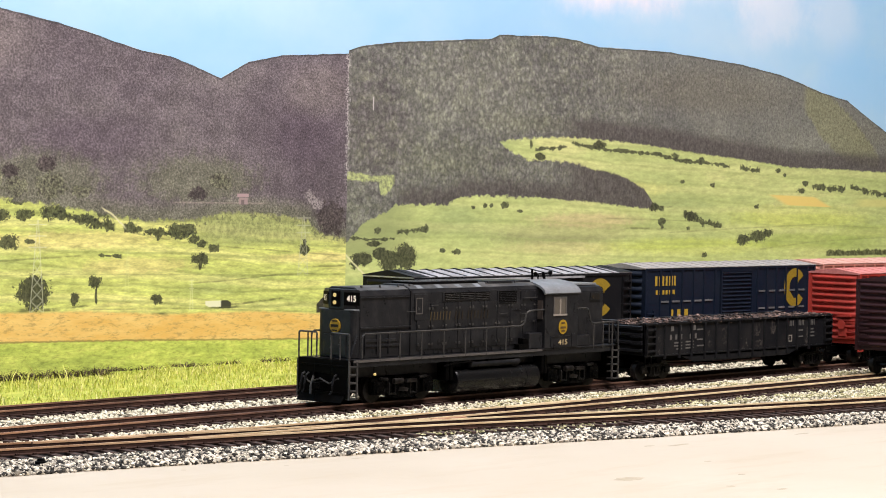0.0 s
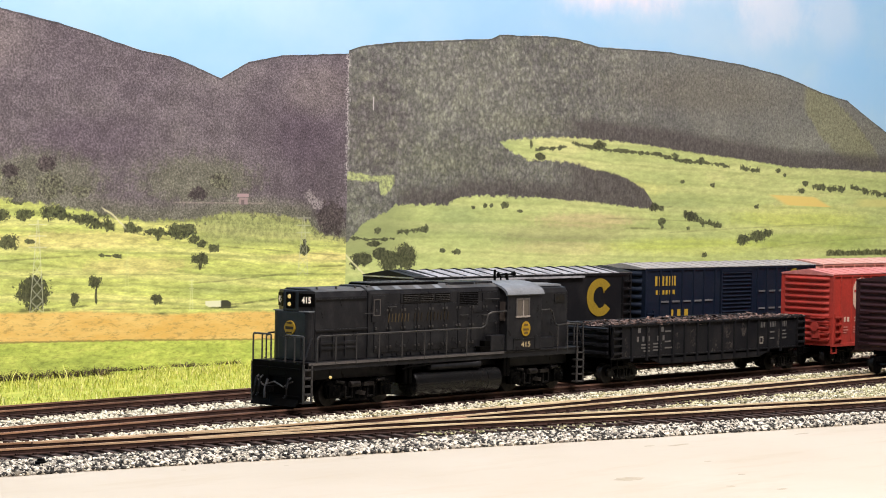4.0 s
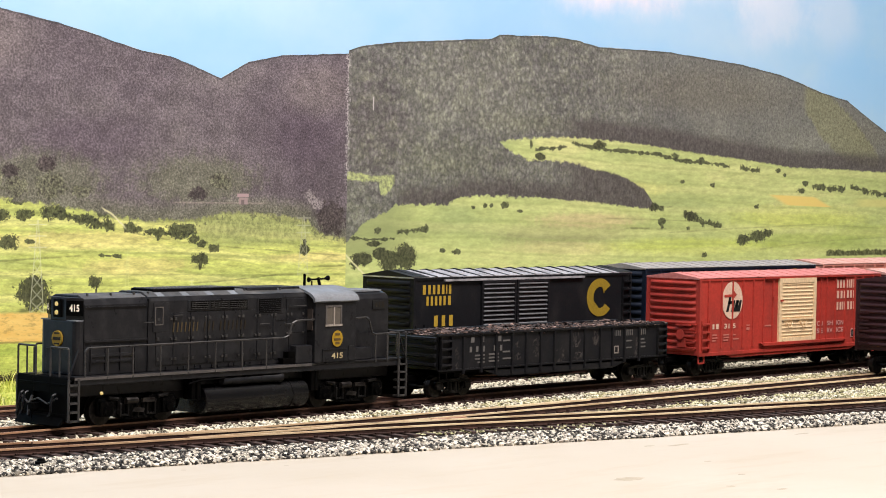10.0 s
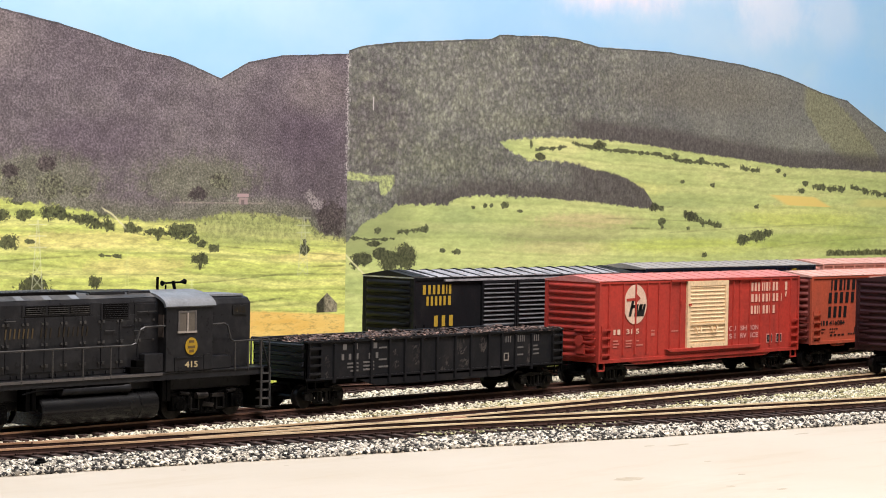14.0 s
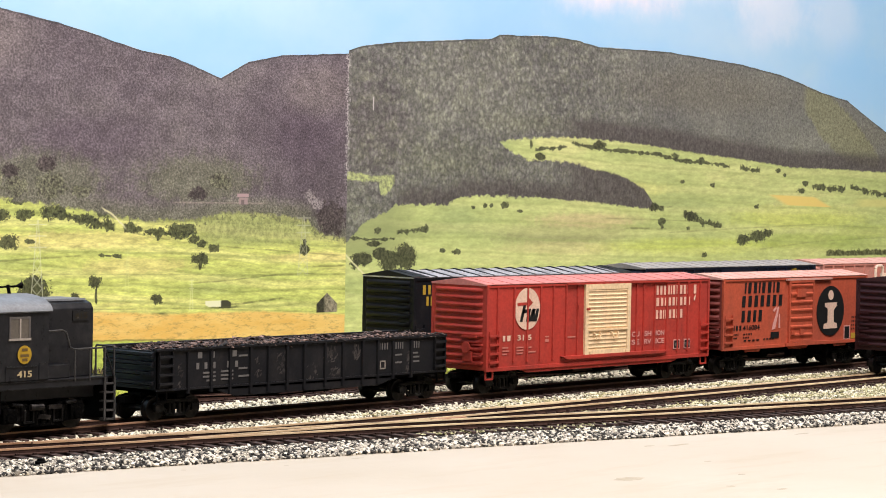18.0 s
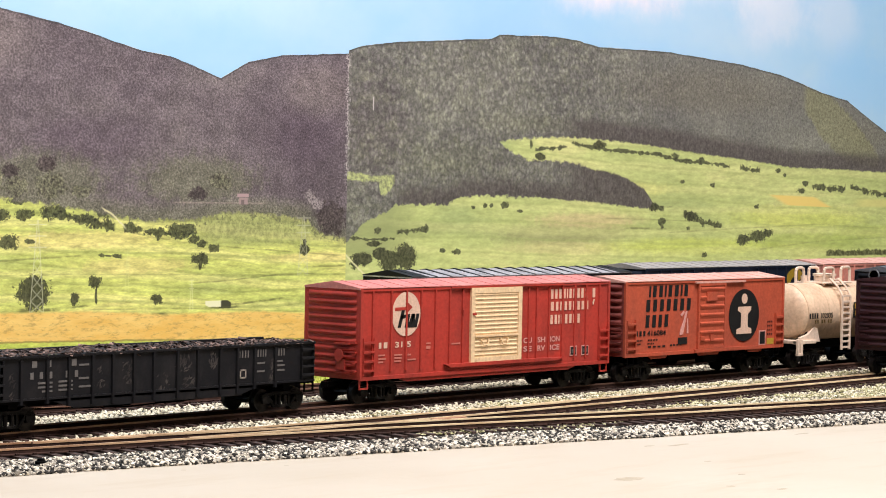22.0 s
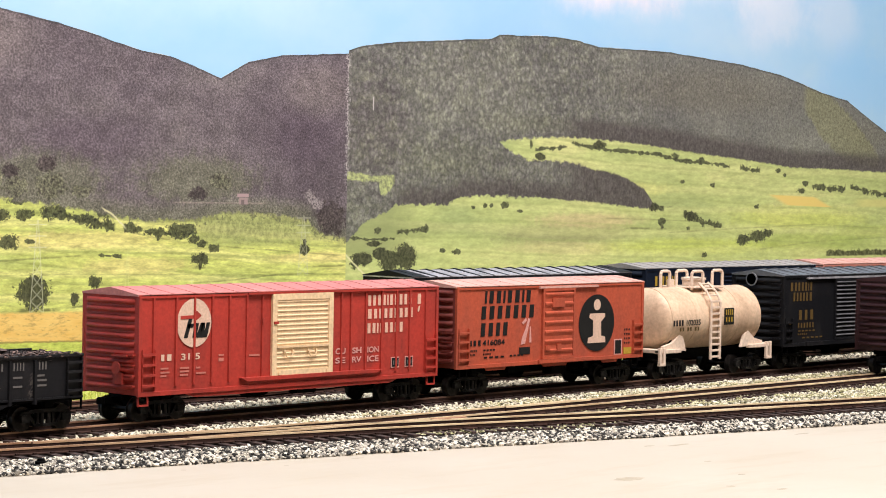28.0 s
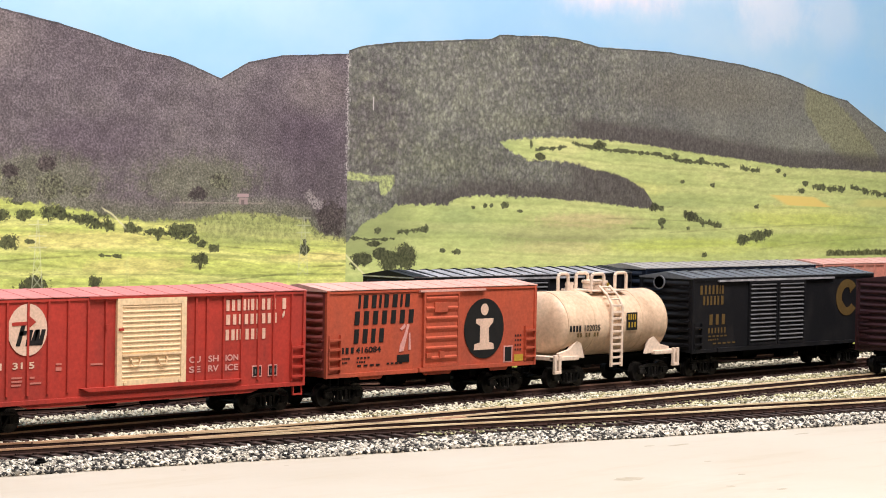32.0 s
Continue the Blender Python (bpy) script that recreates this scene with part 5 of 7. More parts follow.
    for yy, k in ((-w + 1.2, 0.1), (-w + 3.4, 1.0), (w - 3.4, 1.0), (w - 1.2, 0.1)):
        rings.append([bm.verts.new(Vector((s * q * k * 1.55 - s * 0.1, yy, p * h)) * MM) for p, q in ((-1, 0), (-0.75, 0.55), (-0.2, 1), (0.35, 0.9), (0.8, 0.45), (1, 0))])
    for r0, r1 in zip(rings, rings[1:]):
        for j in range(5):
            bm.faces.new((r0[j], r0[j + 1], r1[j + 1], r1[j]))
    rib = part("end_rib", bm, material, wall, "", 0, True, (x, 0, z0 + 1.2 + pitch * 0.5))
    for i in range(1, n):
        again(rib, (x, 0, z0 + 1.2 + pitch * (i + 0.5)))
    return wall


def roof(car, L, z, material, seams, rise=2.6, rib=0.35, rib_mat=None, over=0.5, cap=None):
    bm = B()
    w = W * 500 + over
    prism(bm, [(-w, z - 0.7), (w, z - 0.7), (w, z + 0.1), (0, z + rise), (-w, z + 0.1)], "x", -L / 2 - over, L / 2 + over)
    ro = part("roof", bm, material, car, "", 0.1)
    n = seams
    bm = B()
    prism(bm, [(-w - 0.1, z + 0.05), (-w - 0.1, z + 0.25), (0, z + rise + rib), (w + 0.1, z + 0.25), (w + 0.1, z + 0.05), (0, z + rise - 0.1)], "x", -0.8 if cap else -0.45, 0.8 if cap else 0.45)
    first = part("roof_seam", bm, rib_mat or material, ro, at=(-L / 2 + L / n * 0.5, 0, 0))
    for i in range(1, n):
        again(first, (-L / 2 + L / n * (i + 0.5), 0, 0))
    if cap:
        for x0, x1 in ((-L / 2 - over - 0.1, -L / 2 + 11), (L / 2 - 11, L / 2 + over + 0.1)):
            bm = B()
            prism(bm, [(-w - 0.1, z), (w + 0.1, z), (w + 0.1, z + 0.3), (0, z + rise + 0.25), (-w - 0.1, z + 0.3)], "x", x0, x1)
            part("end_panel", bm, cap, ro, "dark roof end panel", 0.1)
    return ro


def sliding_door(car, x0, x1, z0, z1, n, material, label, proud=0.9, fr=1.2, depth=0.6):
    bm = B()
    box(bm, x0 + 0.1, x1 - 0.1, NEARY - proud, NEARY + 0.3, z0 + 0.1, z1 - 0.1)
    for a, b, c, d in ((x0, x0 + fr, z0, z1), (x1 - fr, x1, z0, z1), (x0 + fr, x1 - fr, z0, z0 + fr), (x0 + fr, x1 - fr, z1 - fr, z1)):
        box(bm, a, b, NEARY - proud - 0.45, NEARY - proud + 0.05, c, d)
    door = part("door", bm, material, car, label)
    pitch, thick = (z1 - z0 - 2 * fr) / n, 0.06 if material is BLACK else 0.34
    bm = B()
    prism(bm, [(NEARY - proud + 0.05, -pitch * thick), (NEARY - proud - depth, pitch * 0.06), (NEARY - proud - depth, pitch * 0.20), (NEARY - proud + 0.05, pitch * 0.34)], "x", x0 + fr + 0.4, x1 - fr - 0.4)
    # On black doors the rib colour carries the slats' highlights.
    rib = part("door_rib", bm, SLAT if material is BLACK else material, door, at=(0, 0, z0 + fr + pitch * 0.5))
    for i in range(1, n):
        again(rib, (0, 0, z0 + fr + pitch * (i + 0.5)))
    return door


def box_body(car, L, z0, z1, material):
    bm = B()
    w = W * 500
    box(bm, -L / 2 + 0.8, L / 2 - 0.8, -w, w, z0, z1)
    b = part("body", bm, material, car, "", 0.25)
    bm = B()
    for s in (-1, 1):
        for x in (-L / 2, L / 2 - 1.6):
            box(bm, x, x + 1.6, s * w - 0.7, s * w + 0.7, z0 - 0.3, z1)
        box(bm, -L / 2 + 0.2, L / 2 - 0.2, s * w - 0.5, s * w + 0.5, z1 - 1.4, z1 + 0.1)
        box(bm, -L / 2 + 0.2, L / 2 - 0.2, s * w - 0.5, s * w + 0.45, z0 - 0.4, z0 + 1.4)
    part("body_frame", bm, material, car, "", 0.12)
    return b


def side_posts(car, xs, z0, z1, material, wide=1.3, proud=0.75):
    bm = B()
    prism(bm, [(-wide / 2, 0.3), (-wide / 2 * 0.7, -proud), (wide / 2 * 0.7, -proud), (wide / 2, 0.3)], "z", z0, z1)
    first = part("side_post", bm, material, car, at=(xs[0], NEARY, 0))
    for x in xs[1:]:
        again(first, (x, NEARY, 0))
    for x in xs:
        o = again(first, (x, -NEARY, 0))
        o.rotation_euler[2] = math.pi


def red_boxcar(at):
    """The outside-post boxcar with the cream plug door."""
    L = 178.6
    car = thing("boxcar", "weathered red outside-post boxcar with a cream door", "boxcar", "cars of the moving train", at=at)
    box_body(car, L, 11.2, 51.2, RED)
    side_posts(car, [-81.2, -69.2, -59.4, -49.5, -39.8, -30, -21.1, 26.5, 32.5, 41.8, 52.0, 61.6, 70.4, 81.0], 14.5, 50.0, RED)
    bm = B()
    prism(bm, [(-30, 14.2), (48, 14.2), (52, 15.6), (34, 15.9), (-34, 15.9)], "y", NEARY - 1.6, NEARY + 0.2)
    prism(bm, [(-66, 11.4), (-58, 9.2), (58, 9.2), (66, 11.4)], "y", NEARY + 0.1, NEARY + 0.9)
    part("side_sill", bm, RED, car, "", 0.12)
    d = sliding_door(car, -16.0, 20.4, 15.4, 50.2, 15, CREAM, "cream ribbed plug door", 0.9, 2.6, 0.32)
    for x in (-9, 5):
        bm = B()
        tube(bm, [(x, NEARY - 1.8, 26), (x + 1, NEARY - 2.0, 23.6), (x + 4, NEARY - 2.0, 23.6), (x + 5, NEARY - 1.8, 26)], 0.3, 5)
        for u in (x - 0.4, x + 4.6):
            box(bm, u, u + 0.8, NEARY - 1.9, NEARY - 0.9, 25.6, 26.6)
        part("door_handle", bm, CREAM, d)
    for z in (27.4,):
        bm = B()
        box(bm, -13.4, 17.8, NEARY - 1.6, NEARY - 0.8, z, z + 0.9)
        part("door_brace", bm, CREAM, d)
    for x in (-12.6, 16.2):
        bm = B()
        box(bm, x, x + 1.4, NEARY - 1.75, NEARY - 1.2, 16.2, 17.2)
        part("door_foot", bm, CREAM, d)
    bm = B()
    box(bm, -15.4, -13.0, NEARY - 1.9, NEARY - 0.8, 37.6, 38.6)
    box(bm, -21.8, -20.6, NEARY - 1.4, NEARY - 0.4, 38.4, 40.2)
    part("door_latch", bm, RED, car)
    bm = B()
    box(bm, -30, 52, NEARY - 1.3, NEARY + 0.2, 50.2, 51.0)
    part("door_rail", bm, RED, car)
    for x, s in ((-L / 2, -1), (L / 2, 1)):
        end_wall(car, x, s, 11.5, 51.0, 11, RED)
        coupler(car, x, s)
        truck(car, s * 72, True)
    bm = B()
    box(bm, -L / 2 - 2.4, -L / 2 - 0.3, -W * 500 + 4, -W * 500 + 13, 26.6, 27.3)
    part("end_platform", bm, RED, car)
    bm = B()
    lathe(bm, [(-L / 2 - 3, 0.3), (-L / 2 - 3, 2.6), (-L / 2 - 2.6, 2.6), (-L / 2 - 2.6, 0.3)], 14, "x", 0, -7, 22)
    cyl(bm, (-L / 2 - 3, -7, 22), (-L / 2, -7, 22), 0.4, 6)
    box(bm, -L / 2 - 2, -L / 2 - 0.4, -9.6, -4.4, 15.5, 20.0)
    part("brake_gear", bm, RED, car)
    roof(car, L, 51.4, REDROOF, 15, 2.6, 0.18)
    underframe(car, L, 11, 72)
    ladder(car, "y", -87.8, -80.6, 13.0, 29.5, 4, RED, NEARY)
    ladder(car, "y", 80.6, 87.8, 13.0, 29.5, 4, RED, NEARY)
    ladder(car, "x", -15.5, -9.0, 13.0, 29.5, 4, RED, -L / 2)
    stirrup(car, -88.6, 11.5, RED)
    stirrup(car, 83, 11.5, RED)
    # round cream emblem with an arrow and dark slanted strokes
    bm = B()
    blot(bm, -59.5, 39.4, 9.4, 9.9, NEARY - 0.35)
    em = part("emblem", bm, PALE, car, "round cream emblem with dark strokes")
    bm = B()
    shape(bm, [(-67, 42.4), (-59, 42.6), (-58.4, 44.4), (-55.6, 42.3), (-58.4, 40.4), (-59, 41.2), (-67, 41.0)], NEARY - 0.5)
    part("arrow", bm, RED, em, "red arrow")
    for pts in ([(-65.2, 33.4), (-63.2, 33.4), (-60.6, 41.2), (-62.6, 41.2)], [(-63.4, 37.2), (-60.2, 37.6), (-59.8, 39.2), (-63.0, 39.0)],
                [(-60.6, 33.4), (-58.4, 33.4), (-57.0, 39.4), (-59.2, 39.4)], [(-58.6, 33.4), (-56.6, 33.4), (-54.0, 39.4), (-56.0, 39.4)],
                [(-56.4, 33.4), (-54.2, 33.4), (-53.6, 39.4), (-55.6, 39.4)], [(-54.6, 33.4), (-52.6, 33.4), (-50.9, 39.4), (-52.8, 39.4)]):
        bm = B()
        shape(bm, pts, NEARY - 0.5)
        part("stroke", bm, INK, em, "black slanted stroke")
    bars("lettering", [1, 1, 1, 1, .5, 1, 1, 1, 1, 1, 0, 1.2], 42.6, 78.5, 43.7, 48.3, DUSTY, car, "worn cream lettering", fill=0.74)
    bars("lettering", [1.2, 1, 1, 1, 1, 1, 1, 1, 1], 42.4, 73.0, 38.0, 42.2, DUSTY, car, "worn cream lettering", fill=0.74)
    bars("lettering", [1, 1, .5, 1, 1, 1, 1, 1], 42.4, 66.5, 31.6, 36.0, DUSTY, car, "worn cream lettering", fill=0.74)
    for word, xa, xb in (("CU", 23.1, 29.4), ("SH", 33.6, 39.4), ("ION", 43.2, 50.4)):
        letters("lettering", word, xa, xb, 23.2, 25.8, PINK, car, "pale pink lettering")
    for word, xa, xb in (("SE", 23.1, 29.4), ("RV", 33.6, 39.4), ("ICE", 43.2, 50.4)):
        letters("lettering", word, xa, xb, 19.2, 21.8, PINK, car, "pale pink lettering")
    bars("reporting_mark", [1, 1.4], -77.6, -70.6, 24.6, 27.2, PALE, car, "cream reporting mark", fill=0.75)
    letters("reporting_number", "31 5", -66.4, -56.0, 24.6, 27.2, PALE, car, "cream number")
    for x0, x1, z in ((-77.2, -73.0, 21.2), (-77.2, -72.4, 19.6), (-77.2, -74, 18.2), (-66.8, -61.8, 21.0), (-66.8, -61.8, 19.6), (-66.8, -62.4, 18.2), (-58, -55.8, 20.8), (-58, -52.6, 18.6), (-45.6, -42.8, 25.4), (-28.4, -22.4, 24.6)):
        bars("stencil", [1], x0, x1, z, z + 0.7, DULLPINK, car, "", fill=1.0)
    bars("stencil", [1], -45.6, -42.8, 23.2, 24.6, DULLPINK, car, "", fill=1.0)
    for x in (58.5, 67.6):
        bm = B()
        shape(bm, [(x, 15.8), (x + 5.4, 15.8), (x + 5.4, 20.6), (x, 20.6)], NEARY - 0.3)
        pl = part("stencil_panel", bm, PINK, car, "dark stencil panel with a pale rim")
        bm = B()
        shape(bm, [(x + 0.5, 16.3), (x + 4.9, 16.3), (x + 4.9, 20.1), (x + 0.5, 20.1)], NEARY - 0.42)
        part("panel_face", bm, INK, pl)
        bars("panel_text", [1, 1, 1], x + 1, x + 4.4, 17.2, 19.0, PALEDIM, pl, "", NEARY - 0.52)
    bm = B()
    shape(bm, [(75.6, 40.0), (76.6, 40.8), (77.0, 43.0), (76.2, 42.8), (75.4, 41.4)], NEARY - 0.45)
    part("paint_chip", bm, PALE, car, "chip in the paint")
    return car


def orange_boxcar(at):
    L = 142.5
    car = thing("boxcar", "weathered orange-red boxcar with a black oval emblem", "boxcar", "cars of the moving train", at=at)
    box_body(car, L, 13.2, 50.6, ORANGE)
    d = sliding_door(car, -9.4, 15.0, 15.0, 48.8, 7, ORANGE, "orange sliding door with pressed ribs")
    bm = B()
    box(bm, -2.6, 6.4, NEARY - 1.7, NEARY - 0.8, 39.8, 44.2)
    part("placard_board", bm, ORANGE, d)
    bm = B()
    box(bm, -7.8, -4.6, NEARY - 2.0, NEARY - 0.8, 19.4, 21.4)
    box(bm, 1.0, 4.2, NEARY - 1.9, NEARY - 0.8, 18.8, 22.0)
    part("door_latch", bm, ORANGE, d)
    bm = B()
    box(bm, -12, 33, NEARY - 1.4, NEARY + 0.2, 48.9, 49.9)
    part("door_rail", bm, ORROOF, car)
    bm = B()
    box(bm, -12, 33, NEARY - 1.5, NEARY + 0.2, 13.2, 14.9)
    part("door_track", bm, ORANGE, car)
    for x, s in ((-L / 2, -1), (L / 2, 1)):
        end_wall(car, x, s, 13.4, 50.4, 10, SHADEDEND if s < 0 else ORANGE)
        coupler(car, x, s)
        truck(car, s * 55, True)
    roof(car, L, 50.8, ORROOF, 12, 2.4, 0.12)
    underframe(car, L, 13, 55)
    ladder(car, "y", -70.2, -62.6, 15.0, 31.5, 4, ORANGE, NEARY)
    ladder(car, "y", 62.6, 70.2, 15.0, 31.5, 4, ORANGE, NEARY)
    ladder(car, "x", -15.5, -9.0, 15.0, 31.5, 4, SHADEDEND, -L / 2)
    for x0, x1 in ((-50, -34), (-8, 12), (38, 52)):
        bm = B()
        prism(bm, [(x0, 13.0), (x1, 13.0), (x1 - 1.5, 11.4), (x0 + 1.5, 11.4)], "y", NEARY + 0.2, NEARY + 0.9)
        part("sill_tab", bm, ORANGE, car)
    for x in (-68, 62.5):
        stirrup(car, x, 13.2, DEEPBLACK)
    bm = B()
    blot(bm, 33.4, 31.2, 14.1, 13.9, NEARY - 0.35, 48)
    em = part("emblem", bm, INK, car, "black oval emblem")
    bm = B()
    blot(bm, 33.4, 40.0, 2.7, 2.7, NEARY - 0.5, 24)
    part("emblem_dot", bm, PALE, em, "white dot")
    bm = B()
    shape(bm, [(26.2, 21.4), (40.4, 21.4), (40.0, 24.2), (36.9, 24.8), (36.5, 31.5), (39.6, 34.0), (39.8, 35.8), (27.6, 35.8), (27.4, 33.8), (30.4, 32.4), (30.4, 24.8), (26.6, 24.0)], NEARY - 0.5)
    part("emblem_figure", bm, PALE, em, "white upright slab figure")
    bars("lettering", [.5, 1, 1, .5, 1, 1.1, .5, 1], -52, -17.0, 42.6, 48.4, INK, car, "black block lettering", fill=0.72, slant=0.5)
    bars("lettering", [1, 1, 1, 1, 1, 1, 1], -55, -14.2, 35.4, 41.4, INK, car, "black block lettering", fill=0.72, slant=0.5)
    bars("lettering", [1, 1, .9, 1], -55.2, -33.6, 27.4, 33.6, INK, car, "black block lettering", fill=0.72, slant=0.5)
    bars("reporting_mark", [.6, 1, 1], -61.4, -53.0, 23.2, 25.8, INK, car, "black reporting mark", fill=0.7)
    letters("reporting_number", "416084", -52.4, -36.4, 23.2, 25.8, INK, car, "black number")
    for x0, x1, z in ((-61, -56, 20.6), (-61, -57.4, 18.8), (-52, -43, 20.6), (-52, -46, 18.8), (-52, -36, 17.2), (-33, -22, 17.4)):
        bars("stencil", [1, 1, 1, 1], x0, x1, z, z + 0.8, INK, car, "", fill=0.8)
    bm = B()
    shape(bm, [(-25.8, 18.0), (-17.8, 18.0), (-17.8, 21.4), (-25.8, 21.4)], NEARY - 0.3)
    part("stencil_panel", bm, INK, car, "small dark stencil panel")
    bm = B()
    shape(bm, [(47.8, 14.8), (54.2, 14.8), (54.2, 22.6), (47.8, 22.6)], NEARY - 0.3)
    pl = part("stencil_panel", bm, PINK, car, "dark panel with a pale rim")
    bm = B()
    shape(bm, [(48.6, 15.4), (53.4, 15.4), (53.4, 22.0), (48.6, 22.0)], NEARY - 0.42)
    part("panel_face", bm, INK, pl)
    bm = B()
    shape(bm, [(55.6, 15.0), (62, 15.0), (62, 18.2), (55.6, 18.2)], NEARY - 0.3)
    part("stencil_panel", bm, GOLD, car, "dull yellow panel")
    for i in range(4):
        bars("stencil", [1, 1, 1], 55.6, 61, 20.0 + i * 2.2, 21.0 + i * 2.2, MAROON, car, "", fill=0.7)
    bm = B()
    shape(bm, [(-24.6, 22.6), (-21.6, 23.0), (-19.6, 29.4), (-18.0, 34.6), (-19.4, 35.0), (-21.4, 30.0), (-23.8, 26.0)], NEARY - 0.3)
    shape(bm, [(-18.4, 23.4), (-16.8, 23.4), (-17.4, 31), (-18.2, 31)], NEARY - 0.3)
    shape(bm, [(-24.2, 33.0), (-21.0, 35.2), (-20.6, 33.8), (-22.8, 32.2)], NEARY - 0.3)
    part("paint_wear", bm, PINK, car, "pale worn paint patch")
    return car


def emblem_c(car, cx, cz, rx, rz, material):
    """A broad letterless ring, open to one side, with a pointed notch."""
    bm = B()
    a0, a1, n = radians(38), radians(322), 30
    outer = [(cx + rx * math.cos(a0 + (a1 - a0) * i / n), cz + rz * math.sin(a0 + (a1 - a0) * i / n)) for i in range(n + 1)]
    inner = [(cx + rx * 0.50 * math.cos(a0 + (a1 - a0) * i / n), cz + rz * 0.56 * math.sin(a0 + (a1 - a0) * i / n)) for i in range(n + 1)]
    for i in range(n):
        shape(bm, [outer[i], outer[i + 1], inner[i + 1], inner[i]], NEARY - 0.32)
    shape(bm, [(cx - rx * 0.55, cz - rz * 0.1), (cx - rx * 0.1, cz - rz * 0.55), (cx - rx * 0.6, cz - rz * 0.6)], NEARY - 0.36)
    shape(bm, [(cx + rx * 0.1, cz + rz * 0.72), (cx + rx * 0.3, cz + rz * 0.2), (cx + rx * 0.45, cz + rz * 0.6)], NEARY - 0.36)
    bmesh.ops.remove_doubles(bm, verts=bm.verts, dist=1e-6)
    return part("emblem", bm, material, car, "broad yellow open ring emblem")


def double_door_boxcar(at, moving, gold, label, group):
    """Smooth-sided black boxcar with double ribbed doors."""
    L = 177
    car = thing("boxcar", label, "boxcar", group, at=at)
    box_body(car, L, 13.0, 51.4, BLACK)
    for x0, x1 in ((-37.6, -10.6), (-9.6, 16.4)):
        sliding_door(car, x0, x1, 15.0, 49.2, 14, BLACK, "black ribbed sliding door")
    for z0, z1, name in ((49.3, 50.3, "door_rail"), (12.6, 14.8, "door_track")):
        bm = B()
        box(bm, -66, 46, NEARY - 1.4, NEARY + 0.2, z0, z1)
        part(name, bm, GREYROOF if name == "door_rail" else BLACK, car)
    for x, s in ((-L / 2, -1), (L / 2, 1)):
        end_wall(car, x, s, 13.2, 51.2, 9, BLACK)
        coupler(car, x, s)
        truck(car, s * 70, moving)
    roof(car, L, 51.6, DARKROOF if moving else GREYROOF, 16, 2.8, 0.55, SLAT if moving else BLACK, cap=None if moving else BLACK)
    if moving:
        bm = B()
        lathe(bm, [(-L / 2 - 3.6, 3.0), (-L / 2 - 3.6, 3.6), (-L / 2 - 3.0, 3.6), (-L / 2 - 3.0, 3.0), (-L / 2 - 3.6, 3.0)], 18, "x", 0, 2, 49)
        for k in range(5):
            a = k * 1.2566
            cyl(bm, (-L / 2 - 3.3, 2, 49), (-L / 2 - 3.3, 2 + 3.2 * math.cos(a), 49 + 3.2 * math.sin(a)), 0.3, 5)
        cyl(bm, (-L / 2 - 3.4, 2, 49), (-L / 2, 2, 49), 0.5, 6)
        part("brake_wheel", bm, SLAT, car, "spoked brake wheel")
    underframe(car, L, 13, 70)
    ladder(car, "y", 80.2, 87.4, 15.0, 49.0, 8, BLACK, NEARY)
    ladder(car, "y", -87.4, -80.2, 15.0, 28.0, 3, BLACK, NEARY)
    ladder(car, "x", -15.5, -9.0, 15.0, 49.0, 8, BLACK, -L / 2)
    for x in (-88, 82):
        stirrup(car, x, 13.0, DEEPBLACK)
    emblem_c(car, 61.0, 38.4, 11.4, 10.2, GOLDDARK if gold is GOLD else gold)
    bars("lettering", [1.2, 1, 1, 1, 1, .5, 1], -82.5, -59.5, 43.0, 47.6, gold, car, "yellow lettering", fill=0.68)
    bars("lettering", [1, 1, 1, 1, 1, 1.3], -79.5, -59.5, 37.4, 42.0, gold, car, "yellow lettering", fill=0.68)
    bars("lettering", [1, .9, 1], -74.4, -57.2, 27.0, 32.4, gold, car, "yellow lettering", fill=0.62)
    bars("reporting_number", [1] * 6, -74.4, -57.2, 22.6, 25.4, gold, car, "yellow number bars", fill=0.6)
    for x0, x1, z in ((-74, -56, 20.6), (-74, -64, 18.8), (-70, -48, 16.8), (-82, -80, 24.8)):
        bars("stencil", [1, 1, 1, 1, 1], x0, x1, z, z + 0.8, GOLDDIM, car, "", fill=0.8)
    return car


def blue_boxcar(at):
    L = 172
    car = thing("boxcar", "dark blue boxcar with yellow lettering on the rear siding", "boxcar", "cars on the rear siding", at=at)
    box_body(car, L, 12.0, 53.2, BLUE)
    side_posts(car, [-72, -62, -51, -40, -30, -19, 24, 34, 44, 54, 66, 78], 15.0, 52.0, BLUE)
    sliding_door(car, -14, 18, 16.0, 51.6, 15, BLUE, "dark blue ribbed plug door")
    for z in (44.0, 34.0):
        bm = B()
        for i in range(5):
            box(bm, -71 + i * 10.6, -64 + i * 10.6, NEARY - 0.5, NEARY, z - 10, z - 9)
            box(bm, 26 + i * 10.6, 32 + i * 10.6, NEARY - 0.5, NEARY, z - 6, z - 5)
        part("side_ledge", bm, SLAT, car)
    for x, s in ((-L / 2, -1), (L / 2, 1)):
        end_wall(car, x, s, 12.4, 53.0, 9, BLUE)
        coupler(car, x, s)
        truck(car, s * 68, False)
    roof(car, L, 53.4, LIGHTROOF, 16, 2.4, 0.25)
    underframe(car, L, 12, 68)
    ladder(car, "y", -84.8, -78, 14.0, 30.0, 4, BLUE, NEARY)
    emblem_c(car, 64, 40.0, 11.4, 11.4, GOLDDARK)
    bars("lettering", [1.2, 1, 1, 1, 1, .5, 1], -77.5, -56.5, 43.4, 48.8, GOLD, car, "yellow lettering", fill=0.68)
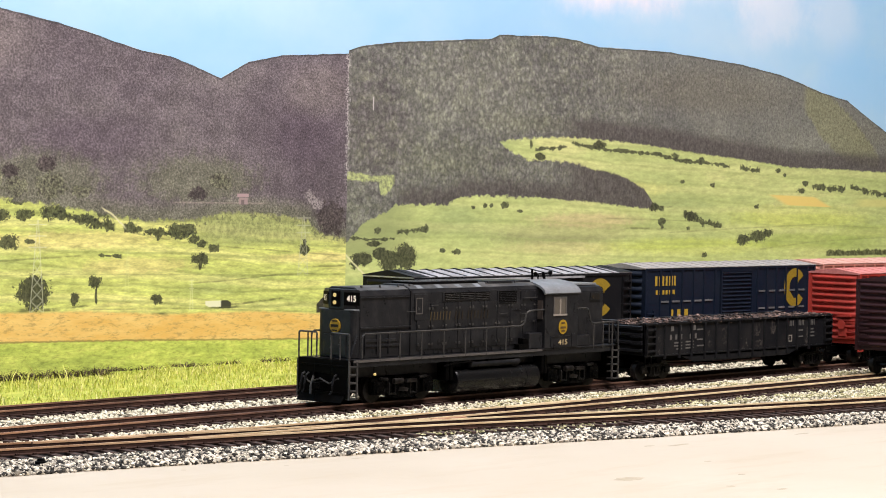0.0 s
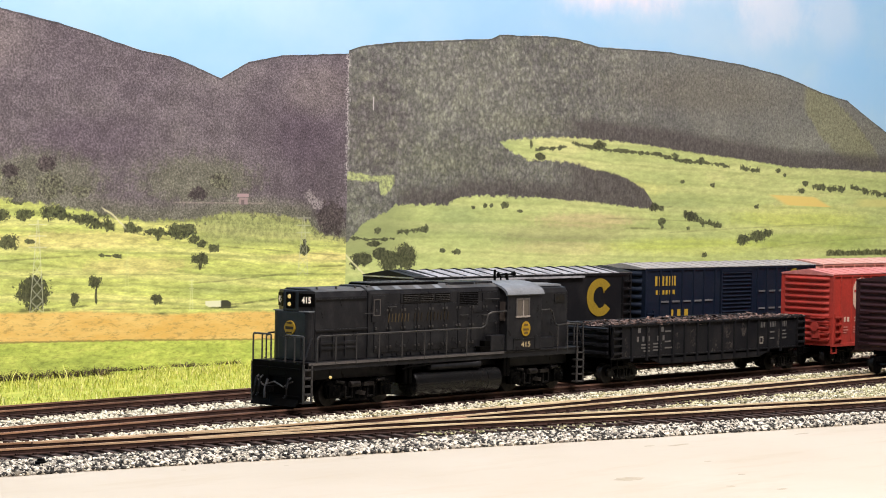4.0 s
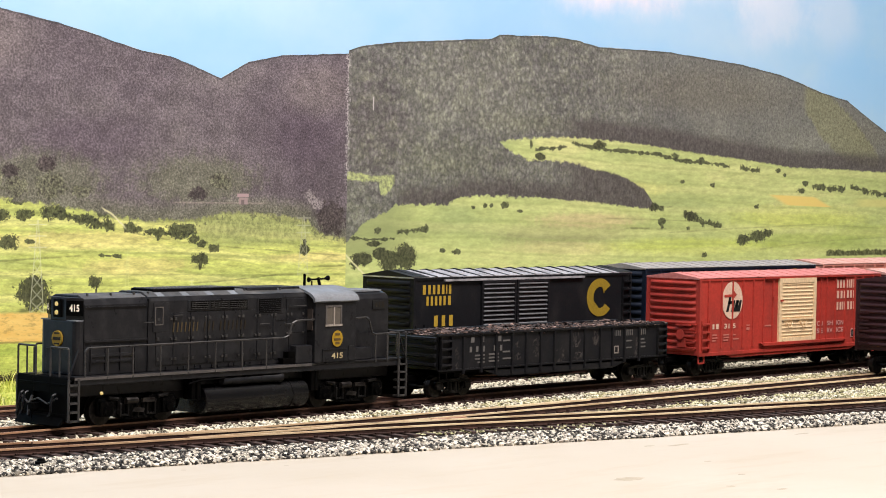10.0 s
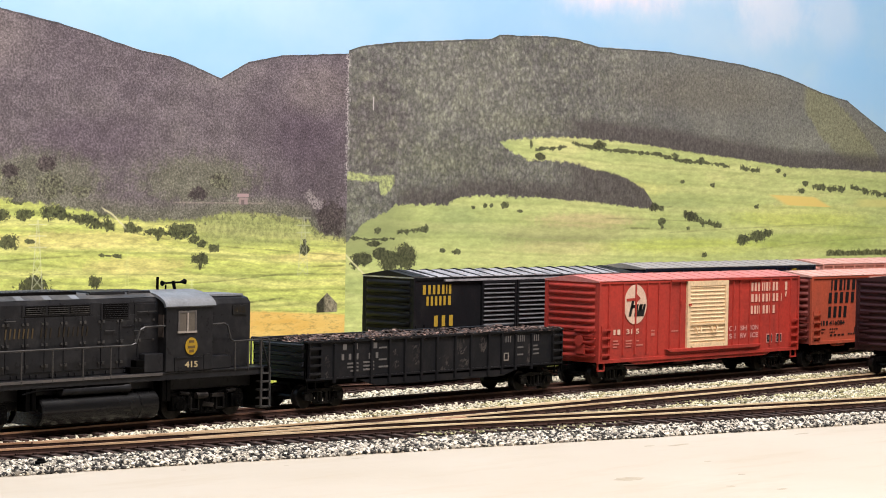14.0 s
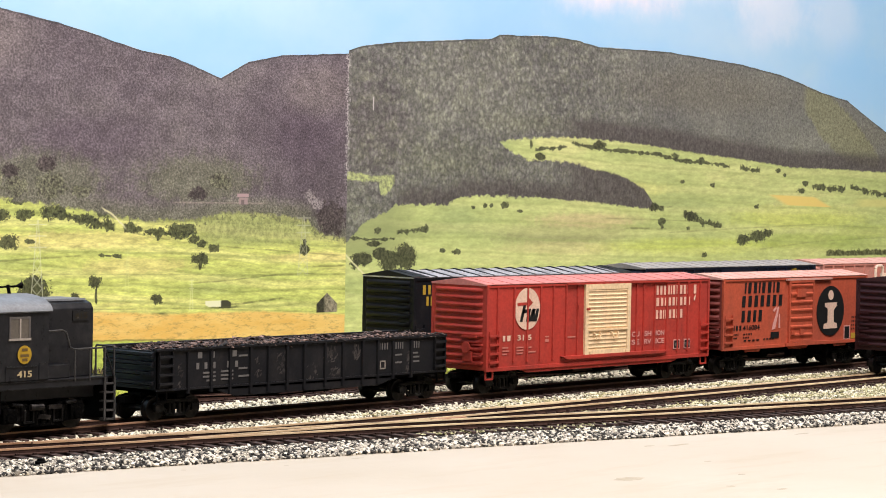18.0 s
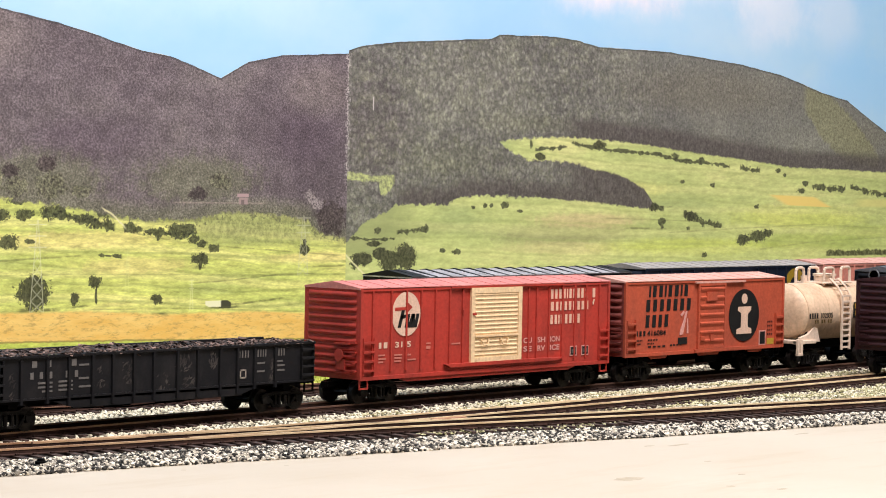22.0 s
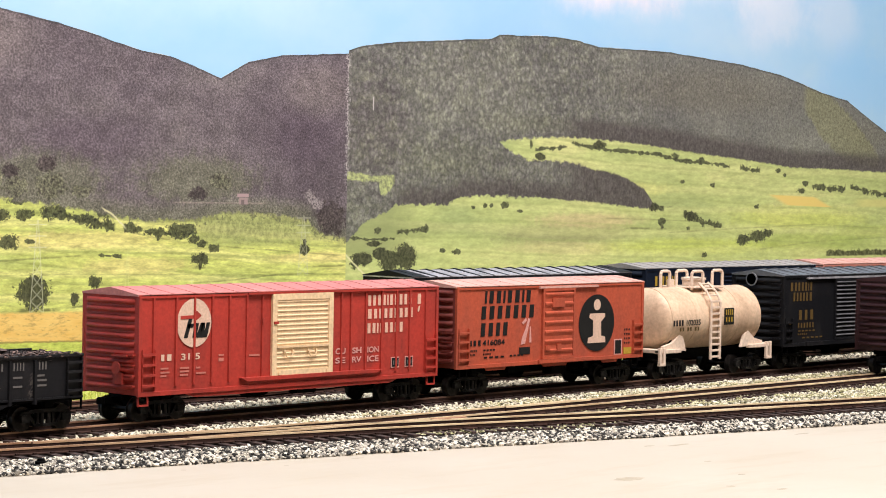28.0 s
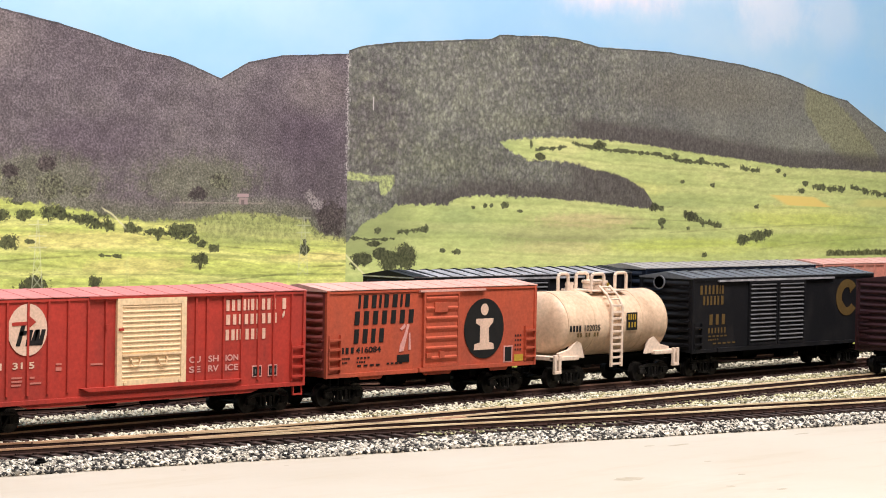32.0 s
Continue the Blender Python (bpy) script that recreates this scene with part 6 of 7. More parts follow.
    bars("lettering", [1, 1, 1, 1, 1, 1.3], -76.5, -57, 38.6, 41.0, GOLD, car, "yellow lettering", fill=0.7)
    bars("lettering", [1, .9, 1], -64.5, -43, 24.6, 30.0, GOLD, car, "yellow lettering", fill=0.62)
    return car


def plain_boxcar(at, L, z0, z1, paint, top, label, ribs, group):
    car = thing("boxcar", label, "boxcar", group, at=at)
    box_body(car, L, z0, z1, paint)
    side_posts(car, [-L / 2 + 12 * i for i in range(1, int(L / 12))], z0 + 2, z1 - 1, paint)
    for x, s in ((-L / 2, -1), (L / 2, 1)):
        end_wall(car, x, s, z0 + 0.3, z1 - 0.2, ribs, paint)
        coupler(car, x, s)
        truck(car, s * (L / 2 - 17), False)
    roof(car, L, z1 + 0.2, top, 12, 2.4, 0.2)
    underframe(car, L, z0, L / 2 - 17)
    ladder(car, "x", -15.5, -9.0, z0 + 2, z0 + 22, 5, paint, -L / 2)
    ladder(car, "x", 8.0, 15.5, z0 + 2, z0 + 22, 5, paint, -L / 2)
    for x in (-L / 2 + 1, L / 2 - 7):
        stirrup(car, x, z0, paint)
    return car


def gondola(at):
    L = 175
    car = thing("gondola_car", "black gondola car heaped with rusty scrap", "gondola", "cars of the moving train", at=at)
    w = W * 500 - 0.6
    bm = B()
    box(bm, -L / 2, L / 2, -w, w, 11.5, 13.0)
    part("floor_plate", bm, DEEPBLACK, car)
    prof = [(-L / 2, 12.6), (-L / 2 + 30, 12.4), (-L / 2 + 44, 8.4), (L / 2 - 44, 8.4), (L / 2 - 30, 12.4), (L / 2, 12.6), (L / 2, 28.6), (-L / 2, 28.6)]
    for s in (-1, 1):
        bm = B()
        prism(bm, prof, "y", min(s * w, s * (w - 1.0)), max(s * w, s * (w - 1.0)))
        part("side_panel", bm, BLACK, car, "black riveted side panel", 0.1)
        bm = B()
        box(bm, -L / 2, L / 2, min(s * (w + 0.9), s * (w - 1.2)), max(s * (w + 0.9), s * (w - 1.2)), 28.4, 29.5)
        part("top_chord", bm, BLACK, car, "", 0.2)
        bm = B()
        box(bm, min(-L / 2, 0), max(L / 2, 0), min(s * (w + 0.5), s * w), max(s * (w + 0.5), s * w), 12.4, 13.2)
        part("side_sill", bm, BLACK, car)
    bm = B()
    prism(bm, [(-0.9, 0.2), (-0.6, -0.9), (0.6, -0.9), (0.9, 0.2)], "z", 9.4, 28.5)
    xs = [-70.2, -57.6, -47, -35.2, -24.9, -14, -3.6, 9, 20, 32.5, 42.2, 52, 64]
    first = part("side_post", bm, BLACK, car, at=(xs[0], -w, 2.6))
    first.scale[2] = 0.88
    for x in xs[1:]:
        o = again(first, (x, -w, 2.6 if abs(x) > 50 else 0))
        o.scale[2] = 0.88 if abs(x) > 50 else 1.0
    for x, s in ((-L / 2, -1), (L / 2, 1)):
        bm = B()
        box(bm, min(x, x - s), max(x, x - s), -w, w, 11.5, 28.6)
        for z in (15.5, 19.5, 23.5, 27.2):
            prism(bm, [(x, z - 1.0), (x + s * 1.2, z - 0.5), (x + s * 1.2, z + 0.5), (x, z + 1.0)], "y", -w + 1, w - 1)
        part("end_wall", bm, BLACK, car)
        coupler(car, x, s)
        truck(car, s * 72.5, True)
    underframe(car, L, 11.5, 72.5)
    ladder(car, "y", -86.5, -79, 13.5, 28.0, 4, BLACK, -w)
    ladder(car, "y", 79, 86.5, 13.5, 28.0, 4, BLACK, -w)
    ladder(car, "x", -15.0, -8.5, 13.5, 28.0, 4, BLACK, -L / 2)
    for x in (-87, 81.5):
        stirrup(car, x, 12.5, DEEPBLACK)
    y = -w - 0.2
    bars("reporting_mark", [1, 1, 0, 1], -67.2, -41.0, 24.8, 27.4, PALEDIM, car, "worn white reporting mark", y, 0.46)
    bars("reporting_number", [1, 1, 1, 0, 1, 1], -67.2, -41.0, 20.4, 23.0, PALEDIM, car, "worn white number bars", y, 0.46)
    for x0, x1, z in ((-62, -55, 18.4), (-62, -55, 16.8), (-60, -55, 15.2), (-52, -45, 18.6), (-52, -45, 17.0), (-52, -45, 15.4), (-42, -37, 24.6), (-42, -37, 19.4), (-42, -34, 16.2), (63.6, 68.6, 21.4), (63.6, 69.6, 19.6), (64, 69.6, 17.6), (53.6, 58, 21), (53.6, 58, 17.6)):
        bars("stencil", [1], x0, x1, z, z + 0.75, PALEDIM, car, "", y, 1.0)
    for x0, x1 in ((42.4, 49.2), (53.2, 59.2), (63.6, 70)):
        bars("lettering", [1.2, 1, 1, 1], x0, x1, 24.0, 27.0, PALEDIM, car, "worn white lettering", y, 0.55)
    bm = B()
    for a, b, c, d in ((43.8, 47.4, 15.4, 16.0), (43.8, 47.4, 18.6, 19.2), (43.8, 44.4, 15.4, 19.2), (46.8, 47.4, 15.4, 19.2)):
        shape(bm, [(a, c), (b, c), (b, d), (a, d)], y)
    part("stencil", bm, FRAMETAN, car, "small pale square outline")
    # worn places on the side: sprays of small flecks
    rs = random.Random(31)
    for cx, cz, rx, rz, n in ((-17, 22, 3.0, 5.5, 34), (12.5, 23.5, 4.5, 3.6, 46), (15.5, 15.6, 3.4, 1.8, 22), (28.6, 24, 2.2, 3.6, 26), (-74.4, 18.6, 1.6, 5.5, 20), (62.6, 18.5, 2.0, 4.5, 20), (-31, 19, 3.0, 5.0, 14), (2, 17, 4.0, 4.0, 12)):
        bm = B()
        for _ in range(n):
            a, q = rs.uniform(0, 6.283), rs.random() ** 0.6
            x, z, k, tilt = cx + rx * q * math.cos(a), cz + rz * q * math.sin(a), rs.uniform(0.4, 1.5), rs.uniform(0.2, 1.6)
            u, v = (math.cos(tilt) * k, math.sin(tilt) * k), (-math.sin(tilt) * k * 0.4, math.cos(tilt) * k * 0.4)
            shape(bm, [(x - u[0], z - u[1]), (x + v[0] * rs.random(), z + v[1] * rs.random()), (x + u[0], z + u[1]), (x - v[0], z - v[1])], y + 0.12 + rs.random() * 0.06, 0.05)
        tagged(part("scuff", bm, SCUFF, car, "faded flecked scuff on the side"), "faded flecked scuff on the side", kind="stuff")
    # scrap load: jagged pieces over a low heap
    rg = np.random.default_rng(17)
    n = 5200
    x = rg.uniform(-L / 2 + 2, L / 2 - 2, n)
    yy = rg.uniform(-w + 1.6, w - 1.6, n)
    z = 28.2 + 1.6 * np.array([noise.noise((a * 0.07, b * 0.12, 2)) for a, b in zip(x, yy)]) + rg.uniform(-1.4, 1.0, n)
    ob = stones("scrap_load", np.stack([x, yy, z], 1) * MM, rg.uniform(0.45, 1.5, n) * MM, SCRAP, rg, 0.40, 0.9)
    ob.parent = car
    tagged(ob, "ragged heap of rusty scrap")
    # a ragged fringe that hangs over the near rim
    n = 520
    x = rg.uniform(-L / 2 + 1, L / 2 - 1, n)
    ob = stones("scrap_fringe", np.stack([x, np.full(n, -w - 0.1) + rg.uniform(-0.5, 1.2, n), 29.4 + rg.uniform(-0.7, 0.8, n)], 1) * MM, rg.uniform(0.35, 1.0, n) * MM, SCRAP, rg, 0.4, 0.7)
    ob.parent = car
    tagged(ob, "loose scrap along the rim")
    return car


def tank_car(at):
    L = 110
    car = thing("tank_car", "cream tank car with a side ladder and top platform", "tank car", "cars of the moving train", at=at)
    R, zc, H = 16.2, 30.1, 46.5
    bm = B()
    prof = []
    for i in range(9):
        a = math.pi / 2 * i / 8
        prof.append((-H - 7.0 * math.cos(a) + 7.0, max(0.05, R * math.sin(a))))
    prof += [(-a, r) for a, r in prof[::-1]]
    lathe(bm, prof, 48, "x", 0, 0, zc)
    tank = part("tank", bm, TANKW, car, "cream welded tank with domed ends", 0, True)
    for x in (-40, -19, 20, 40):
        bm = B()
        lathe(bm, [(x - 0.3, R), (x - 0.3, R + 0.12), (x + 0.3, R + 0.12), (x + 0.3, R)], 48, "x", 0, 0, zc)
        part("weld_seam", bm, TANKW, tank, "", 0, True)
    bm = B()
    box(bm, -54, 54, -4.5, 4.5, 9.4, 13.6)
    part("centre_sill", bm, DEEPBLACK, car, "", 0.2)
    for s in (-1, 1):
        bm = B()
        # end sill, saddle brackets and steps
        box(bm, min(s * 45, s * 51), max(s * 45, s * 51), -16, 16, 13.6, 15.6)
        box(bm, min(s * 31, s * 51), max(s * 31, s * 51), -15.8, -13.2, 13.4, 15.4)
        box(bm, min(s * 31, s * 51), max(s * 31, s * 51), 13.2, 15.8, 13.4, 15.4)
        part("end_sill", bm, WHITEP, car, "off-white end sill", 0.3)
        for t in (-1, 1):
            bm = B()
            prism(bm, [(s * 25, 14.0), (s * 45, 15.0), (s * 45, 17.0), (s * 37, 18.6), (s * 31.5, 22.6), (s * 28, 21.4)], "y", min(t * 12.6, t * 14.4), max(t * 12.6, t * 14.4))
            part("saddle", bm, WHITEP, car, "off-white tank saddle", 0.2)
            bm = B()
            for x in (s * 46.6, s * 50):
                box(bm, x - 0.9, x + 0.9, min(t * 15.2, t * 16.6), max(t * 15.2, t * 16.6), 8.2, 16.4)
            box(bm, min(s * 45.8, s * 50.8), max(s * 45.8, s * 50.8), min(t * 15.0, t * 16.8), max(t * 15.0, t * 16.8), 7.2, 8.6)
            part("end_step", bm, WHITEP, car, "off-white corner step", 0.2)
        bm = B()
        prism(bm, [(-10, 13.6), (10, 13.6), (13, 21), (9, 17.4), (0, 15.4), (-9, 17.4), (-13, 21)], "x", min(s * 34, s * 37), max(s * 34, s * 37))
        part("cradle", bm, DEEPBLACK, car)
        coupler(car, s * 54, s)
        truck(car, s * 34.5, True)
    bm = B()
    for x in (-7.0, 1.2):
        box(bm, x - 0.7, x + 0.7, -17.4, -16.4, 9, 39)
        tube(bm, [(x, -16.9, 39), (x, -13.5, 44.5), (x, -8.5, 48.6)], 0.7, 6)
    for i in range(10):
        z = 10.4 + i * 3.2
        box(bm, -7, 1.2, -17.3, -16.6, z - 0.55, z + 0.55)
    for yy, z in ((-15.0, 42.2), (-12.0, 45.4), (-9.4, 48.0)):
        cyl(bm, (-7, yy, z), (1.2, yy, z), 0.5, 6)
    part("side_ladder", bm, WHITEP, car, "off-white side ladder", 0.1)
    bm = B()
    box(bm, -14, 14, -10, 10, 45.8, 46.6)
    pf = part("platform", bm, WHITEP, car, "off-white top platform", 0.2)
    bm = B()
    lathe(bm, [(44.5, 6.0), (49.6, 6.0), (49.8, 6.6), (51.0, 6.6), (51.4, 3)], 20, "z", -1, -1, 0)
    part("dome", bm, WHITEP, pf, "round manway dome", 0, True)
    bm = B()
    for x, y in ((-20, 1), (-15, 3), (10, 2)):
        cyl(bm, (x, y, 46), (x, y, 50.2), 1.3, 8)
        cyl(bm, (x - 1.6, y, 49.4), (x + 1.6, y, 49.4), 0.7, 6)
    part("valve", bm, WHITEP, pf)
    for xa, xb, y in ((-29, -21, 0), (-11, -1.4, 3), (-12.6, -2.6, -8), (13, 22.4, -3)):
        bm = B()
        z0, z1 = 44.8, 54.6
        tube(bm, [(xa, y, z0), (xa, y, z1 - 1.6), (xa + 0.6, y, z1 - 0.5), (xa + 1.8, y, z1), (xb - 1.8, y, z1), (xb - 0.6, y, z1 - 0.5), (xb, y, z1 - 1.6), (xb, y, z0)], 0.85, 7)
        part("hoop_rail", bm, WHITEP, pf, "rounded off-white hoop rail", 0, True)
    # lettering, set around the flank
    def on_tank(z):
        return -math.sqrt(max(0.1, R * R - (z - zc) ** 2)) - 0.25
    bars("reporting_mark", [1, 1, 1, 1], -39.9, -30.2, 27.2, 30.2, INK, tank, "black reporting mark", on_tank(31), 0.8)
    letters("reporting_number", "102035", -28.0, -15.6, 27.2, 30.2, INK, tank, "black number", on_tank(31))
    bars("stencil", [1, 1, 0, 1, 1, 0, 1, 1], -34, -16, 24.4, 26.4, GOLDDIM, tank, "", on_tank(27.4), 0.7)
    bm = B()
    shape(bm, [(5.8, 26.6), (14.6, 26.6), (14.6, 35.4), (5.8, 35.4)], on_tank(31), 0.1)
    pl = part("placard", bm, INK, tank, "dark placard with yellow marks")
    bars("placard_text", [1, 1, 1, 1], 6.6, 13.8, 31.8, 34.6, GOLD, pl, "", on_tank(31) - 0.12, 0.6)
    bars("placard_text", [1, 1, 1], 6.6, 13.8, 28.0, 30.6, GOLD, pl, "", on_tank(31) - 0.12, 0.5)
    return car


def loco_truck(loco, x):
    bm = B()
    box(bm, -3, 3, -11.5, 11.5, 4, 11.5)
    box(bm, -24, 24, -6.8, 6.8, 4.5, 12.5)
    tr = part("truck", bm, DEEPBLACK, loco, "black two-axle drive truck", 0.2, at=(x, 0, 0))
    h = 16.3
    for s in (-1, 1):
        ya, yb = sorted((s * 11.2, s * 13.0))
        bm = B()
        prism(bm, [(-h - 4, 9.4), (-h - 3.4, 11.0), (-8, 11.0), (-5, 9.6), (5, 9.6), (8, 11.0), (h + 3.4, 11.0), (h + 4, 9.4), (h + 3.6, 4.2), (11.5, 3.4), (8, 2.2), (-8, 2.2), (-11.5, 3.4), (-h - 3.6, 4.2)], "y", ya, yb)
        for d in (-1, 1):
            xa, xb = sorted((d * (h - 3.4), d * (h + 3.4)))
            yc, yd = sorted((s * 11.4, s * 14.2))
            box(bm, xa, xb, yc, yd, 3.8, 9.6)
            cyl(bm, (d * h, s * 14.0, 5.8), (d * h, s * 14.9, 5.8), 1.9, 10)
            cyl(bm, (d * 9.6, s * 12.6, 4.4), (d * 9.6, s * 12.6, 9.4), 1.3, 8)
            cyl(bm, (d * (h - 6), s * 13.2, 10.6), (d * (h - 1), s * 13.2, 10.6), 0.8, 8)
        for xx in (-3.4, 0, 3.4):
            cyl(bm, (xx, s * 12.6, 2.6), (xx, s * 12.6, 8.0), 1.3, 8)
        ye, yf = sorted((s * 11.8, s * 13.6))
        prism(bm, [(-7, 2.0), (7, 2.0), (6, 3.2), (-6, 3.2)], "y", ye, yf)
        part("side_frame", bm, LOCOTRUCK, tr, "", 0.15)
        for d in (-1, 1):
            bm = B()
            yg, yh = sorted((s * 13.0, s * 13.9))
            for a, b, c, e in ((4.6, 5.4, 3.4, 8.6), (8.6, 9.4, 3.4, 8.6), (5.4, 8.6, 3.4, 4.2)):
                box(bm, min(d * a, d * b), max(d * a, d * b), yg, yh, c, e)
            part("spring_pocket", bm, TRUCK, tr, "", 0.1)
            bm = B()
            cyl(bm, (d * 10.6, s * 13.9, 10.4), (d * 15.4, s * 13.9, 10.9), 0.7, 8)
            part("brake_pipe", bm, TRUCK, tr)
        bm = B()
        prism(bm, [(-3.2, 5.0), (2.6, 4.4), (3.4, 6.0), (-2.0, 6.8)], "y", min(s * 13.0, s * 14.2), max(s * 13.0, s * 14.2))
        part("brake_lever", bm, STEEL, tr, "", 0.1)
        bm = B()
        yg, yh = sorted((s * 13.2, s * 14.4))
        cyl(bm, (-6.6, s * 13.8, 9.4), (-0.6, s * 13.8, 9.4), 1.3, 10)
        box(bm, 2.0, 8.4, yg, yh, 8.4, 10.0)
        part("brake_cylinder", bm, STEEL, tr)
    for d in (-1, 1):
        w = new("wheelset", LOCO_WHEEL)
        w.parent = tr
        w.location = (d * h * MM, 0, 5.8 * MM)
        WHEELS.append((w, 5.8))


def number_board(parent, x0, x1, y, z0, z1, label):
    bm = B()
    box(bm, x0, x1, y, y + 0.4, z0, z1)
    p = part("number_board", bm, INK, parent, label)
    letters("board_number", "415", x0 + 0.8, x1 - 0.8, z0 + 0.7, z1 - 0.7, GHOST, p, "dim number", y - 0.12)


def locomotive(at):
    loco = thing("diesel_locomotive", "black high-hood diesel road switcher with yellow emblems", "locomotive", "cars of the moving train", at=at)
    HW = 11.1
    # frame and deck
    bm = B()
    box(bm, -94, 93, -15.2, 15.2, 16.6, 19.6)
    box(bm, -94, 93, -15.6, 15.6, 19.2, 20.0)
    box(bm, -92, 91, -9, 9, 11.6, 16.8)
    box(bm, -40, 40, -7, 7, 8.0, 16.8)
    part("frame", bm, LOCO, loco, "black underframe and walkway", 0.2)
    bm = B()
    for s in (-1, 1):
        box(bm, -94, 36, min(s * 15.7, s * 15.1), max(s * 15.7, s * 15.1), 18.8, 19.9)
    part("walkway_edge", bm, WORN, loco, "worn brown walkway edge with its highlight in the colour")
    # long hood
    bm = B()
    prism(bm, [(-HW, 20), (-HW, 47.6), (-HW + 1.2, 49.8), (-HW + 4.4, 51.1), (HW - 4.4, 51.1), (HW - 1.2, 49.8), (HW, 47.6), (HW, 20)], "x", -86.0, -53)
    part("front_hood", bm, LOCO, loco, "black rounded hood end", 0.3)
    bm = B()
    prism(bm, [(-HW, 20), (-HW, 48.3), (-HW + 0.8, 49.8), (-HW + 5.0, 51.8), (HW - 5.0, 51.8), (HW - 0.8, 49.8), (HW, 48.3), (HW, 20)], "x", -53, 37.4)
    part("long_hood", bm, LOCO, loco, "black engine hood with access doors", 0.25)
    # roof: a low radiator hatch with thin slats, a second hatch, a strip of plates and lifting eyes
    for x0, x1, wide, top in ((-47, -1.5, 6.6, 52.9), (4.5, 22.5, 7.6, 52.6), (25, 36.4, 7.0, 52.5)):
        bm = B()
        prism(bm, [(-wide - 0.4, 51.4), (-wide, top), (wide, top), (wide + 0.4, 51.4)], "x", x0, x1)
        part("roof_hatch", bm, DEEPBLACK if x0 < -40 else LOCO, loco, "low dark roof hatch", 0.3)
    bm = B()
    for i in range(20):
        box(bm, -46 + i * 2.2, -45.2 + i * 2.2, -6.2, 6.2, 52.85, 53.15)
    part("grille_slats", bm, SLAT, loco)
    for i in range(11):
        bm = B()
        x = -47 + i * 4.5
        prism(bm, [(-HW + 1.0, 50.0), (-HW + 3.9, 51.42), (-HW + 3.9, 51.6), (-HW + 1.0, 50.2)], "x", x, x + 3.7)
        part("roof_plate", bm, HOODROOF if i % 3 else CABROOF, loco, "worn roof plate")
    for x in (-82, -70, -58, -50.5, 3, 24):
        bm = B()
        box(bm, x, x + 0.7, -7.8, -7.1, 50.6, 52.0)
        part("lifting_eye", bm, HANDRAIL, loco)
    bm = B()
    prism(bm, [(-HW + 0.7, 50.0), (-HW + 4.9, 52.0), (HW - 4.9, 52.0), (HW - 0.7, 50.0), (HW - 4.9, 51.7), (-HW + 4.9, 51.7)], "x", -52.6, 37)
    part("hood_roof", bm, HOODROOF, loco, "dusty grey-black hood roof with highlights in its colour")
    bm = B()
    prism(bm, [(-HW + 1.3, 50.0), (-HW + 4.3, 51.3), (HW - 4.3, 51.3), (HW - 1.3, 50.0), (HW - 4.3, 51.0), (-HW + 4.3, 51.0)], "x", -85.6, -53.2)
    part("hood_roof", bm, HOODROOF, loco, "dusty grey-black hood roof with highlights in its colour")
    # hood doors on the near and far sides
    xs = [-49 + 9.4 * i for i in range(9)]
    for s in (-1, 1):
        for i, x in enumerate(xs):
            bm = B()
            y0, y1 = sorted((s * HW, s * (HW + 0.32)))
            box(bm, x, x + 8.9, y0, y1, 22.4, 43.4)
            dr = part("hood_door", bm, LOCO, loco, "", 0.12)
            bm = B()
            for z in (24.8, 33, 41):
                ya, yb = sorted((s * (HW + 0.25), s * (HW + 0.75)))
                box(bm, x + 0.3, x + 1.5, ya, yb, z - 0.55, z + 0.55)
                box(bm, x + 7.6, x + 8.6, ya, yb, z - 0.4, z + 0.4)
            part("hinges", bm, HANDRAIL, dr)
        for x0, x1, z0, z1 in ((-83, -60, 27.0, 28.4), (-83, -60, 24.8, 25.8), (-50.6, -42.2, 35.8, 47.6), (-31.8, 2.2, 43.9, 48.2), (7.2, 22.0, 41.3, 48.2), (24.5, 35.5, 33.0, 47.6)):
            bm = B()
            y0, y1 = sorted((s * HW, s * (HW + 0.4)))
            box(bm, x0, x1, y0, y1, z0, z1)
            part("hood_panel", bm, LOCO, loco, "", 0.15)
        for x0, x1, z0, n in ((-30.0, -20.6, 44.6, 4), (-19.2, -9.8, 44.6, 4), (-8.4, 1.0, 44.6, 4), (8.4, 20.8, 42.2, 7)):
            bm = B()
            ya, yb = sorted((s * (HW + 0.36), s * (HW + 0.44)))
            # Dark sheet stands in for the shade behind the slats.
            box(bm, x0 - 0.3, x1 + 0.3, ya, yb, z0 - 0.2, z0 + n * 0.8)
            lv = part("louvre", bm, DEEPBLACK, loco, "dark sheet painted as the shade in a louvred opening")
            bm = B()
            for k in range(n):
                ya, yb = sorted((s * (HW + 0.4), s * (HW + 0.62)))
                box(bm, x0, x1, ya, yb, z0 + k * 0.8, z0 + k * 0.8 + 0.28)
            part("louvre_slats", bm, LOCO if n > 4 else HANDRAIL, lv)
        bm = B()
        ya, yb = sorted((s * (HW + 0.38), s * (HW + 0.6)))
        for a, b, c, d in ((-49.8, -45.4, 38.6, 39.0), (-49.8, -45.4, 45.6, 46.0), (-49.8, -49.4, 39.0, 45.6), (-45.8, -45.4, 39.0, 45.6)):
            box(bm, a, b, ya, yb, c, d)
        part("hatch_rim", bm, WORN, loco, "worn rim of a hood hatch")
        for x, z in ((9, 37.4), (24, 37.0), (26, 44.4), (31, 44.4), (-40, 42.4), (-55.5, 40)):
            bm = B()
            tube(bm, [(x, s * HW, z), (x, s * (HW + 1.1), z), (x + 4.6, s * (HW + 1.1), z), (x + 4.6, s * HW, z)], 0.22, 5)
            part("grab_iron", bm, HANDRAIL, loco)
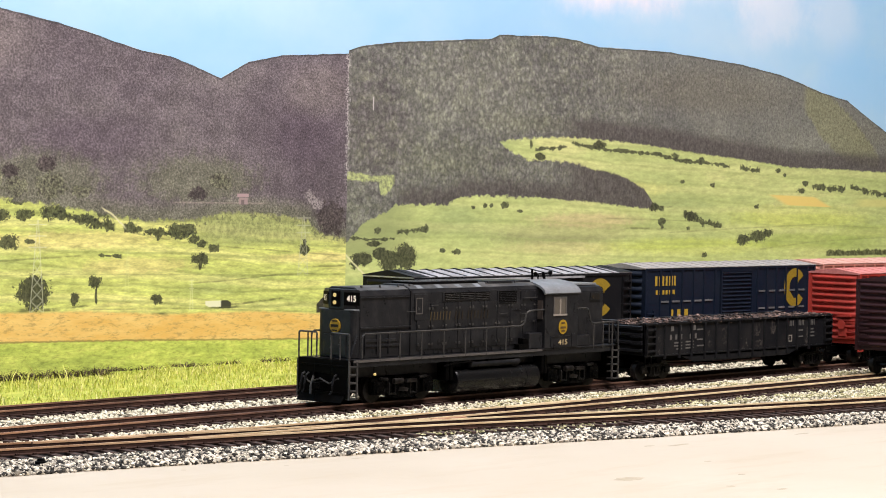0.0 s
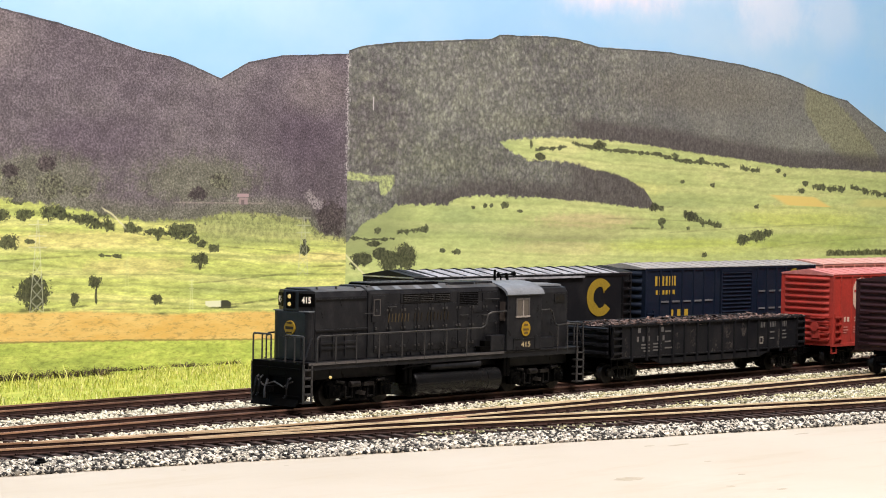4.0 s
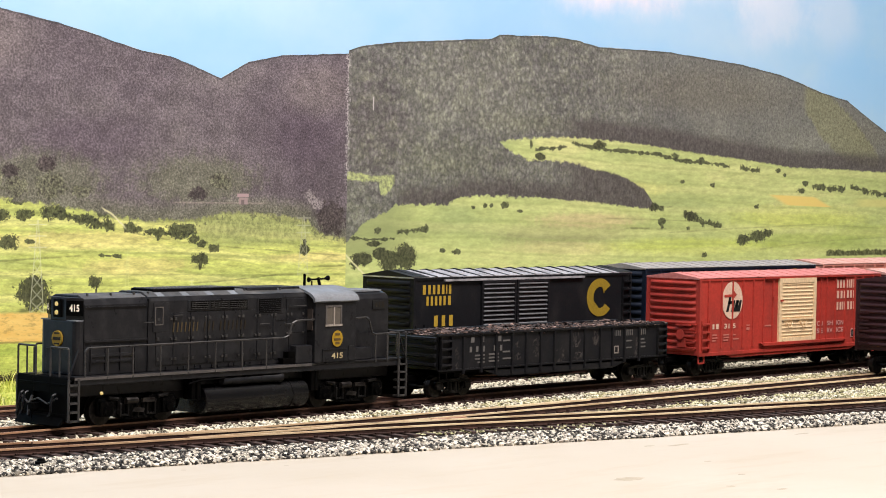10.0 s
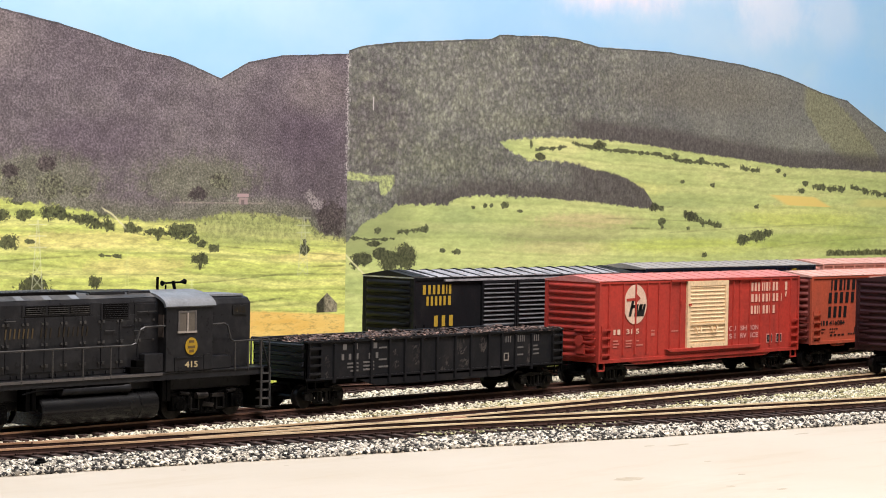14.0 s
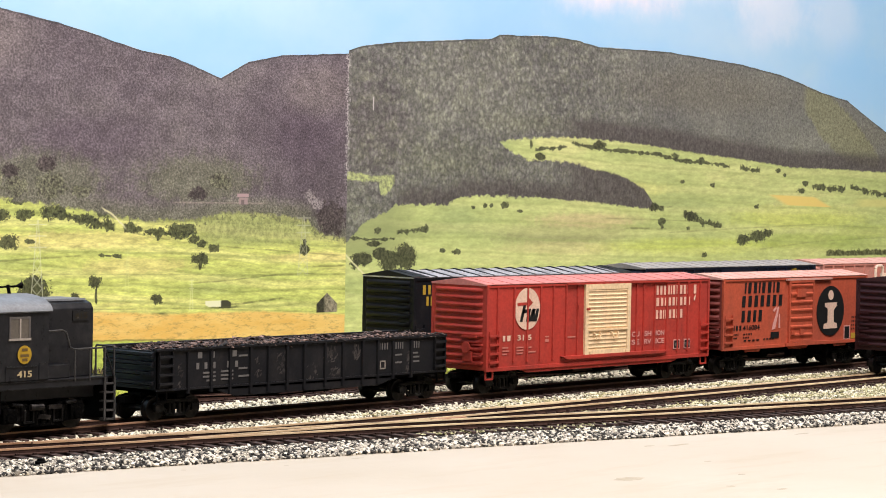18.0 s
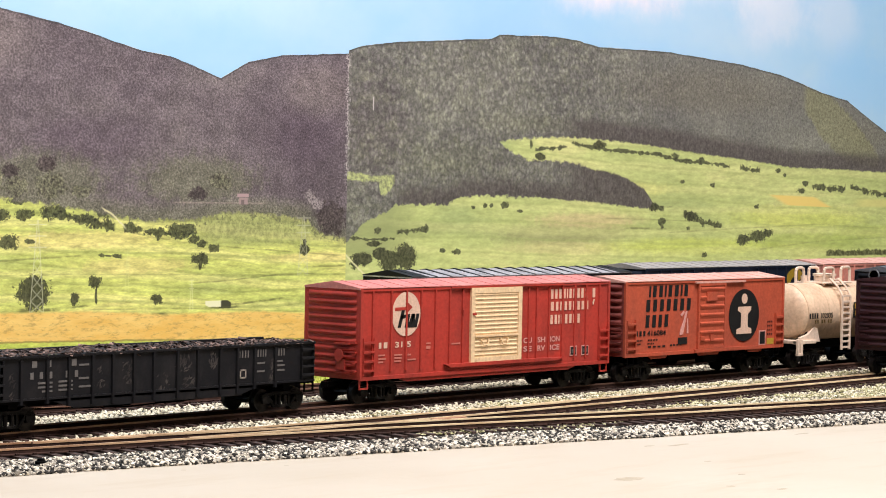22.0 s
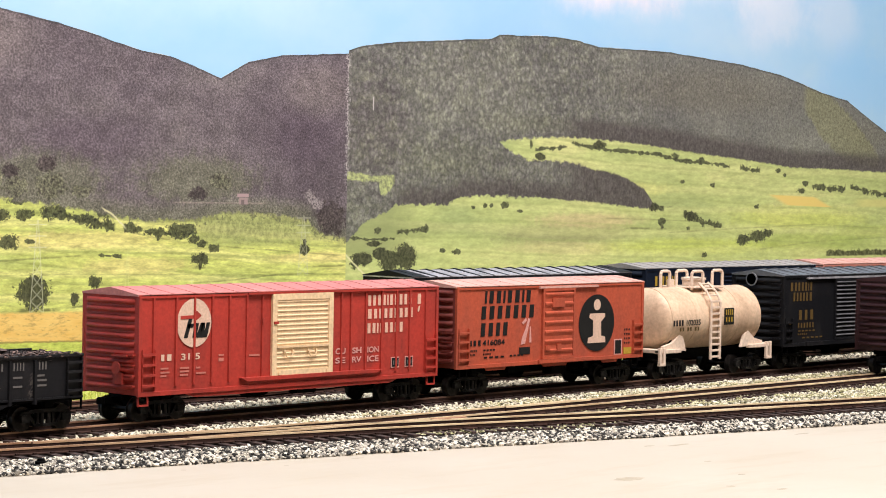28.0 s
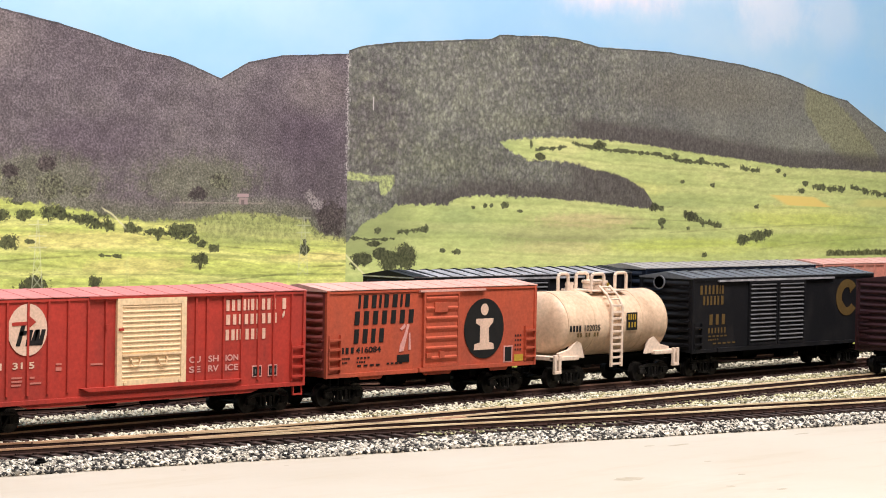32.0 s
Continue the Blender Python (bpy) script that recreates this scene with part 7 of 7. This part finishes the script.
    for s in (-1, 1):
        ya, yb = sorted((s * HW, s * (HW + 0.55)))
        for x0, x1, z0, z1 in ((-85.8, -53.2, 33.0, 33.7), (-85.8, -54, 46.6, 46.9), (-53.4, -52.8, 20.4, 49.4), (18, 37, 38.6, 39.0)):
            bm = B()
            box(bm, x0, x1, ya, yb, z0, z1)
            part("hood_seam", bm, LOCO, loco, "worn raised hood seam")
        bm = B()
        for x in (-83, -75.4, -67.8, -60.2):
            box(bm, x, x + 0.5, ya, yb, 21.5, 31.6)
        for x in [-49 + 9.4 * i for i in range(9)]:
            box(bm, x + 2.6, x + 3.4, ya, yb, 20.6, 21.6)
            box(bm, x + 5.6, x + 6.2, ya, yb, 20.6, 21.6)
        part("door_latches", bm, LOCO, loco)
    # cab
    bm = B()
    cw = 15.9
    roof_arc = [(-cw * math.cos(math.pi * i / 14), 46.0 + 5.6 * math.sin(math.pi * i / 14)) for i in range(15)]
    prism(bm, [(cw, 20), (-cw, 20)] + roof_arc, "x", 37.4, 62.8)
    cab = part("cab", bm, LOCO, loco, "black driver's cab", 0.2)
    bm = B()
    lid = [(-(cw + 0.9) * math.cos(math.pi * i / 14), 46.3 + 6.0 * math.sin(math.pi * i / 14)) for i in range(15)]
    prism(bm, lid + [(cw * math.cos(math.pi * i / 14), 45.8 + 5.4 * math.sin(math.pi * i / 14)) for i in range(15)][::1], "x", 36.4, 63.8)
    part("cab_roof", bm, CABROOF, cab, "grey arched cab roof", 0, True)
    for s in (-1, 1):
        y0, y1 = sorted((s * cw, s * (cw + 0.35)))
        bm = B()
        for a, b, c, d in ((43.6, 53.6, 43.6, 44.4), (43.6, 44.4, 36.2, 43.6), (52.8, 53.6, 36.2, 43.6)):
            box(bm, a, b, y0, y1, c, d)
        wf = part("cab_window", bm, WORN if s < 0 else LOCO, cab, "two-pane cab window with a worn frame")
        for a, b, c, d, name in ((43.4, 53.8, 35.4, 36.2, "sill"), (48.3, 49.0, 36.2, 43.6, "mullion")):
            bm = B()
            ya, yb = sorted((s * cw, s * (cw + 0.5)))
            box(bm, a, b, ya, yb, c, d)
            part(name, bm, FRAMETAN, wf, "pale " + name)
        for xa in (44.4, 49.1):
            bm = B()
            ya, yb = sorted((s * cw, s * (cw + 0.15)))
            box(bm, xa, xa + 3.7, ya, yb, 36.2, 43.6)
            part("pane", bm, PANE, wf, "dark window pane")
        bm = B()
        ya, yb = sorted((s * cw, s * (cw + 0.3)))
        box(bm, 42, 57, ya, yb, 25.2, 25.6)
        box(bm, 42, 42.4, ya, yb, 20.4, 25.6)
        box(bm, 58, 61.4, ya, yb, 20.4, 26.6)
        part("cab_panel", bm, LOCO, cab)
    for z0, z1, x, name in ((34, 43, 36.9, "front_window"),):
        for y in (-14.6, 11.6):
            bm = B()
            box(bm, x, x + 0.5, y, y + 3.0, z0, z1)
            part(name, bm, GLASSY, cab, "narrow cab window")
    # short hood
    bm = B()
    prism(bm, [(-HW, 20), (-HW, 46.4), (-HW + 1.6, 48.6), (-HW + 5, 49.6), (HW - 5, 49.6), (HW - 1.6, 48.6), (HW, 46.4), (HW, 20)], "x", 62.8, 88.6)
    sh = part("short_hood", bm, LOCO, loco, "black short hood", 0.3)
    bm = B()
    box(bm, 66, 87, -8, 8, 49.4, 50.2)
    part("hood_hatch", bm, CABROOF, sh)
    number_board(sh, 78, 86, -HW - 0.45, 41.8, 45.6, "small number board on the short hood")
    # battery boxes beside the cab
    for x0, x1, z1 in ((27, 37, 27.6), (63, 74, 25.4)):
        bm = B()
        box(bm, x0, x1, -15.0, -HW, 20, z1)
        part("battery_box", bm, LOCO, loco, "", 0.4)
    bm = B()
    for z0, x0 in ((20, 20), (22.6, 23)):
        box(bm, x0, 28, -14.6, -HW, z0, z0 + 2.6)
    part("cab_steps", bm, DEEPBLACK, loco, "", 0.2)
    # front end: stepped nose, headlights, angled number boards, emblem
    bm = B()
    prism(bm, [(-86.1, -HW), (-88.2, -HW), (-89.4, -HW + 0.8), (-89.9, -HW + 2.4), (-89.9, HW - 2.4), (-89.4, HW - 0.8), (-88.2, HW), (-86.1, HW)], "z", 20, 41.4)
    part("nose", bm, LOCO, loco, "black lower nose panel", 0.5)
    bm = B()
    prism(bm, [(-86.1, -HW), (-89.8, -4.6), (-89.8, 4.6), (-86.1, HW)], "z", 41.2, 50.5)
    part("upper_nose", bm, LOCO, loco, "black angled upper nose", 0.5)
    bm = B()
    for s in (-1, 1):
        prism(bm, [(-89.7, s * 4.8), (-89.7, s * 10.8), (-86.2, s * 10.9)], "z", 41.3, 41.7)
    part("nose_ledge", bm, CABROOF, loco, "worn grey ledge under the number boards")
    bm = B()
    box(bm, -90.7, -89.7, -2.4, 2.4, 42.6, 49.8)
    hl = part("headlight", bm, DEEPBLACK, loco, "twin headlight housing", 0.4)
    for z in (44.5, 47.8):
        bm = B()
        lathe(bm, [(-91.2, 0.4), (-91.1, 0.8), (-90.5, 1.0)], 16, "x", 0, 0, z)
        part("lens", bm, LIT, hl, "glowing lamp lens", 0, True)
    for s in (-1, 1):
        a, b = ((-89.8, -4.6), (-86.1, -HW)) if s < 0 else ((-86.1, HW), (-89.8, 4.6))
        d = Vector((b[0] - a[0], b[1] - a[1]))
        ln = d.length
        bm = B()
        box(bm, 0.2, ln - 0.2, -0.35, 0.1, 43.4, 49.2)
        nb = part("number_board", bm, DEEPBLACK, loco, "angled black number board", at=(a[0], a[1], 0))
        nb.rotation_euler[2] = math.atan2(d.y, d.x)
        letters("board_number", "415", 1.5, ln - 1.8, 45.0, 47.8, LITNUM, nb, "lit number", -0.5)
    bm = B()
    lathe(bm, [(-90.5, 0.1), (-90.5, 3.1), (-89.8, 3.2)], 24, "x", 0, 0, 34.2)
    em = part("emblem", bm, GOLDNOSE, loco, "round yellow nose emblem")
    bm = B()
    box(bm, -90.7, -90.45, -2.3, 2.3, 33.6, 34.8)
    box(bm, -90.7, -90.45, -1.6, 1.6, 31.9, 32.5)
    box(bm, -90.7, -90.45, -1.6, 1.6, 36.0, 36.6)
    part("emblem_bars", bm, GHOST, em)
    bm = B()
    box(bm, -90.3, -89.8, -6.8, 6.8, 21, 30.4)
    part("front_door", bm, LOCO, loco, "", 0.2)
    # side lettering and cab emblem
    y = -HW - 0.5
    bars("lettering", [1, 1, 1, 1, 1, 1, 1], -41.0, -26.0, 35.6, 39.4, WORNGOLD, loco, "faded gold lettering", y - 0.05, 0.42, 0.5)
    bars("lettering", [1, 1, 1, 0, 1, 1, 1, 1, 1, 1, 1], -24.0, 1.0, 35.6, 39.4, GHOST, loco, "nearly worn off gold lettering", y - 0.05, 0.4, 0.5)
    bm = B()
    blot(bm, 50.8, 30.0, 3.3, 3.5, -cw - 0.45)
    em = part("emblem", bm, GOLDNOSE, cab, "round yellow cab emblem")
    bm = B()
    for z, k in ((29.2, 2.0), (31.4, 1.4), (27.6, 1.3)):
        shape(bm, [(50.8 - k, z), (50.8 + k, z), (50.8 + k, z + 1.0), (50.8 - k, z + 1.0)], -cw - 0.55)
    part("emblem_bars", bm, GOLDDIM, em)
    letters("cab_number", "415", 47.4, 54.4, 21.4, 23.9, CABNUM, cab, "white cab number", -cw - 0.4)
    # horn and bell on the cab roof
    horn = B()
    cyl(horn, (46.5, 0, 52), (46.5, 0, 57.4), 0.6, 8)
    tube(horn, [(51, 0, 52), (51, 0, 54.2)], 0.4, 6)
    cyl(horn, (50, 0, 54.8), (62.5, 2, 55.0), 0.38, 8, 0.45)
    cyl(horn, (50.6, 0, 54.8), (49, 0, 54.8), 0.45, 10, 1.2)
    cyl(horn, (61, 2, 55.0), (63.6, 2.4, 55.2), 0.45, 10, 1.2)
    cyl(horn, (56, 0, 52), (56, 1, 55.6), 0.7, 8)
    part("horn", horn, DEEPBLACK, loco, "black air horn and post")
    # fuel tank and reservoirs
    bm = B()
    lathe(bm, [(-24.4, 0.5), (-24.4, 5.6), (-23.8, 6.2), (34.4, 6.2), (35.0, 5.6), (35.0, 0.5)], 32, "x", 0, -9.6, 7.2)
    lathe(bm, [(-24.4, 0.5), (-24.4, 5.6), (-23.8, 6.2), (34.4, 6.2), (35.0, 5.6), (35.0, 0.5)], 32, "x", 0, 9.6, 7.2)
    box(bm, -23, 34, -8, 8, 1.6, 13.2)
    part("fuel_tank", bm, SATIN, loco, "satin black rounded fuel tank", 0, True)
    for x in (25.0,):
        bm = B()
        lathe(bm, [(x, 6.2), (x, 6.4), (x + 0.8, 6.4), (x + 0.8, 6.2)], 24, "x", 0, -9.6, 7.2)
        part("tank_band", bm, SATIN, loco)
    bm = B()
    lathe(bm, [(-15, 0.4), (-14.4, 1.8), (17, 1.8), (17.4, 2.1), (20, 2.1), (21, 0.4)], 16, "x", 0, -13.2, 14.7)
    part("air_reservoir", bm, LOCO, loco, "", 0, True)
    bm = B()
    tube(bm, [(-34, -14.8, 14.6), (-28, -14.8, 15.6), (-14, -14.9, 16.0)], 0.4, 5)
    part("piping", bm, DEEPBLACK, loco)
    for x in (-32, -29, 37, 39.5):
        bm = B()
        box(bm, x, x + 2, -14.6, -9, 8, 16.7)
        part("equipment_box", bm, DEEPBLACK, loco, "", 0.2)
    for x in (-60, 62.5):
        loco_truck(loco, x)
    # Glowing dot put in for a small orange glint by the truck.
    bm = B()
    bmesh.ops.create_icosphere(bm, subdivisions=2, radius=0.7 * MM, matrix=Matrix.Translation(Vector((-80.0, -15.0, 13.2)) * MM))
    part("glint_dot", bm, LIT, loco, "small glowing dot standing in for a glint", 0, True)
    # pilots, steps, coupler
    for s, xe in ((-1, -97.6), (1, 96.4)):
        bm = B()
        xa, xb = sorted((xe, xe - s * 1.4))
        for ya, yb, za, zb in ((-15.2, -5.2, 3.2, 19.2), (5.2, 15.2, 3.2, 19.2), (-5.2, 5.2, 13.6, 19.2), (-5.2, 5.2, 3.2, 5.6)):
            box(bm, xa, xb, ya, yb, za, zb)
        box(bm, min(xe, xe + s * 0.5), max(xe, xe + s * 0.5), -14.4, 14.4, 16.9, 17.6)
        box(bm, min(xe, xe + s * 0.5), max(xe, xe + s * 0.5), -14.4, -6.4, 5.2, 5.8)
        box(bm, min(xe, xe + s * 0.5), max(xe, xe + s * 0.5), 6.4, 14.4, 5.2, 5.8)
        box(bm, min(xe, xe - s * 5), max(xe, xe - s * 5), -15.2, 15.2, 18.8, 20.0)
        # Dark backing put in so the coupler pocket reads as shade.
        box(bm, min(xe - s * 3, xe - s * 1.5), max(xe - s * 3, xe - s * 1.5), -12, 12, 3.0, 18.9)
        part("pilot", bm, DEEPBLACK, loco, "black end pilot plate", 0.25)
        bm = B()
        prism(bm, [(xe, 4.4), (xe + s * 2.6, 1.4), (xe + s * 2.2, 1.0), (xe - s * 0.6, 3.0)], "y", -13.5, 13.5)
        part("footboard", bm, DEEPBLACK, loco, "", 0.1)
        for t in (-1, 1):
            bm = B()
            for k in range(5):
                z = 3.0 + k * 3.5
                xa, xb = sorted((xe - s * 0.4, xe - s * 5.4))
                ya, yb = sorted((t * 12.4, t * 16.0))
                box(bm, xa, xb, ya, yb, z - 0.35, z + 0.35)
            for x in (xe - s * 0.5, xe - s * 5.4):
                ya, yb = sorted((t * 15.4, t * 16.0))
                box(bm, x - 0.45, x + 0.45, ya, yb, 2.6, 19.4)
            part("step_ladder", bm, HANDRAIL, loco, "corner step ladder")
        coupler(loco, xe, s)
        bm = B()
        tube(bm, [(xe + s * 1.2, -11, 12), (xe + s * 2.0, -6, 9.4), (xe + s * 1.6, 0, 11.4), (xe + s * 2.0, 6, 9.4), (xe + s * 1.2, 11, 12)], 0.35, 6)
        tube(bm, [(xe + s * 0.6, 5, 12), (xe + s * 2.8, 4.4, 7.6), (xe + s * 3.6, 3.6, 4.4)], 0.6, 6)
        part("hoses", bm, HANDRAIL, loco, "hanging air hoses and lift bar")
        for yy in (-9.0, 8.0, 10.5):
            bm = B()
            tube(bm, [(xe + s * 0.4, yy, 13.4), (xe + s * 2.0, yy, 12.6), (xe + s * 2.6, yy + 0.4, 9.0), (xe + s * 1.9, yy + 1.2, 6.2), (xe + s * 2.6, yy + 2.0, 4.6)], 0.5, 6)
            part("air_hose", bm, LOCO, loco)
        # end railing
        for y0, y1 in ((-15.4, -4.4), (4.4, 15.4)):
            bm = B()
            tube(bm, [(xe - s * 0.6, y0, 19.6), (xe - s * 0.6, y0, 30.8), (xe - s * 0.6, y0 + 0.6, 31.4), (xe - s * 0.6, y1 - 0.6, 31.4), (xe - s * 0.6, y1, 30.8), (xe - s * 0.6, y1, 19.6)], 0.45, 6)
            er = part("end_railing", bm, HANDRAIL, loco, "end platform railing")
            bm = B()
            cyl(bm, (xe - s * 0.6, (y0 + y1) / 2, 19.6), (xe - s * 0.6, (y0 + y1) / 2, 31.4), 0.4, 6)
            part("railing_post", bm, HANDRAIL, er)
        bm = B()
        cyl(bm, (xe - s * 0.6, -15.4, 19.6), (xe - s * 5.4, -15.5, 31), 0.4, 6)
        part("grab_iron", bm, LOCO, loco)
    # side handrails with stanchions
    for t in (-1, 1):
        bm = B()
        tube(bm, [(-89.0, t * 15.5, 19.8), (-89.0, t * 15.5, 29.8), (-87.6, t * 15.5, 31.2), (19.5, t * 15.5, 31.4), (22.0, t * 15.5, 32.2), (24.0, t * 15.5, 37.4), (26.5, t * 15.5, 38.4), (37.2, t * 15.4, 38.6)], 0.42, 6)
        hr = part("side_handrail", bm, HANDRAIL, loco, "long side handrail", 0, True)
        bm = B()
        cyl(bm, (0, 0, 18.6), (0, 0, 31.2), 0.36, 6)
        xs = [-77.5, -64.5, -50, -35, -20, -5, 9]
        first = part("stanchion", bm, HANDRAIL, hr, at=(xs[0], t * 15.5, 0))
        for x in xs[1:]:
            again(first, (x, t * 15.5, 0))
        bm = B()
        tube(bm, [(62.9, t * 15.4, 38.4), (69.5, t * 15.5, 38.6), (71.5, t * 15.5, 37.6), (73.6, t * 15.5, 31.8), (75.4, t * 15.5, 31.0), (91, t * 15.5, 31.2), (91, t * 15.5, 19.8)], 0.42, 6)
        hr = part("rear_handrail", bm, HANDRAIL, loco, "", 0, True)
        for x in (76, 83.5):
            again(first, (x, t * 15.5, 0), hr)
    return loco


# ---- the moving train, at its first place, and the standing cars ----
TRAIN = {}
for key, make, xc in (("loco", locomotive, 0.3855), ("gondola", gondola, 0.5900), ("red", red_boxcar, 0.7941), ("orange", orange_boxcar, 0.9674), ("tank", tank_car, 1.1050)):
    TRAIN[key] = (make((xc, YT, 0)), xc)
TRAIN["black"] = (double_door_boxcar((1.2545, YT, 0), True, GOLDDIM, "black boxcar with ribbed double doors and faded lettering", "cars of the moving train"), 1.2545)

double_door_boxcar((0.9455, YA - 0.0004, 0), False, GOLD, "black boxcar with yellow lettering on the rear siding", "cars on the rear siding")
blue_boxcar((1.1335, YA, 0))
plain_boxcar((1.3170, YA, 0), 178, 12, 53.4, SALMON, ORROOF, "salmon-red boxcar at the end of the rear siding", 10, "cars on the rear siding")
plain_boxcar((1.1800, YN, 0), 150, 12.6, 50.2, MAROON, MAROON, "dark maroon boxcar standing on the branch track", 10, "cars on the branch track")

# ---- how the train rolls ----
PLACES = [(0.0, 0.4539), (1.0, 0.4539), (1.8, 0.4539), (2.1, 0.4534), (2.5, 0.4503), (3.0, 0.4443), (3.5, 0.4361), (4.0, 0.4258), (5.5, 0.3932)]
SPEED = 0.02125


def place(t):
    """How far the train stands along the track at t seconds."""
    if t >= 5.5:
        return 0.3932 - SPEED * (t - 5.5)
    return float(np.interp(t, [p[0] for p in PLACES], [p[1] for p in PLACES]))


def motions():
    times = [p[0] for p in PLACES] + [6.0 + i for i in range(27)]
    for ob, xc in TRAIN.values():
        walk(ob, [(t, pose(xc + place(t), YT, 0)) for t in times])
    turns = [0.0, 1.8, 2.1] + [2.4 + 0.2 * i for i in range(149)]
    turns = [t for t in turns if t <= 32.0]
    for w, r in WHEELS:
        x, y, z = w.location
        walk(w, [(t, Matrix.Translation((x, y, z)) @ Matrix.Rotation((place(t) - place(0.0)) / (r * MM), 4, "Y")) for t in turns])


motions()
